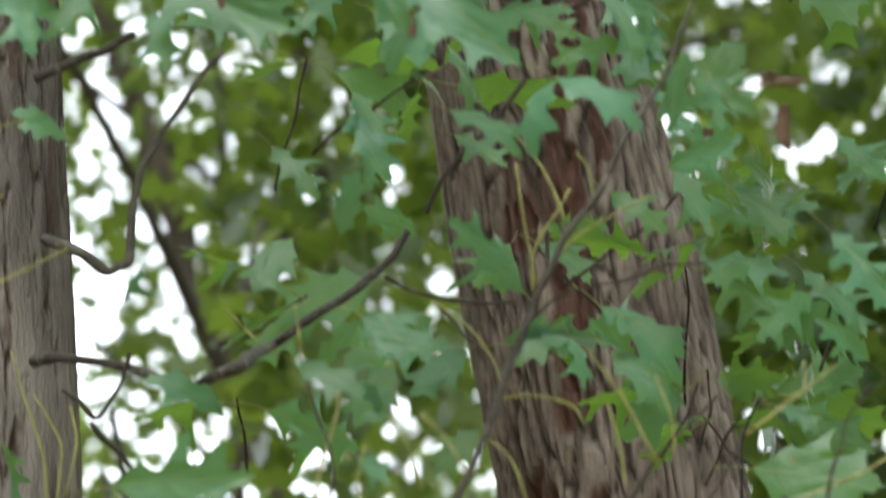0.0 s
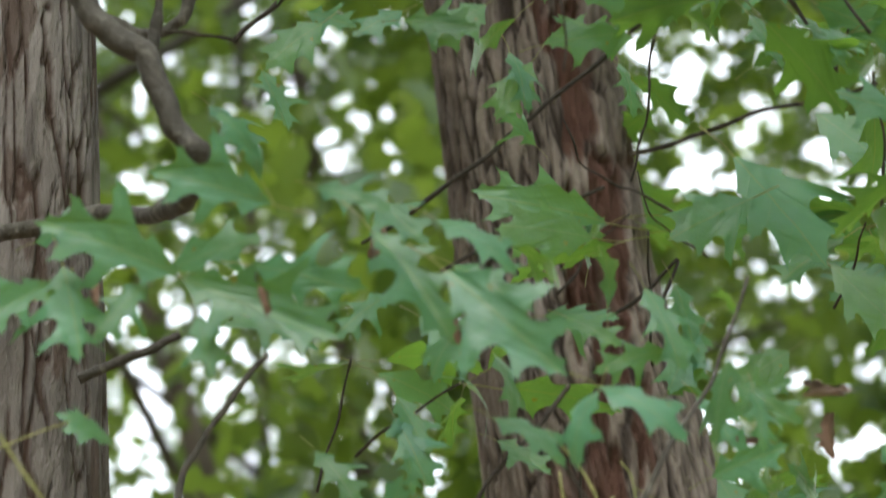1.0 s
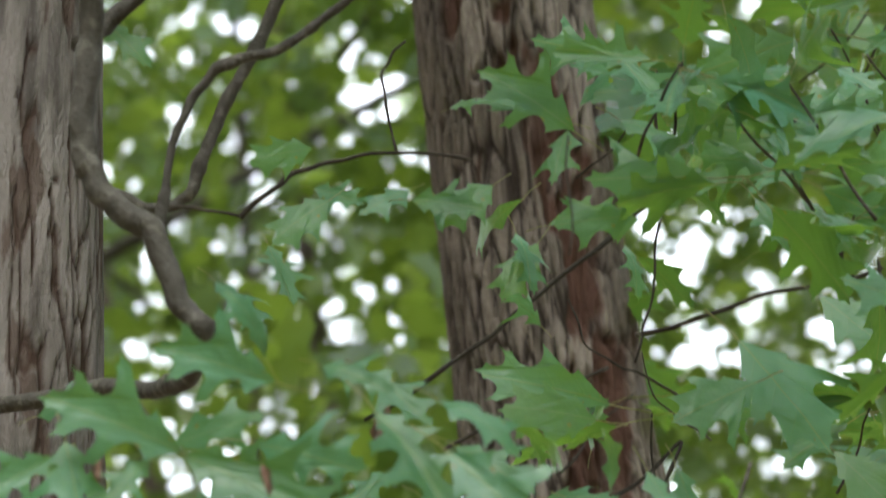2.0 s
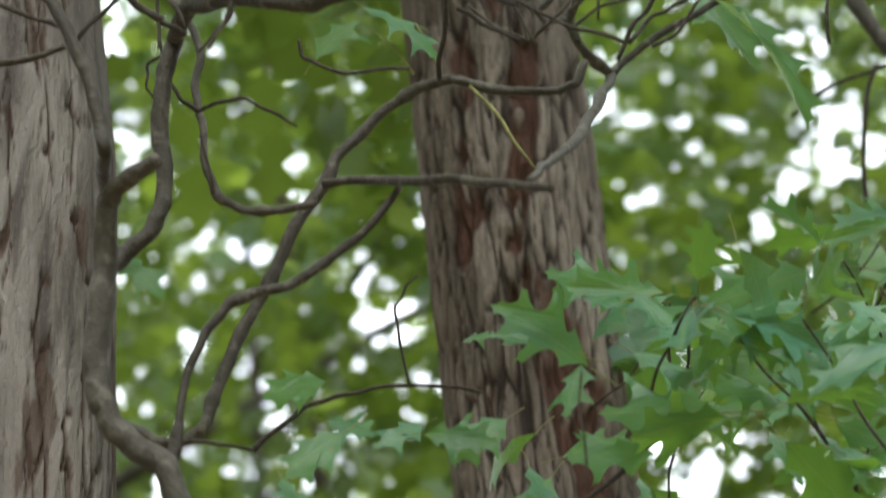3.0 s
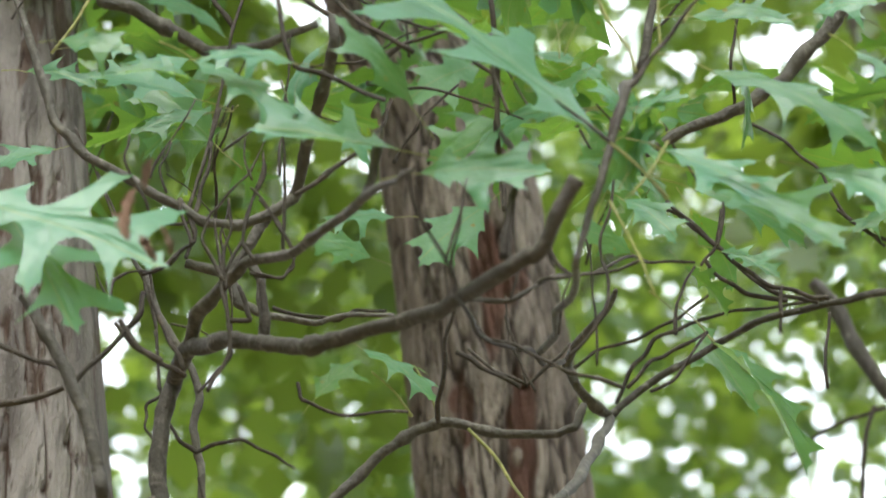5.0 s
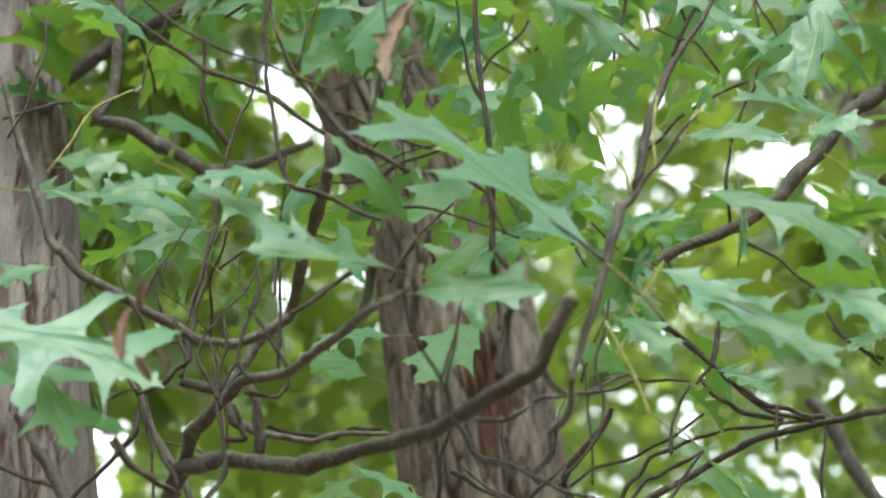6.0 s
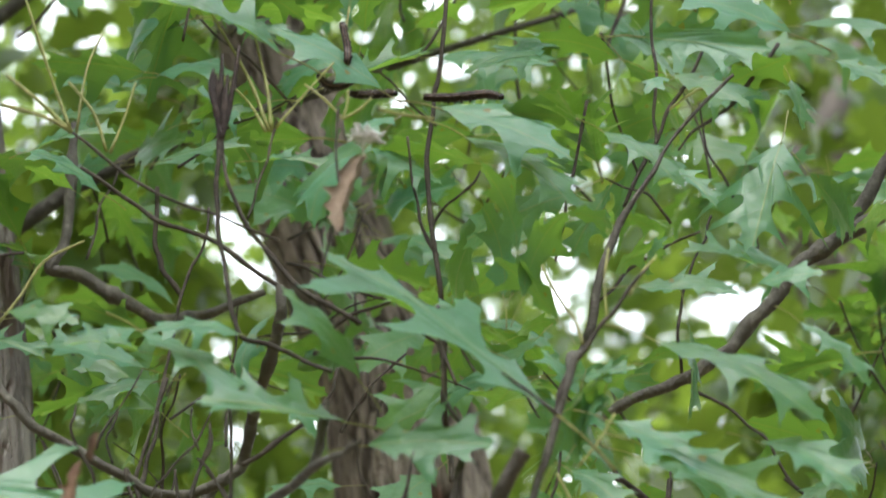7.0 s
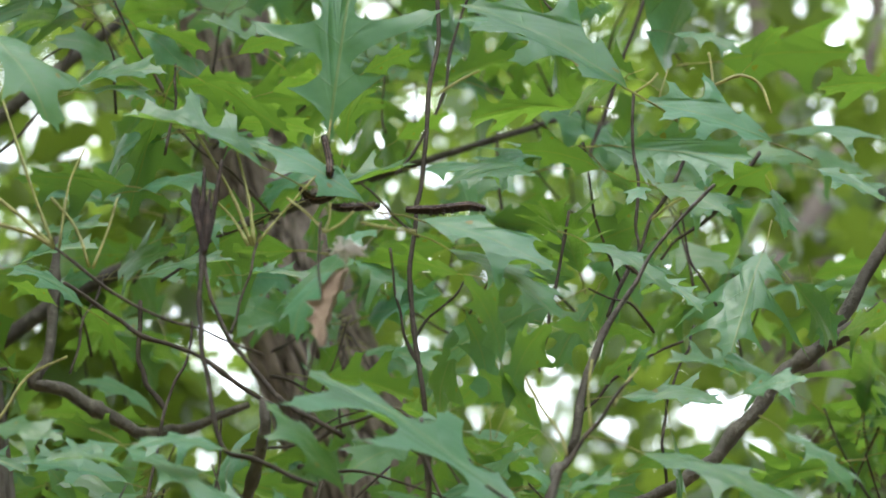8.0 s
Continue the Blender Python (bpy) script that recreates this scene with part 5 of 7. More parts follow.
leaf(young, (0.118, 2.75, 3.163), (0.073, 2.73, 3.114), 60, 1)
leaf(young, (0.108, 3.1, 3.237), (0.055, 3.08, 3.254), 40, 8)
leaf(old, (-0.208, 2.548, 2.333), (-0.308, 2.528, 2.367), 32, 0)
leaf(old, (-0.29, 2.548, 2.341), (-0.271, 2.528, 2.265), 25, 5)
leaf(old, (-0.297, 2.548, 2.328), (-0.347, 2.528, 2.29), 24, 0)
leaf(old, (-0.23, 2.548, 2.328), (-0.267, 2.528, 2.28), 24, 1)
leaf(old, (-0.209, 2.548, 2.332), (-0.097, 2.528, 2.279), 32, 2)
leaf(old, (-0.196, 2.548, 2.305), (-0.183, 2.528, 2.254), 29, 3)
leaf(old, (-0.146, 2.548, 2.385), (-0.232, 2.528, 2.404), 28, 0)
leaf(old, (-0.157, 2.594, 2.416), (-0.19, 2.573, 2.462), 58, 7)
leaf(old, (-0.161, 2.594, 2.354), (-0.082, 2.574, 2.328), 29, 1)
leaf(old, (-0.118, 2.594, 2.413), (-0.065, 2.574, 2.385), 44, 1)
leaf(old, (-0.224, 2.639, 2.363), (-0.155, 2.619, 2.383), 39, 3)
leaf(sapling, (-0.078, 2.548, 2.367), (-0.02, 2.528, 2.28), 44, 6)
leaf(sapling, (-0.034, 2.548, 2.375), (0.022, 2.528, 2.326), 60, 7)
leaf(sapling, (-0.026, 2.502, 2.325), (0.055, 2.482, 2.245), 28, 0)
leaf(sapling, (-0.022, 2.639, 2.369), (0.034, 2.619, 2.326), 44, 1)
leaf(sapling, (0.089, 2.912, 2.471), (0.008, 2.892, 2.475), 42, 8)
leaf(sapling, (0.039, 2.912, 2.62), (0.007, 2.892, 2.562), 42, 8)
leaf(sapling, (0.092, 2.73, 2.363), (0.083, 2.71, 2.408), 128, 7)
leaf(sapling, (0.021, 2.73, 2.41), (0.057, 2.71, 2.372), 130, 7)
leaf(sapling, (0.112, 2.821, 2.611), (0.046, 2.801, 2.594), 34, 3)
leaf(sapling, (0.079, 2.548, 2.257), (0.137, 2.528, 2.21), 58, 7)
leaf(sapling, (0.08, 2.548, 2.255), (0.062, 2.528, 2.193), 52, 7)
leaf(sapling, (0.136, 2.73, 2.331), (0.079, 2.71, 2.311), 26, 1)
leaf(sapling, (0.119, 2.73, 2.38), (0.145, 2.71, 2.307), 32, 1)
leaf(sapling, (0.179, 2.685, 2.313), (0.167, 2.665, 2.243), 52, 3)
leaf(sapling, (0.195, 2.685, 2.29), (0.198, 2.665, 2.24), 34, 1)
leaf(sapling, (0.212, 3.094, 2.601), (0.29, 3.074, 2.495), 42, 9)
leaf(sapling, (0.282, 3.094, 2.641), (0.341, 3.074, 2.584), 42, 9)
leaf(sapling, (0.293, 3.094, 2.504), (0.352, 3.074, 2.436), 42, 9)
leaf(sapling, (0.227, 3.049, 2.549), (0.152, 3.029, 2.505), 42, 9)
leaf(sapling, (0.223, 3.003, 2.648), (0.273, 2.983, 2.671), 44, 1)
leaf(sapling, (0.002, 2.866, 2.652), (-0.045, 2.846, 2.608), 42, 8)
leaf(old, (-0.249, 2.548, 2.212), (-0.285, 2.528, 2.22), 68, 7)
leaf(sapling, (0.006, 2.594, 2.246), (0.056, 2.574, 2.204), 66, 7)
leaf(sapling, (0.184, 2.685, 2.343), (0.167, 2.665, 2.363), 130, 3)
leaf(sapling, (-0.089, 2.685, 2.437), (-0.039, 2.665, 2.389), 48, 0)
leaf(sapling, (-0.002, 2.73, 2.356), (-0.038, 2.71, 2.299), 60, 7)
leaf(sapling, (0.062, 2.776, 2.369), (0.103, 2.756, 2.338), 39, 1)
leaf(sapling, (-0.246, 2.457, 2.194), (-0.277, 2.437, 2.208), 62, 7)
leaf(sapling, (-0.214, 2.503, 1.97), (-0.118, 2.482, 1.972), 36, 0)
leaf(sapling, (0.231, 2.821, 2.028), (0.328, 2.801, 2.007), 42, 8)
leaf(sapling, (0.281, 2.821, 2.16), (0.232, 2.801, 2.122), 24, 1)
leaf(sapling, (-0.072, 2.73, 2.185), (-0.055, 2.71, 2.231), 42, 8)
leaf(sapling, (-0.058, 2.821, 2.144), (-0.007, 2.801, 2.106), 42, 8)
leaf(sapling, (-0.113, 2.912, 2.224), (-0.146, 2.892, 2.176), 42, 8)
leaf(sapling, (-0.126, 2.821, 2.275), (-0.091, 2.801, 2.226), 39, 1)
leaf(sapling, (0.096, 2.73, 2.109), (0.052, 2.71, 2.086), 68, 7)
leaf(sapling, (0.096, 2.776, 2.119), (0.105, 2.756, 2.075), 48, 3)
leaf(sapling, (0.134, 2.776, 2.099), (0.167, 2.756, 2.055), 66, 7)
leaf(sapling, (0.17, 2.776, 2.246), (0.227, 2.756, 2.266), 34, 0)
leaf(sapling, (0.322, 2.821, 2.108), (0.279, 2.801, 2.139), 34, 0)
leaf(sapling, (0.312, 2.912, 2.304), (0.347, 2.892, 2.259), 24, 1)
leaf(sapling, (0.188, 2.776, 2.319), (0.236, 2.756, 2.279), 29, 1)
leaf(sapling, (0.064, 2.8, 2.673), (-0.014, 2.78, 2.717), 36, 0)
leaf(sapling, (0.059, 2.8, 2.674), (0.047, 2.78, 2.62), 35, 3)
leaf(sapling, (0.056, 2.82, 2.689), (-0.018, 2.8, 2.692), 62, 4)
leaf(sapling, (0.069, 2.85, 2.713), (0.099, 2.83, 2.74), 60, 3)
leaf(sapling, (0.12, 2.9, 2.636), (0.049, 2.88, 2.626), 44, 3)
leaf(sapling, (0.02, 2.9, 2.624), (0.033, 2.88, 2.564), 40, 1)
leaf(sapling, (0.026, 2.92, 2.66), (-0.011, 2.9, 2.598), 128, 7)
leaf(sapling, (-0.064, 2.85, 2.631), (-0.004, 2.83, 2.617), 42, 0)
leaf(sapling, (-0.067, 2.95, 2.676), (-0.108, 2.93, 2.645), 50, 3)
leaf(sapling, (0.101, 2.9, 2.724), (0.153, 2.88, 2.672), 58, 7)
leaf(sapling, (0.192, 2.95, 2.842), (0.207, 2.93, 2.746), 128, 7)
leaf(sapling, (0.258, 2.9, 2.722), (0.304, 2.88, 2.686), 52, 0)
leaf(sapling, (0.179, 2.95, 2.714), (0.145, 2.93, 2.667), 130, 3)
leaf(sapling, (0.253, 2.95, 2.677), (0.297, 2.93, 2.612), 60, 1)
leaf(sapling, (0.314, 2.9, 2.728), (0.257, 2.88, 2.724), 60, 0)
leaf(sapling, (0.22, 3, 2.694), (0.246, 2.98, 2.638), 50, 0)
leaf(sapling, (-0.156, 3.1, 2.768), (-0.213, 3.08, 2.746), 30, 8)
leaf(sapling, (-0.139, 3.1, 2.721), (-0.19, 3.08, 2.671), 35, 8)
leaf(sapling, (0.116, 3.1, 2.686), (0.125, 3.08, 2.628), 50, 1)
leaf(sapling, (-0.073, 2.639, 2.025), (-0.106, 2.619, 2.014), 29, 3)
leaf(sapling, (-0.057, 2.639, 2.01), (-0.033, 2.619, 1.987), 29, 3)
leaf(sapling, (-0.041, 2.639, 2.036), (-0.054, 2.619, 2.062), 55, 7)
leaf(sapling, (-0.067, 3.913, 2.39), (-0.177, 3.893, 2.349), 42, 8)
leaf(sapling, (-0.004, 3.913, 2.353), (-0.105, 3.893, 2.301), 42, 8)
leaf(sapling, (-0.045, 3.822, 2.288), (-0.09, 3.802, 2.215), 42, 8)
leaf(sapling, (-0.069, 2.912, 2.324), (-0.04, 2.892, 2.259), 30, 1)
leaf(sapling, (-0.141, 3.913, 2.353), (-0.2, 3.893, 2.302), 42, 8)
leaf(sapling, (-0.02, 3.64, 2.38), (-0.075, 3.62, 2.41), 42, 8)
leaf(sapling, (0.031, 3.822, 2.3), (-0.033, 3.802, 2.25), 42, 8)
leaf(sapling, (0.04, 3.64, 2.189), (-0.009, 3.62, 2.141), 42, 8)
leaf(sapling, (0.124, 2.912, 2.17), (0.183, 2.892, 2.1), 55, 7)
leaf(sapling, (0.16, 3.003, 2.151), (0.18, 2.983, 2.083), 55, 7)
leaf(sapling, (0.134, 2.912, 2.26), (0.176, 2.892, 2.219), 39, 1)
leaf(sapling, (0.183, 2.912, 2.278), (0.211, 2.892, 2.219), 34, 3)
leaf(sapling, (0.235, 2.821, 2.182), (0.195, 2.801, 2.165), 44, 3)
leaf(old, (-0.334, 2.73, 2.41), (-0.282, 2.71, 2.418), 44, 1)
leaf(old, (-0.281, 2.73, 2.354), (-0.33, 2.71, 2.365), 34, 0)
leaf(sapling, (-0.073, 2.912, 2.424), (-0.117, 2.892, 2.382), 34, 1)
leaf(sapling, (-0.049, 2.821, 2.381), (-0.002, 2.801, 2.34), 34, 0)
leaf(sapling, (0.007, 2.821, 2.354), (0.02, 2.801, 2.288), 60, 7)
leaf(sapling, (0.172, 2.912, 2.394), (0.144, 2.892, 2.338), 45, 8)
leaf(sapling, (0.267, 3.185, 2.453), (0.217, 3.165, 2.412), 42, 8)
leaf(sapling, (0.145, 2.912, 2.343), (0.179, 2.892, 2.366), 29, 0)
leaf(young, (0.028, 2.62, 3.186), (0.006, 2.6, 3.266), 140, 7)
leaf(young, (0.034, 2.62, 3.188), (0.082, 2.6, 3.258), 135, 3)
leaf(old, (-0.084, 2.42, 3.19), (-0.119, 2.4, 3.109), 62, 7)
leaf(old, (-0.261, 2.6, 3.135), (-0.317, 2.58, 3.106), 60, 3)
leaf(old, (-0.308, 2.924, 3.606), (-0.421, 2.944, 3.63), 135)
leaf(old, (-0.3, 2.924, 3.6), (-0.219, 2.904, 3.587), 60)
leaf(old, (-0.19, 2.992, 3.811), (-0.258, 2.978, 3.844), 60)
leaf(old, (-0.237, 3.128, 3.853), (-0.146, 3.148, 3.87), 140)
leaf(old, (-0.316, 3.4, 3.758), (-0.367, 3.42, 3.857), 150)
leaf(old, (-0.212, 2.856, 3.486), (-0.261, 2.842, 3.537), 69)
leaf(old, (-0.267, 2.924, 3.241), (-0.341, 2.938, 3.322), 15)
leaf(old, (-0.167, 2.448, 3.044), (-0.241, 2.428, 3.032), 60)
leaf(old, (-0.361, 2.652, 3.174), (-0.312, 2.632, 3.156), 69)
leaf(old, (-0.432, 2.856, 3.271), (-0.364, 2.836, 3.244), 60)
leaf(old, (-0.129, 3.06, 3.482), (-0.033, 3.08, 3.473), 140)
leaf(old, (-0.156, 2.652, 3.186), (-0.178, 2.638, 3.104), 64)
leaf(old, (-0.322, 2.788, 3.383), (-0.397, 2.768, 3.415), 65)
leaf(old, (-0.266, 2.788, 3.42), (-0.191, 2.774, 3.426), 70)
leaf(old, (-0.13, 2.924, 3.045), (-0.065, 2.91, 2.986), 69)
leaf(old, (-0.191, 3.332, 3.189), (-0.149, 3.346, 3.24), 44)
leaf(old, (-0.217, 2.856, 2.562), (-0.176, 2.836, 2.51), 59)
leaf(old, (-0.372, 3.332, 2.976), (-0.324, 3.312, 2.923), 34)
leaf(old, (-0.17, 3.4, 2.84), (-0.12, 3.38, 2.817), 44)
leaf(old, (-0.211, 3.4, 2.782), (-0.185, 3.38, 2.714), 44)
leaf(old, (-0.288, 2.856, 2.293), (-0.327, 2.836, 2.305), 69)
leaf(old, (-0.245, 2.924, 2.173), (-0.226, 2.904, 2.205), 69)
leaf(young, (0.129, 2.788, 3.54), (0.052, 2.802, 3.568), 140)
leaf(young, (0.266, 3.128, 3.915), (0.416, 3.155, 3.949), 140)
leaf(young, (0.204, 2.992, 3.799), (0.248, 3.019, 3.955), 140)
leaf(young, (0.172, 2.924, 3.741), (0.094, 2.951, 3.794), 135)
leaf(young, (0.312, 2.992, 3.727), (0.413, 2.972, 3.708), 69)
leaf(young, (-0.018, 3.128, 3.883), (0.11, 3.148, 3.934), 130)
leaf(young, (-0.037, 2.992, 3.679), (0.082, 2.972, 3.661), 60)
leaf(young, (0.127, 2.924, 3.492), (0.091, 2.938, 3.42), 34)
leaf(young, (0.087, 2.516, 3.053), (0.129, 2.502, 3.056), 60)
leaf(young, (0.087, 2.516, 3.043), (0.084, 2.53, 2.987), 140)
leaf(young, (0.104, 2.516, 3.043), (0.086, 2.53, 2.992), 60)
leaf(young, (0.086, 2.72, 3.085), (0.131, 2.7, 3.035), 44)
leaf(young, (0.177, 2.924, 3.149), (0.229, 2.904, 3.112), 54)
leaf(young, (0.156, 2.992, 3.224), (0.197, 3.006, 3.153), 150)
leaf(young, (0.321, 2.856, 3.466), (0.331, 2.87, 3.409), 140)
leaf(young, (0.288, 2.856, 3.57), (0.295, 2.842, 3.505), 44)
leaf(young, (0.275, 2.992, 3.65), (0.22, 2.978, 3.619), 54)
leaf(young, (-0.139, 3.06, 3.703), (-0.204, 3.074, 3.67), 140)
leaf(young, (0.178, 3.06, 3.131), (0.262, 3.046, 2.99), 72, 6)
leaf(young, (0.155, 3.196, 3.222), (0.228, 3.182, 3.112), 60)
leaf(young, (0.146, 2.924, 3.134), (0.186, 2.938, 3.092), 140)
leaf(young, (0.082, 2.516, 2.995), (0.112, 2.536, 3.051), 130)
leaf(young, (0.195, 2.408, 2.878), (0.167, 2.404, 2.857), 64)
leaf(young, (0.141, 2.72, 3.261), (0.227, 2.706, 3.244), 62)
leaf(young, (0.117, 2.652, 3.229), (0.17, 2.652, 3.27), 132)
leaf(young, (0.077, 2.516, 3.027), (0.131, 2.53, 3.071), 128)
leaf(young, (0.088, 2.584, 3.074), (0.057, 2.598, 3.127), 60)
leaf(young, (0.043, 2.856, 3.29), (0.08, 2.87, 3.316), 140)
leaf(young, (0.059, 2.72, 3.21), (0.023, 2.734, 3.168), 60)
leaf(young, (0.181, 2.72, 3.23), (0.182, 2.734, 3.14), 75)
leaf(sapling, (0.098, 2.924, 2.77), (0.06, 2.91, 2.771), 59)
leaf(sapling, (0.1, 2.924, 2.793), (0.14, 2.904, 2.729), 34)
leaf(sapling, (-0.037, 2.992, 2.765), (-0.009, 2.972, 2.763), 64)
leaf(sapling, (0.205, 2.856, 2.718), (0.243, 2.836, 2.644), 60)
leaf(sapling, (0.185, 3.128, 2.916), (0.232, 3.142, 2.868), 120)
leaf(sapling, (0.273, 2.856, 2.754), (0.31, 2.836, 2.723), 59)
leaf(sapling, (0.214, 2.856, 2.694), (0.265, 2.836, 2.664), 64)
leaf(sapling, (0.285, 3.128, 2.805), (0.224, 3.108, 2.733), 60)
leaf(sapling, (0.166, 3.128, 2.749), (0.111, 3.108, 2.751), 54)
leaf(sapling, (0.215, 3.264, 2.762), (0.169, 3.284, 2.812), 140)
leaf(sapling, (0.139, 3.4, 2.779), (0.194, 3.42, 2.731), 150)
leaf(sapling, (0.048, 2.924, 2.41), (0.109, 2.904, 2.405), 54)
leaf(sapling, (0.151, 2.924, 2.439), (0.167, 2.904, 2.368), 49)
leaf(sapling, (0.164, 2.856, 2.329), (0.192, 2.836, 2.28), 49)
leaf(sapling, (0.048, 3.264, 2.663), (0.012, 3.244, 2.693), 44)
leaf(sapling, (0.053, 3.264, 2.76), (0.124, 3.244, 2.764), 54)
leaf(sapling, (-0.068, 2.924, 2.344), (-0.04, 2.904, 2.281), 44)
leaf(sapling, (0.09, 3.128, 2.507), (0.105, 3.148, 2.564), 130)
leaf(sapling, (0.036, 3.06, 2.501), (0.05, 3.08, 2.468), 130)
leaf(sapling, (0.061, 2.652, 2.127), (0.004, 2.632, 2.177), 54)
leaf(sapling, (0.151, 2.856, 2.115), (0.112, 2.836, 2.146), 54)
leaf(sapling, (0.139, 2.856, 2.15), (0.184, 2.836, 2.111), 54)
leaf(sapling, (0.13, 2.856, 2.124), (0.171, 2.836, 2.069), 44)
leaf(sapling, (-0.101, 2.652, 2.08), (-0.036, 2.632, 2.034), 58)
leaf(sapling, (-0.161, 2.856, 2.073), (-0.223, 2.836, 2.102), 59)
leaf(sapling, (0.238, 2.992, 2.278), (0.28, 2.972, 2.227), 49)
leaf(sapling, (0.291, 2.992, 2.213), (0.337, 2.972, 2.153), 49)
leaf(sapling, (0.266, 2.992, 2.103), (0.301, 2.972, 2.077), 59)
leaf(sapling, (0.299, 2.856, 2.215), (0.346, 2.836, 2.146), 34)
leaf(sapling, (0.214, 2.992, 2.217), (0.28, 2.972, 2.204), 64)
leaf(sapling, (0.194, 2.992, 2.343), (0.252, 2.972, 2.371), 54)
leaf(sapling, (-0.063, 2.72, 2.059), (-0.035, 2.7, 2.047), 54)
leaf(sapling, (-0.097, 2.992, 2.131), (-0.057, 2.972, 2.173), 54)
leaf(sapling, (-0.062, 2.992, 2.316), (-0.057, 2.972, 2.274), 44)
leaf(sapling, (-0.218, 2.788, 2.008), (-0.147, 2.768, 2.013), 54)
leaf(sapling, (0.011, 2.856, 2.292), (0.053, 2.836, 2.26), 64)
leaf(sapling, (-0.314, 2.72, 2.035), (-0.307, 2.734, 1.988), 130)


# gaps in the leaf cover towards the sky: slopes across and up from the standing point, and their half sizes
OPENINGS = ((-0.098, 0.250, 0.010, 0.009), (-0.079, 0.215, 0.008, 0.012), (-0.071, 0.190, 0.009, 0.015), (-0.066, 0.154, 0.012, 0.008), (-0.100, 0.218, 0.005, 0.008), (-0.098, 0.192, 0.005, 0.010), (0.051, 0.341, 0.006, 0.007), (0.061, 0.320, 0.013, 0.008), (0.059, 0.344, 0.007, 0.008), (0.081, 0.342, 0.006, 0.005), (0.101, 0.457, 0.022, 0.019),
            (0.089, 0.488, 0.010, 0.009), (0.049, 0.462, 0.006, 0.009), (0.036, 0.464, 0.006, 0.005), (0.031, 0.464, 0.012, 0.007), (0.030, 0.612, 0.010, 0.016), (0.053, 0.596, 0.005, 0.005),
            (0.082, 0.604, 0.016, 0.013), (-0.062, 0.612, 0.014, 0.009), (0.098, 0.740, 0.010, 0.008), (-0.006, 0.705, 0.007, 0.014), (-0.035, 0.395, 0.014, 0.010),
            (-0.129, 0.708, 0.010, 0.012), (-0.083, 0.632, 0.015, 0.007), (-0.062, 0.438, 0.010, 0.009), (-0.117, 0.453, 0.007, 0.010), (-0.056, 0.347, 0.010, 0.008), (-0.015, 0.234, 0.007, 0.013), (0.054, 0.352, 0.010, 0.010), (0.064, 0.322, 0.011, 0.008))

FAR_GAPS = ((-0.044, 0.412, 0.008, 0.009), (-0.049, 0.424, 0.005, 0.005), (-0.074, 0.415, 0.007, 0.006), (-0.059, 0.441, 0.005, 0.007), (-0.075, 0.437, 0.004, 0.005), (-0.095, 0.420, 0.005, 0.005), (-0.115, 0.451, 0.005, 0.007), (-0.055, 0.349, 0.008, 0.007), (-0.102, 0.367, 0.005, 0.005), (-0.026, 0.377, 0.005, 0.006),
              (-0.056, 0.392, 0.005, 0.006), (-0.044, 0.463, 0.004, 0.004), (-0.070, 0.445, 0.004, 0.004), (-0.088, 0.480, 0.004, 0.005), (-0.121, 0.485, 0.005, 0.005), (-0.028, 0.369, 0.004, 0.004), (0.048, 0.384, 0.004, 0.005), (0.094, 0.412, 0.005, 0.005), (0.063, 0.415, 0.004, 0.005), (0.070, 0.404, 0.004, 0.005), (0.081, 0.430, 0.004, 0.005), (0.038, 0.394, 0.004, 0.007), (0.033, 0.435, 0.004, 0.004), (0.062, 0.370, 0.004, 0.004))

SMALL_GAPS = ((-0.074, 0.624, 0.006, 0.006), (-0.071, 0.609, 0.008, 0.007), (-0.069, 0.584, 0.007, 0.005), (-0.048, 0.558, 0.004, 0.006), (0.044, 0.539, 0.005, 0.006), (0.033, 0.611, 0.008, 0.013), (0.056, 0.592, 0.005, 0.006), (0.085, 0.606, 0.014, 0.010), (0.097, 0.594, 0.007, 0.007),
              (0.103, 0.521, 0.006, 0.005), (0.106, 0.502, 0.007, 0.008), (0.091, 0.490, 0.010, 0.006), (-0.125, 0.495, 0.006, 0.011), (-0.090, 0.635, 0.007, 0.009), (0.075, 0.630, 0.005, 0.005), (0.073, 0.566, 0.005, 0.005), (-0.069, 0.551, 0.008, 0.007), (-0.093, 0.543, 0.005, 0.005),
              (-0.070, 0.612, 0.008, 0.008), (-0.092, 0.633, 0.008, 0.008), (-0.072, 0.625, 0.006, 0.006), (-0.136, 0.629, 0.005, 0.006), (-0.066, 0.551, 0.004, 0.006), (0.044, 0.540, 0.005, 0.006), (0.066, 0.528, 0.005, 0.005), (0.118, 0.670, 0.007, 0.008),
              (-0.020, 0.683, 0.006, 0.007), (0.071, 0.566, 0.006, 0.006), (-0.071, 0.446, 0.004, 0.004), (-0.046, 0.464, 0.003, 0.004), (0.080, 0.439, 0.006, 0.007), (0.071, 0.566, 0.005, 0.005), (-0.043, 0.320, 0.008, 0.006), (-0.027, 0.326, 0.005, 0.007),
              (-0.094, 0.418, 0.006, 0.005), (-0.076, 0.420, 0.007, 0.005), (-0.051, 0.348, 0.008, 0.006), (-0.026, 0.323, 0.004, 0.007), (-0.010, 0.170, 0.005, 0.007), (0.097, 0.262, 0.008, 0.007), (0.119, 0.758, 0.007, 0.008), (0.117, 0.668, 0.007, 0.008), (0.122, 0.720, 0.009, 0.007), (0.112, 0.685, 0.007, 0.006))


# pinholes between the far leaves
pin_rng = random.Random(77)
PINHOLES = []
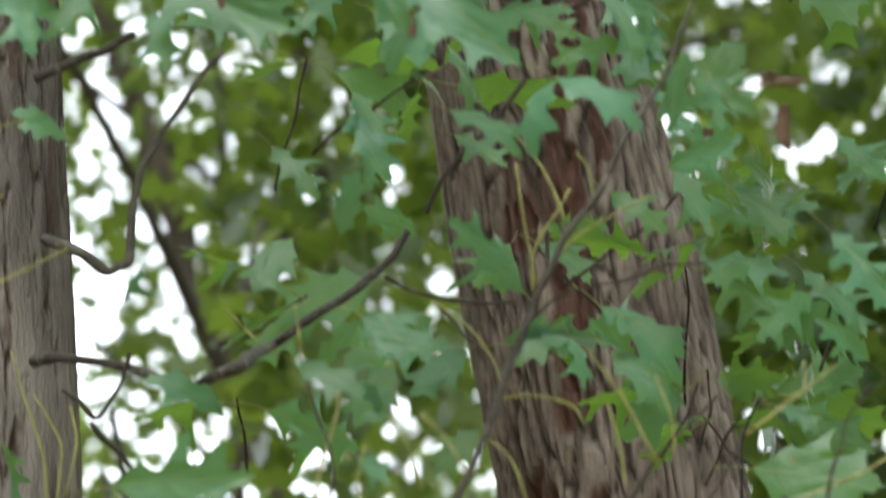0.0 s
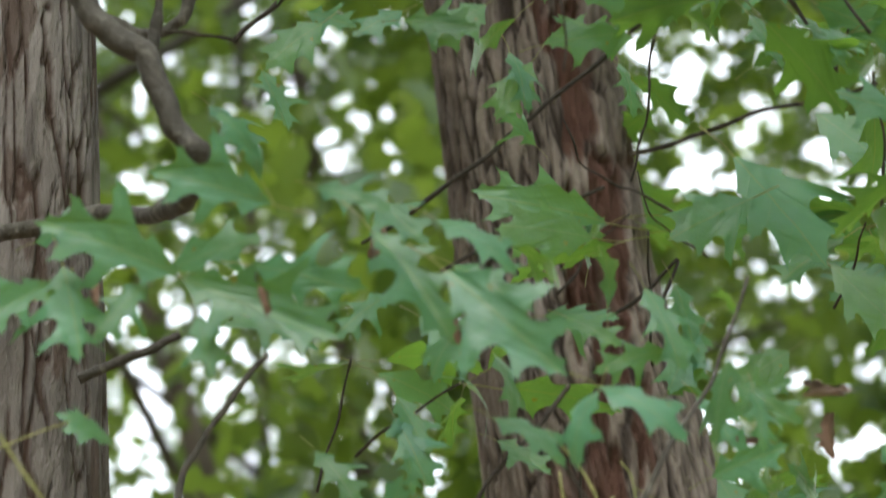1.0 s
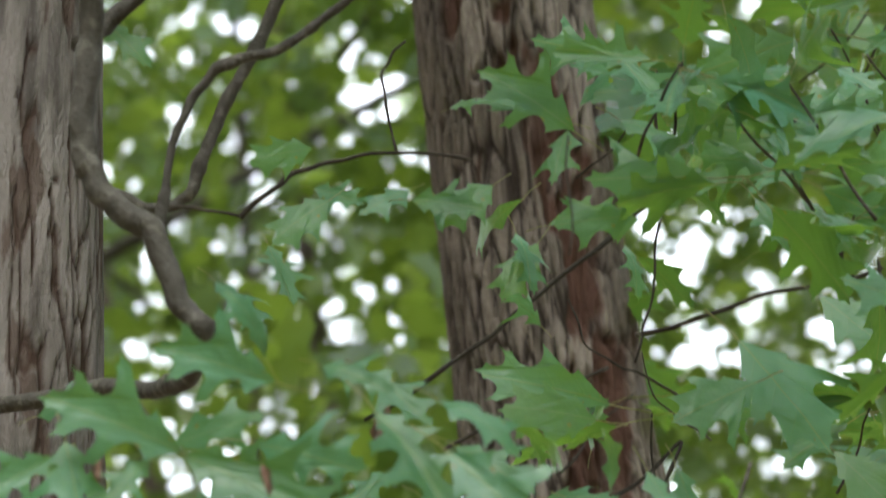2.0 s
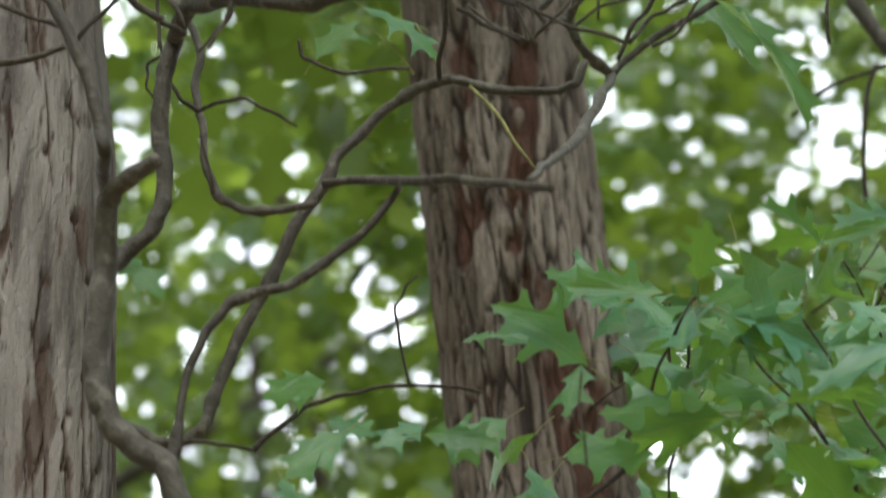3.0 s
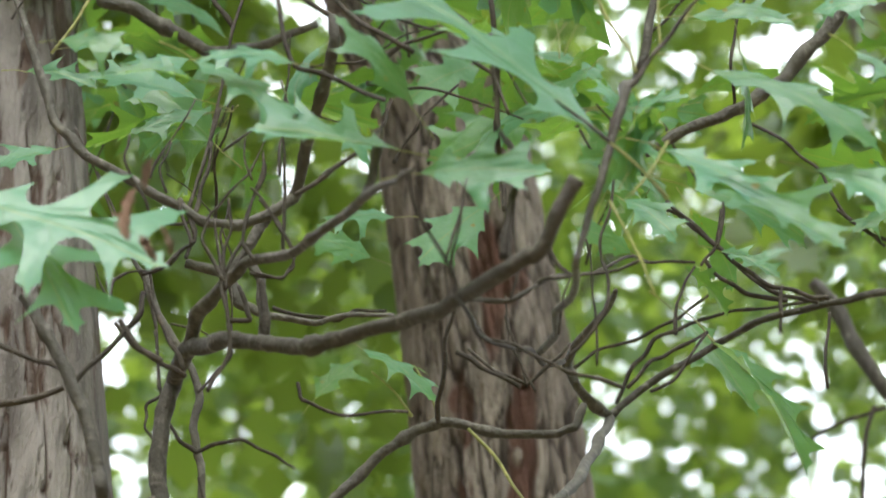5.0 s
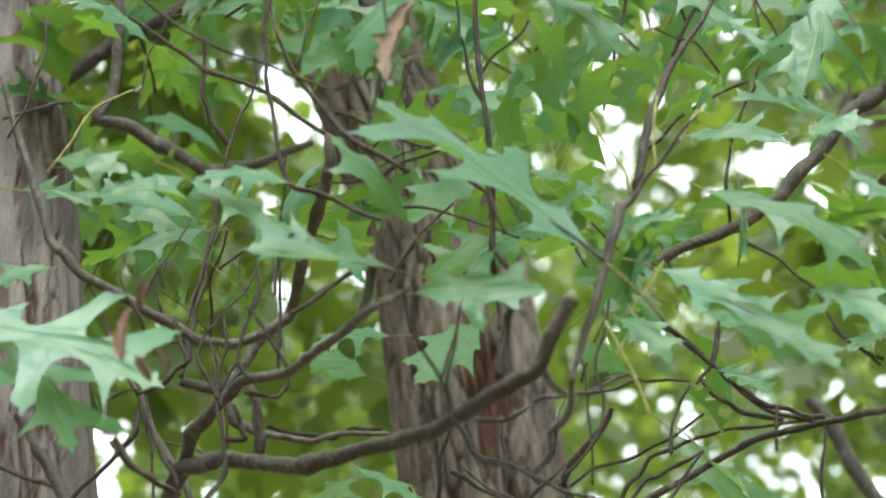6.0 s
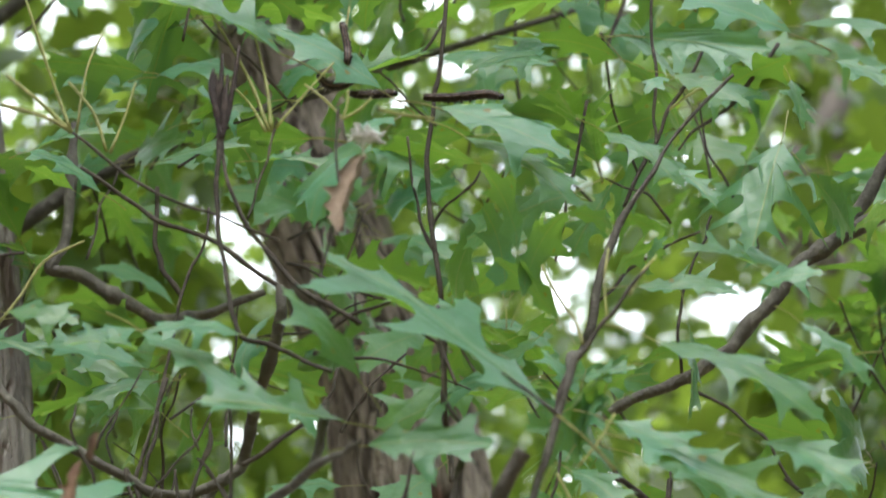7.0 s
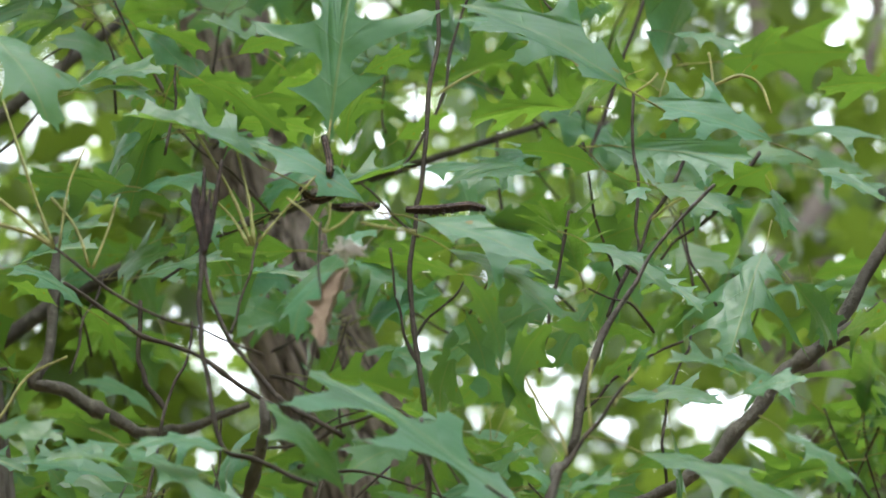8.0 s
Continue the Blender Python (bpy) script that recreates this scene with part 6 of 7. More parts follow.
for _ in range(330):
    hu, hv = pin_rng.uniform(-0.13, 0.13), pin_rng.uniform(0.12, 0.82)
    if hv > 0.64 and pin_rng.random() < 0.5:
        continue
    for _ in range(pin_rng.choice((1, 1, 2, 4))):
        PINHOLES.append((hu + pin_rng.gauss(0, 0.008), hv + pin_rng.gauss(0, 0.008), pin_rng.uniform(0.0022, 0.0038)))


def open_sky(u, v, margin):
    return any(((u - a) / (ra + margin)) ** 2 + ((v - b) / (rb + margin)) ** 2 < 1 for a, b, ra, rb in OPENINGS + SMALL_GAPS)


# ---- leafy sprays filling the crowns between the limbs ----
def spray(parent, at, count, size, rng, lean):
    """A short twig with a fan of leaves at its end."""
    at = Vector(at)
    way = Vector((rng.uniform(-0.7, 0.7), rng.uniform(-0.6, 0.3), rng.uniform(0.2, 1))).normalized()
    root = at - way * rng.uniform(0.07, 0.14)
    mid = (at + root) / 2 + Vector((rng.uniform(-1, 1), rng.uniform(-1, 1), rng.uniform(-1, 1))) * 0.008
    rows = []
    for _ in range(count):
        a = rng.uniform(0, 2 * math.pi)
        d = Vector((math.cos(a), 0.8 * math.sin(a), rng.uniform(-0.75, 0.35))).normalized()
        s = size * rng.uniform(0.75, 1.25)
        base = at + d * s * 0.3
        if any(open_sky(q.x / q.y, (q.z - 1.6) / q.y, 0.002) for q in (base + d * s * 0.35, base + d * s * 0.75)):
            continue
        top = rng.random() < lean
        rows.append((base, base + d * s, rng.uniform(15, 70) if top else rng.uniform(115, 160)))
    if len(rows) > 1 and not open_sky(root.x / root.y, (root.z - 1.6) / root.y, 0.003):
        parent = limb(parent, "twig", [(*root, 0.0015), (*mid, 0.0012), (*at, 0.001)])
    for row in rows:
        leaf(parent, *row)


def fill(parent, count, u, v, depth, size, seed, lean=0.55, leaves=(3, 4)):
    """Sprays spread over a stretch of the crown, given by slopes seen from the standing point."""
    rng = random.Random(seed)
    for _ in range(count):
        y = rng.uniform(*depth)
        a, b = rng.uniform(*u), rng.uniform(*v)
        if open_sky(a, b, 0.010):
            continue
        spray(parent, (a * y, y, 1.6 + b * y), rng.choice(leaves), size, rng, lean)


slender = thing("slender_oak_tree", "slender oak tree with leafy side shoots", "tree", (-0.8, 3.5, 0))
limb(slender, "trunk", [(-0.8, 3.5, -0.1, 0.035), (-0.82, 3.5, 1.4, 0.03), (-0.8, 3.52, 2.8, 0.026), (-0.78, 3.5, 4.2, 0.018), (-0.74, 3.5, 5.2, 0.006)])
limb(slender, "limb", [(-0.79, 3.5, 3.3, 0.014), (-0.5, 3.45, 3.75, 0.009), (-0.2, 3.4, 3.9, 0.006), (0.15, 3.4, 4.05, 0.003)])
limb(slender, "limb", [(-0.78, 3.5, 3.8, 0.012), (-0.5, 3.42, 4.05, 0.008), (-0.25, 3.4, 4.3, 0.004)])
fill(young, 38, (-0.13, 0.13), (0.58, 0.78), (2.85, 3.45), 0.10, 3)
fill(young, 26, (0.01, 0.14), (0.50, 0.70), (2.9, 3.6), 0.10, 4)
fill(old, 22, (-0.14, 0.0), (0.56, 0.77), (2.85, 3.45), 0.10, 5)
fill(slender, 36, (-0.14, 0.02), (0.55, 0.78), (3.1, 3.7), 0.10, 8)
fill(slender, 26, (-0.06, 0.13), (0.60, 0.78), (3.3, 4.2), 0.10, 9, 0.45)
fill(sapling, 24, (0.03, 0.14), (0.30, 0.44), (3.1, 3.9), 0.10, 6)
fill(sapling, 16, (0.045, 0.14), (0.31, 0.405), (2.7, 3.2), 0.085, 16, 0.7)
fill(sapling, 10, (-0.11, 0.03), (0.14, 0.30), (3.0, 3.6), 0.085, 7)
fill(sapling, 13, (0.06, 0.14), (0.14, 0.30), (3.0, 3.6), 0.085, 17)


def tangle(parent, count, u, v, depth, seed):
    """Crooked bare twigs crossing between the limbs."""
    rng = random.Random(seed)
    for _ in range(count):
        y = rng.uniform(*depth)
        p = Vector((rng.uniform(*u) * y, y, 1.6 + rng.uniform(*v) * y))
        d = Vector((rng.uniform(-1, 1), rng.uniform(-0.4, 0.4), rng.uniform(-0.2, 1))).normalized()
        row, r = [], rng.uniform(0.0010, 0.0019)
        for k in range(rng.randint(4, 6)):
            row.append((*p, r * (1 - 0.12 * k)))
            p = p + d * rng.uniform(0.02, 0.045)
            d = (d + Vector((rng.uniform(-0.7, 0.7), rng.uniform(-0.3, 0.3), rng.uniform(-0.5, 0.6)))).normalized()
        limb(parent, "twig", row)


tangle(old, 7, (-0.12, -0.045), (0.46, 0.56), (2.6, 3.0), 21)
tangle(old, 5, (-0.12, -0.02), (0.55, 0.61), (2.6, 3.0), 23)
tangle(sapling, 4, (-0.02, 0.10), (0.15, 0.30), (2.9, 3.4), 24)


# ---- woods behind ----
def crown(parent, seed, centre, radii, leaves, size, clumps, name="crown"):
    """Thousands of small bent leaves gathered in clumps, with gaps to the sky between them."""
    rng = np.random.default_rng(seed)
    c = rng.normal(size=(clumps, 3))
    c /= np.linalg.norm(c, axis=1, keepdims=True)
    c = c * rng.random((clumps, 1)) ** 0.4 * np.array(radii) + np.array(centre)
    spread = min(radii) * 0.55 / clumps ** 0.33
    p = c[rng.integers(0, clumps, leaves)] + rng.normal(size=(leaves, 3)) * spread
    p = p[p[:, 2] > 1.2]
    u, v = p[:, 0] / p[:, 1], (p[:, 2] - 1.6) / p[:, 1]
    keep = np.ones(len(p), bool)
    for a, b, ra, rb in OPENINGS + SMALL_GAPS + FAR_GAPS:
        keep &= ((u - a) / ra) ** 2 + ((v - b) / rb) ** 2 > 0.82 + 0.5 * np.sin(40 * p[:, 0] + 31 * p[:, 2])
    for a, b, r in PINHOLES:
        keep &= (u - a) ** 2 + (v - b) ** 2 > r * r
    p = p[keep | (rng.random(len(p)) < 0.12)]
    k = len(p)
    ax = rng.normal(size=(k, 3)) * (1, 1, 0.5) + (0, 0, -0.45)
    ax /= np.linalg.norm(ax, axis=1, keepdims=True)
    nm = rng.normal(size=(k, 3)) * 0.7 + (0, 0, 0.6)
    nm -= ax * (nm * ax).sum(1, keepdims=True)
    nm /= np.linalg.norm(nm, axis=1, keepdims=True)
    sd = np.cross(ax, nm)
    L = size * rng.uniform(0.65, 1.25, (k, 1))
    shape = ((0, 0, 0), (0.30, 0.25, 0.05), (0.14, 0.42, 0.02), (0.40, 0.68, 0.06), (0.13, 0.78, 0), (0, 1, -0.12), (-0.13, 0.78, 0), (-0.40, 0.68, 0.06), (-0.14, 0.42, 0.02), (-0.30, 0.25, 0.05))
    verts = np.stack([p + (sd * x + ax * y + nm * z) * L for x, y, z in shape], 1).reshape(-1, 3)
    tri = np.array(((0, 1, 2), (0, 2, 8), (0, 8, 9), (2, 3, 4), (2, 4, 6), (2, 6, 8), (8, 6, 7), (4, 5, 6)))
    faces = (np.arange(k)[:, None, None] * 10 + tri[None]).reshape(-1, 3)
    me = bpy.data.meshes.new(name)
    me.vertices.add(len(verts))
    me.vertices.foreach_set("co", verts.ravel())
    me.loops.add(faces.size)
    me.loops.foreach_set("vertex_index", faces.ravel().astype(np.int32))
    me.polygons.add(len(faces))
    me.polygons.foreach_set("loop_start", np.arange(0, faces.size, 3, dtype=np.int32))
    me.update(calc_edges=True)
    me.materials.append(FAR_LEAF)
    ob = new(name, me)
    ob.parent = parent
    ob.matrix_parent_inverse = Matrix.Translation(-parent.location)
    tagged(ob, kind="stuff")
    return ob


def far_tree(seed, x, y, lean, radius, height, centre, radii, leaves, size=0.098, clumps=480, label="slim woodland tree with yellow-green leaves, blurred behind"):
    t = thing("forest_tree", label, "tree", (x, y, 0), "woodland trees")
    pts = [(x + lean * z + 0.03 * math.sin(z * 0.9 + seed), y, z, radius * (1 - 0.8 * z / height)) for z in np.linspace(-0.1, height, 9)]
    v, f = tube(pts, 4, 12, 0.1, seed)
    mesh_object("trunk", v, f, [BARK_WOODLAND], t)
    rng = random.Random(seed)
    for k in range(6):
        z = height * rng.uniform(0.3, 0.85)
        a = rng.uniform(0, 6.28)
        r = rng.uniform(1.2, 2.4)
        s = Vector((x + lean * z + 0.03 * math.sin(z * 0.9 + seed), y, z))
        e = s + Vector((math.cos(a) * r, math.sin(a) * r, r * 0.6))
        m = (s + e) / 2 + Vector((0, 0, 0.15))
        v, f = tube([(*s, radius * 0.4), (*m, radius * 0.25), (*e, radius * 0.08)], 4, 7, 0.1, k)
        mesh_object("limb", v, f, [LIMB], t)
    crown(t, seed, centre, radii, leaves, size, clumps)
    return t


far_tree(21, 0.675, 9.0, -0.366, 0.055, 7.5, (-1.3, 9.6, 6.6), (2.6, 2.4, 4.2), 14500)
far_tree(22, 1.75, 9.0, -0.092, 0.14, 12, (1.4, 9.4, 6.2), (2.4, 2.2, 4.4), 18000)
far_tree(23, -0.38, 10.5, -0.07, 0.035, 9, (0.1, 11.5, 6.8), (3.0, 2.5, 4.6), 16500)
far_tree(24, 0.24, 10.0, -0.15, 0.045, 10, (-2.2, 13.0, 7.5), (3.0, 2.5, 5.0), 15500)
far_tree(25, 2.9, 13.0, 0.02, 0.14, 13, (2.4, 13.5, 7.5), (3.0, 2.5, 5.2), 16000)
far_tree(26, -2.6, 16.5, 0.0, 0.14, 14, (0.4, 16.5, 8.5), (3.4, 2.6, 6.0), 14000, 0.12)
# unseen trees added beside and behind the camera to hold back sky light
for k, (x, y) in enumerate(((-4.6, 2.6), (4.6, 3.0), (-8, -1), (8, -0.5), (0, -9), (-7.5, -7), (7.5, -7), (-8.5, 6), (8.5, 6.5))):
    far_tree(40 + k, x + 0.9, y - 2.0, 0.0, 0.12, 10, (x, y, 8.2 if k < 2 else 6.0), (3.1, 3.1, 2.2) if k < 2 else (4.2, 4.2, 4.6), 6400 if k < 2 else 13000, 0.3, 300 if k < 2 else 700, "unseen woodland tree added so its crown blocks sky light")

leaning = thing("leaning_tree", "dark brown leaning tree trunk, blurred behind the leaves", "tree", (1.9, 6.12, 0))
v, f = tube([(1.9, 6.12, -0.1, 0.09), (1.75, 6.12, 2.0, 0.085), (1.35, 6.12, 4.2, 0.075), (0.863, 6.12, 5.105, 0.072), (0.731, 6.12, 5.296, 0.066), (0.644, 6.12, 5.468, 0.048),
             (0.65, 6.25, 5.70, 0.034), (0.78, 6.5, 6.05, 0.026), (0.95, 6.8, 6.7, 0.018), (1.05, 7.0, 7.5, 0.010)], 6, 14, 0.15, 3.0)
mesh_object("trunk", v, f, [BARK_WOODLAND], leaning)
crown(leaning, 55, (1.0, 6.9, 7.6), (0.8, 0.6, 0.6), 700, 0.11, 60)


def understory(x, y, seed, centre, radii, leaves):
    bush = thing("understory_bush", "leafy green understory bush in the shade", "bush", (x, y, 0), "understory bushes")
    for k in range(5):
        a = k * 1.3
        limb(bush, "stem", [(x, y, -0.05, 0.02), (x + 0.3 * math.cos(a), y + 0.3 * math.sin(a), 1.4, 0.014), (x + 0.6 * math.cos(a), y + 0.6 * math.sin(a), 2.6, 0.006)])
    crown(bush, seed, centre, radii, leaves, 0.11, 90)


understory(1.0, 6.6, 35, (1.0, 6.6, 2.6), (0.85, 0.7, 0.85), 2600)
understory(-0.1, 6.4, 34, (-0.17, 6.3, 2.95), (0.24, 0.5, 0.85), 430)
crown(slender, 36, (-0.42, 5.0, 4.35), (0.55, 0.5, 0.5), 380, 0.12, 40)
crown(young, 37, (0.6, 5.0, 4.3), (0.3, 0.4, 0.3), 180, 0.12, 20)
crown(slender, 38, (-0.5, 5.2, 4.95), (0.5, 0.5, 0.5), 380, 0.12, 40)
crown(young, 39, (0.56, 5.2, 5.3), (0.34, 0.4, 0.45), 170, 0.12, 25)
crown(furrowed, 31, (-0.6, 4.4, 6.9), (2.2, 1.8, 1.4), 6000, 0.11, 200)
crown(old, 32, (-1.2, 3.0, 6.0), (1.6, 1.3, 1.2), 3000, 0.11, 150)
crown(slender, 62, (-0.38, 7.0, 3.8), (0.55, 0.4, 0.32), 90, 0.12, 30)


# ---- dead leaves, silk and buds ----
def dead_leaf(base, tip, roll, kind, label):
    """A shrivelled blade rolled in at its edges, ragged along one side."""
    rng = random.Random(kind * 7 + 3)
    rows, cols = 14, 8
    ragged = [rng.uniform(0.6, 1.2) for _ in range(rows + 1)]
    verts, faces = [], []
    for i in range(rows + 1):
        s = i / rows
        half = (0.25 if kind == 0 else 0.20) * math.sin(math.pi * min(1, 0.08 + s * 0.9)) ** 0.7 * ragged[i]
        for j in range(cols + 1):
            t = (j / cols - 0.5) * 2
            a = t * (1.55 if kind == 0 else 2.7)
            w = half * (1 + (0.25 * noise.noise((s * 9, t * 2, kind)) if abs(t) > 0.8 else 0))
            crumple = 0.045 * noise.noise((s * 7, t * 3, kind * 4.0))
            bow = 0.06 * math.sin(3.0 * s + kind)
            verts.append((math.sin(a) * w * 0.62 + crumple + bow, s, (1 - math.cos(a)) * w * 0.6 + crumple))
    for i in range(rows):
        for j in range(cols):
            q = i * (cols + 1) + j
            faces.append((q, q + 1, q + cols + 2, q + cols + 1))
    ob = mesh_object("dead_leaf", verts, faces, [DEAD if "tan" in label else BROWN])
    ob.matrix_basis = leaf_pose(base, tip, roll)
    return tagged(ob, label, "dead leaf")


dead_leaf((-0.080, 2.357, 3.146), (-0.095, 2.351, 3.076), 45, 0, "pale tan dead leaf hanging folded below a green leaf")
dead_leaf((-0.253, 2.33, 2.893), (-0.258, 2.326, 2.868), 20, 1, "small curled brown dead leaf caught on a twig")
dead_leaf((-0.264, 2.33, 2.87), (-0.265, 2.322, 2.826), 40, 0, "curled pinkish-brown dead leaf hanging from a twig")
dead_leaf((-0.237, 2.33, 2.82), (-0.243, 2.322, 2.838), 50, 1, "small curled brown dead leaf standing on a twig")
dead_leaf((-0.256, 2.33, 2.833), (-0.246, 2.322, 2.809), 30, 1, "small curled brown dead leaf caught among twigs")
dead_leaf((0.2746, 2.9240, 2.3327), (0.2746, 2.9104, 2.2928), 30, 0, "dry orange-brown leaf dangling from a stalk")
dead_leaf((0.2542, 2.9240, 2.3590), (0.2837, 2.9104, 2.3416), 40, 1, "dry tan leaf shrivelled at a stalk's end")
dead_leaf((0.1954, 2.9240, 2.3114), (0.2231, 2.9104, 2.3034), 60, 1, "reddish dry leaf among green ones")
dead_leaf((-0.0728, 2.8560, 2.4658), (-0.0873, 2.8424, 2.4273), 30, 1, "red-brown dry leaf among green ones")
dead_leaf((-0.0225, 2.7200, 2.3532), (-0.0173, 2.7064, 2.3281), 30, 0, "red-brown dry leaf hanging among green ones")
dead_leaf((-0.1506, 2.5160, 2.3158), (-0.1462, 2.5024, 2.2922), 50, 1, "small red-brown dry leaf below green ones")
dead_leaf((-0.2596, 2.5160, 2.3170), (-0.2598, 2.5024, 2.2973), 50, 1, "small pinkish dry leaf below green ones")
dead_leaf((0.2274, 2.6520, 2.2781), (0.2635, 2.6520, 2.2804), 70, 1, "dry tan leaf shrivelled at a twig's end")

for px in (((-0.1967, 2.4480, 3.2972, 0.0009), (-0.1961, 2.4480, 3.2695, 0.0023), (-0.1967, 2.4480, 3.2484, 0.0028), (-0.1925, 2.4480, 3.2197, 0.0014)),
           ((-0.2017, 2.4344, 3.2733, 0.0009), (-0.2016, 2.4344, 3.2548, 0.0027), (-0.1968, 2.4344, 3.2313, 0.0023), (-0.1921, 2.4344, 3.2081, 0.0014)),
           ((-0.1850, 2.4616, 3.3140, 0.0014), (-0.1870, 2.4616, 3.2844, 0.0019), (-0.1898, 2.4616, 3.2551, 0.0023), (-0.1928, 2.4616, 3.2287, 0.0014)),
           ((-0.2015, 2.4548, 3.2820, 0.0009), (-0.1987, 2.4548, 3.2635, 0.0023), (-0.1955, 2.4548, 3.2372, 0.0023), (-0.1930, 2.4548, 3.2216, 0.0014)),
           ((-0.1907, 2.4412, 3.2729, 0.0009), (-0.1915, 2.4412, 3.2544, 0.0023), (-0.1912, 2.4412, 3.2334, 0.0028), (-0.1918, 2.4412, 3.2126, 0.0014))):
    limb(old, "dead_bud", list(px), "dark shrivelled bud")


def silk(at, size, seed):
    rng = random.Random(seed)
    verts, faces = [], []
    for _ in range(110):
        a = Vector(at) + Vector((rng.gauss(0, 1), rng.gauss(0, 0.5), rng.gauss(0, 0.7))) * size * 0.5
        d = Vector((rng.gauss(0, 1), rng.gauss(0, 1), rng.gauss(0, 0.6))).normalized() * size * rng.uniform(0.4, 1)
        v, f = tube([(*a, 0.0004), (*(a + d * 0.5 + Vector((0, 0, 0.001))), 0.0006), (*(a + d), 0.0003)], 2, 4, 0.0)
        k = len(verts)
        verts += v
        faces += [tuple(q + k for q in g) for g in f]
    ob = mesh_object("silk_tuft", verts, faces, [HAIR])
    return tagged(ob, "small white tuft of silk spun on a leaf", "silk tuft")


silk((-0.078, 2.335, 3.149), 0.0085, 5)


# ---- caterpillars ----
def caterpillar(points, belly, label, seed):
    """A striped caterpillar along its spine; rows of x, y, z, radius from head to tail."""
    rng = random.Random(seed)
    body = thing("caterpillar", label, "caterpillar", points[len(points) // 2][:3], "feeding caterpillars")
    S = spline(points, 14)
    n = len(S)
    for i in range(n):
        S[i, 3] *= 0.88 + 0.14 * abs(math.sin(math.pi * 12.5 * i / n))
    v, f = tube([tuple(row) for row in S], 1, 14, 0.05, seed)
    mesh_object("body", v, f, [CAT_SKIN], body)
    belly = Vector(belly).normalized()
    spine = spline(points, 8)
    # pale stripes along the flanks and back
    for turn in (-95, -45, 45, 95):
        row = []
        for i in range(len(spine)):
            a, b = spine[max(i - 1, 0)], spine[min(i + 1, len(spine) - 1)]
            d = Vector(b[:3] - a[:3]).normalized()
            out = Matrix.Rotation(radians(turn), 3, d) @ -(belly - d * belly.dot(d)).normalized()
            row.append((*(Vector(spine[i, :3]) + out * spine[i, 3] * 0.93), 0.00025 if 2 < i < len(spine) - 3 else 0.0001))
        v, f = tube(row, 1, 5, 0.0)
        mesh_object("stripe", v, f, [CAT_STRIPE], body, "thin tan stripe")
    # head
    bm = bmesh.new()
    bmesh.ops.create_icosphere(bm, subdivisions=2, radius=1)
    r = points[0][3]
    ahead = (Vector(points[0][:3]) - Vector(points[1][:3])).normalized()
    for q in bm.verts:
        cleft = 1 - 0.12 * math.exp(-(q.co.x * 6) ** 2)
        q.co = Vector(points[0][:3]) + ahead * r * 0.4 + q.co * r * 1.02 * cleft
    me = bpy.data.meshes.new("head")
    bm.to_mesh(me)
    bm.free()
    me.materials.append(CAT_HEAD)
    me.shade_smooth()
    head = new("head", me)
    head.parent, head.matrix_parent_inverse = body, Matrix.Translation(-body.location)
    tagged(head, "glossy black head")
    # legs: three short pairs in front, four stout pairs behind
    for k, s in enumerate((0.08, 0.13, 0.18, 0.42, 0.5, 0.58, 0.66)):
        i = int(s * (len(spine) - 1))
        a, b = spine[max(i - 1, 0)], spine[min(i + 1, len(spine) - 1)]
        d = Vector(b[:3] - a[:3]).normalized()
        down = (belly - d * belly.dot(d)).normalized()
        side = d.cross(down)
        for w in (-1, 1):
            c = Vector(spine[i, :3]) + side * w * spine[i, 3] * 0.5
            thick = 0.0006 if k < 3 else 0.0011
            e = c + down * spine[i, 3] * 1.12 + side * w * 0.0006
            v, f = tube([(*(c + down * spine[i, 3] * 0.6), thick * 1.3), (*((c + e) / 2 + down * spine[i, 3] * 0.3), thick), (*e, thick * 0.9)], 2, 6, 0.0)
            mesh_object("leg", v, f, [CAT_SKIN], body)
    # sparse pale hairs
    verts, faces = [], []
    for _ in range(80):
        i = rng.randrange(1, len(spine) - 1)
        o = Vector((rng.gauss(0, 1), rng.gauss(0, 1), rng.gauss(0, 1))).normalized()
        c = Vector(spine[i, :3])
        e = c + o * (spine[i, 3] + rng.uniform(0.002, 0.006))
        t = o.orthogonal().normalized() * 0.00012
        k = len(verts)
        verts += [c + o * spine[i, 3] * 0.8 + t, c + o * spine[i, 3] * 0.8 - t, e, c + o * spine[i, 3] * 0.8 + o.cross(t)]
        faces += [(k, k + 1, k + 2), (k + 1, k + 3, k + 2), (k + 3, k, k + 2)]
    mesh_object("hair", verts, faces, [HAIR], body, "sparse white hairs", False)
    return body


caterpillar([(-0.1097, 2.5704, 3.4136, 0.0031), (-0.1075, 2.5704, 3.4045, 0.0029), (-0.1050, 2.5704, 3.3910, 0.0031), (-0.1044, 2.5704, 3.3763, 0.0031), (-0.1079, 2.6248, 3.3974, 0.0024)], (1, 0.3, 0), "brown striped caterpillar rearing up with its dark head raised", 1)
caterpillar([(0.0207, 2.6248, 3.3848, 0.0032), (0.0112, 2.6248, 3.3868, 0.0039), (-0.0038, 2.6248, 3.3845, 0.0042), (-0.0178, 2.6248, 3.3823, 0.0042), (-0.0310, 2.6248, 3.3819, 0.0039), (-0.0423, 2.6248, 3.3820, 0.0029)], (0, 0.2, -1), "reddish-brown striped caterpillar stretched level along a leaf", 2)
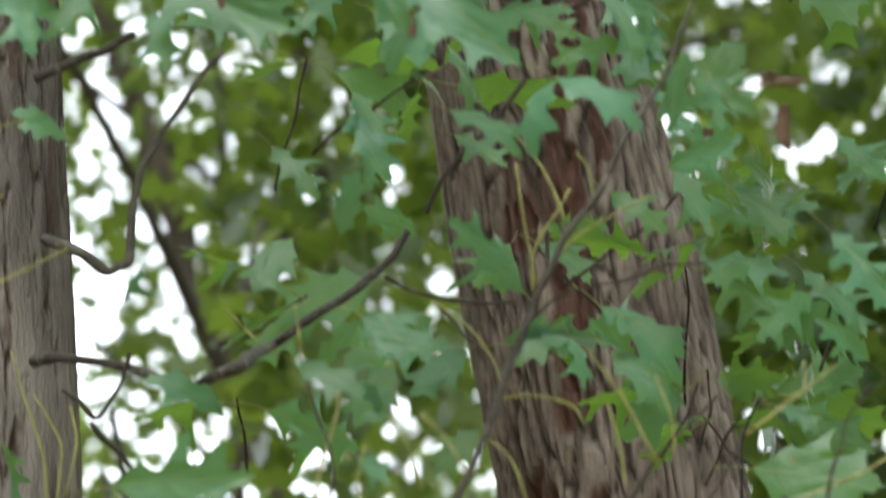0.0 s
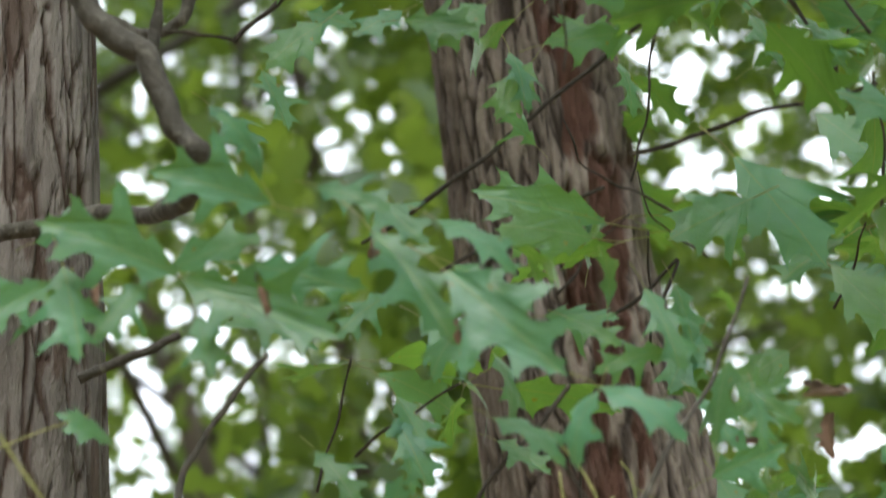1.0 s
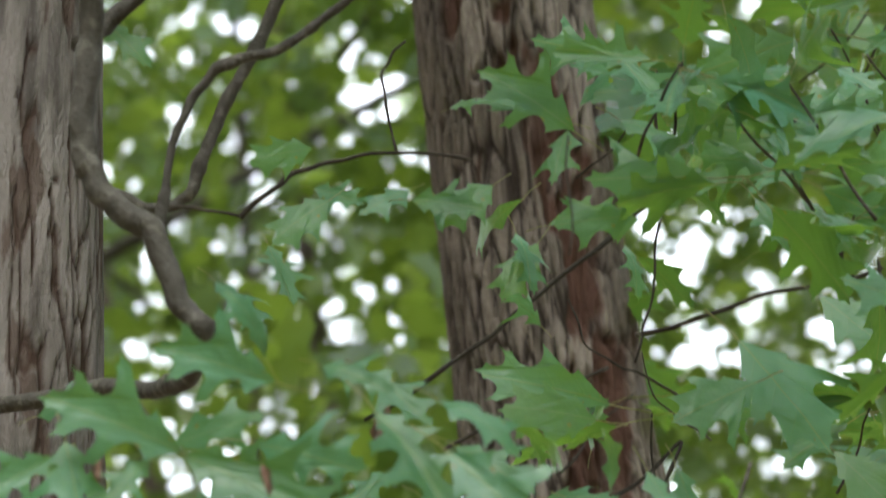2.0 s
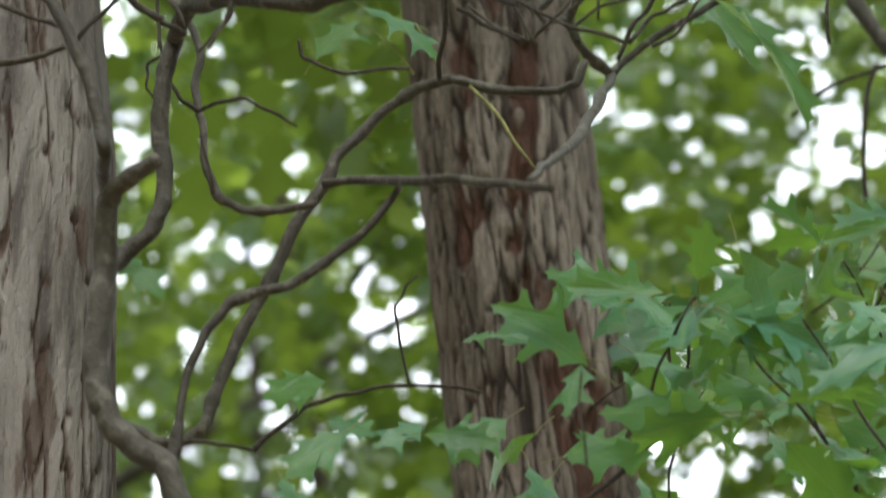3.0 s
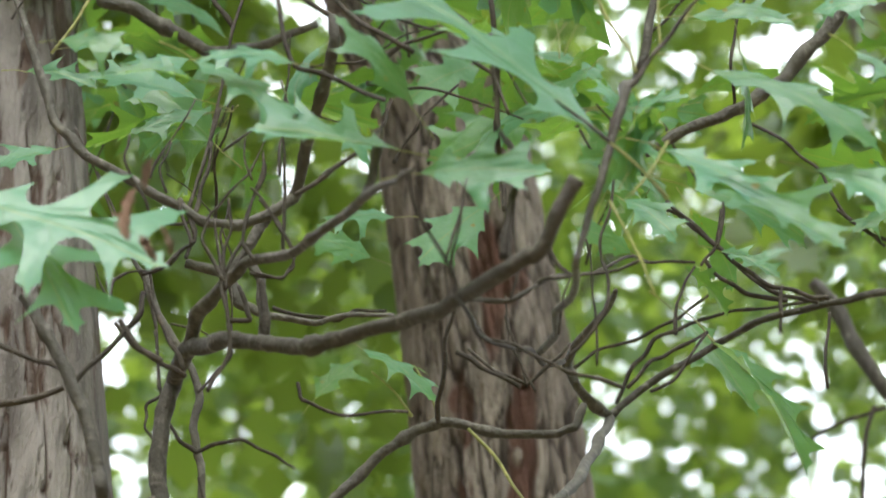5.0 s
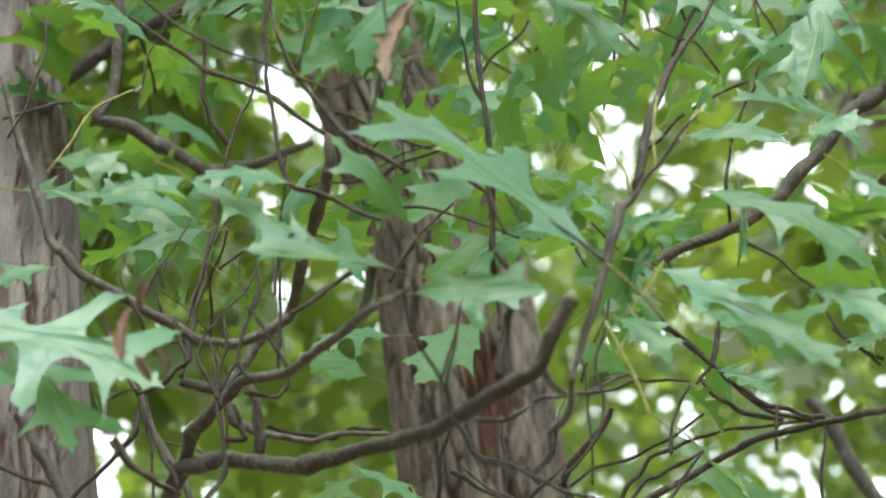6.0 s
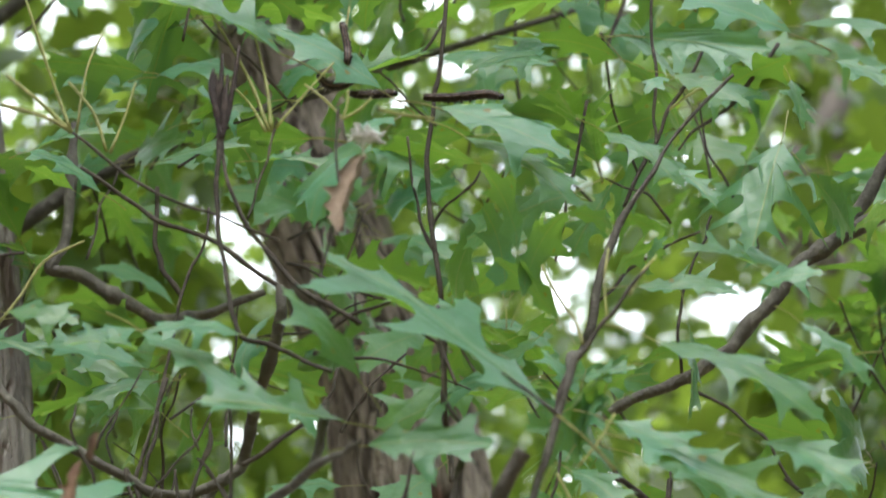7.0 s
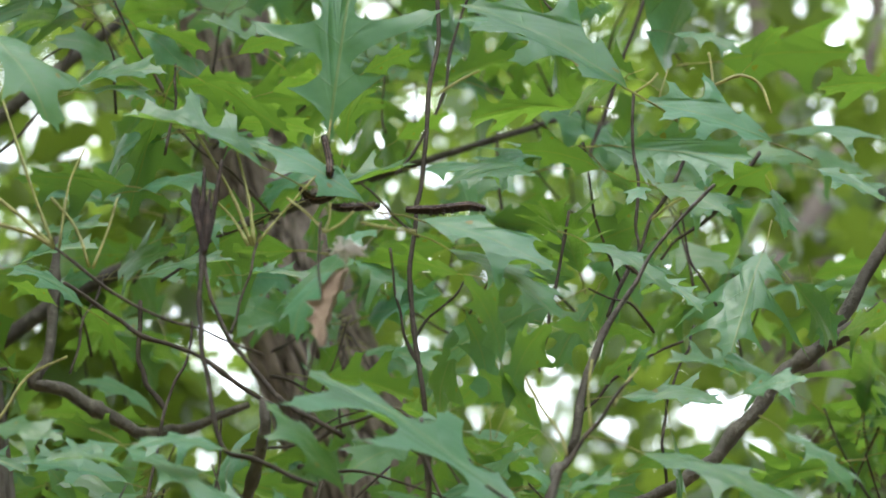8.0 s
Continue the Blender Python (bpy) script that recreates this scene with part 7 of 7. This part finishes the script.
caterpillar([(-0.0666, 2.5976, 3.3666, 0.0029), (-0.0745, 2.5976, 3.3657, 0.0034), (-0.0851, 2.5976, 3.3648, 0.0036), (-0.0958, 2.5976, 3.3644, 0.0034), (-0.1036, 2.6044, 3.3705, 0.0024)], (0, 0.3, 1), "nearly black hairy caterpillar clinging below a chewed leaf", 3)
caterpillar([(-0.1266, 2.5840, 3.3714, 0.0029), (-0.1217, 2.5840, 3.3649, 0.0036), (-0.1128, 2.5840, 3.3629, 0.0039), (-0.1032, 2.5840, 3.3666, 0.0034), (-0.0984, 2.5976, 3.3818, 0.0024)], (0, 0.3, 1), "black curled caterpillar hanging below a leaf", 4)
caterpillar([(0.1344, 2.7200, 3.4051, 0.0023), (0.1426, 2.7200, 3.3984, 0.0025), (0.1547, 2.7200, 3.3872, 0.0025), (0.1681, 2.7200, 3.3750, 0.0020)], (-0.5, 0.5, -0.6), "dark slender caterpillar lying along a leaf's edge", 5)


def sway(ob, rows):
    """Rock a leaf about the foot of its blade; rows of seconds and degrees, plus tips it down."""
    rest = ob.matrix_basis.copy()
    foot, turn = rest.translation, rest.to_quaternion().to_matrix()
    axis = (turn @ Vector((0, 1, 0))).cross(Vector((0, 0, -1))).normalized()
    walk(ob, [(t, Matrix.Translation(foot) @ (Matrix.Rotation(radians(a), 3, axis) @ turn).to_4x4()) for t, a in rows])


def motions():
    """Leaves stirred by a light breeze near the top."""
    sway(long_leaf, [(0, 0), (5.8, -0.5), (6.5, 0), (7, 0), (7.5, 2.0), (8, 0.8)])
    sway(broad_leaf, [(0, 0), (5.8, 0), (6.5, -0.6), (7, 0), (7.5, -1.2), (8, -0.4)])
    sway(tip_leaf, [(0, 0), (5.8, 1), (6.5, 0), (7, 0), (7.5, -6), (8, -3)])
    sway(hanging_leaf, [(0, 0), (5.8, 0), (6.5, -1.5), (7, 0), (7.5, 3.2), (8, -3)])
    sway(shaded_leaf, [(0, 0), (5.8, 0), (6.5, 0), (7, 0), (7.5, 2.4), (8, -3)])
    sway(dark_leaf, [(0, 0), (5.8, 0), (6.5, 0.5), (7, 0), (7.5, 0), (8, -2.5)])


motions()
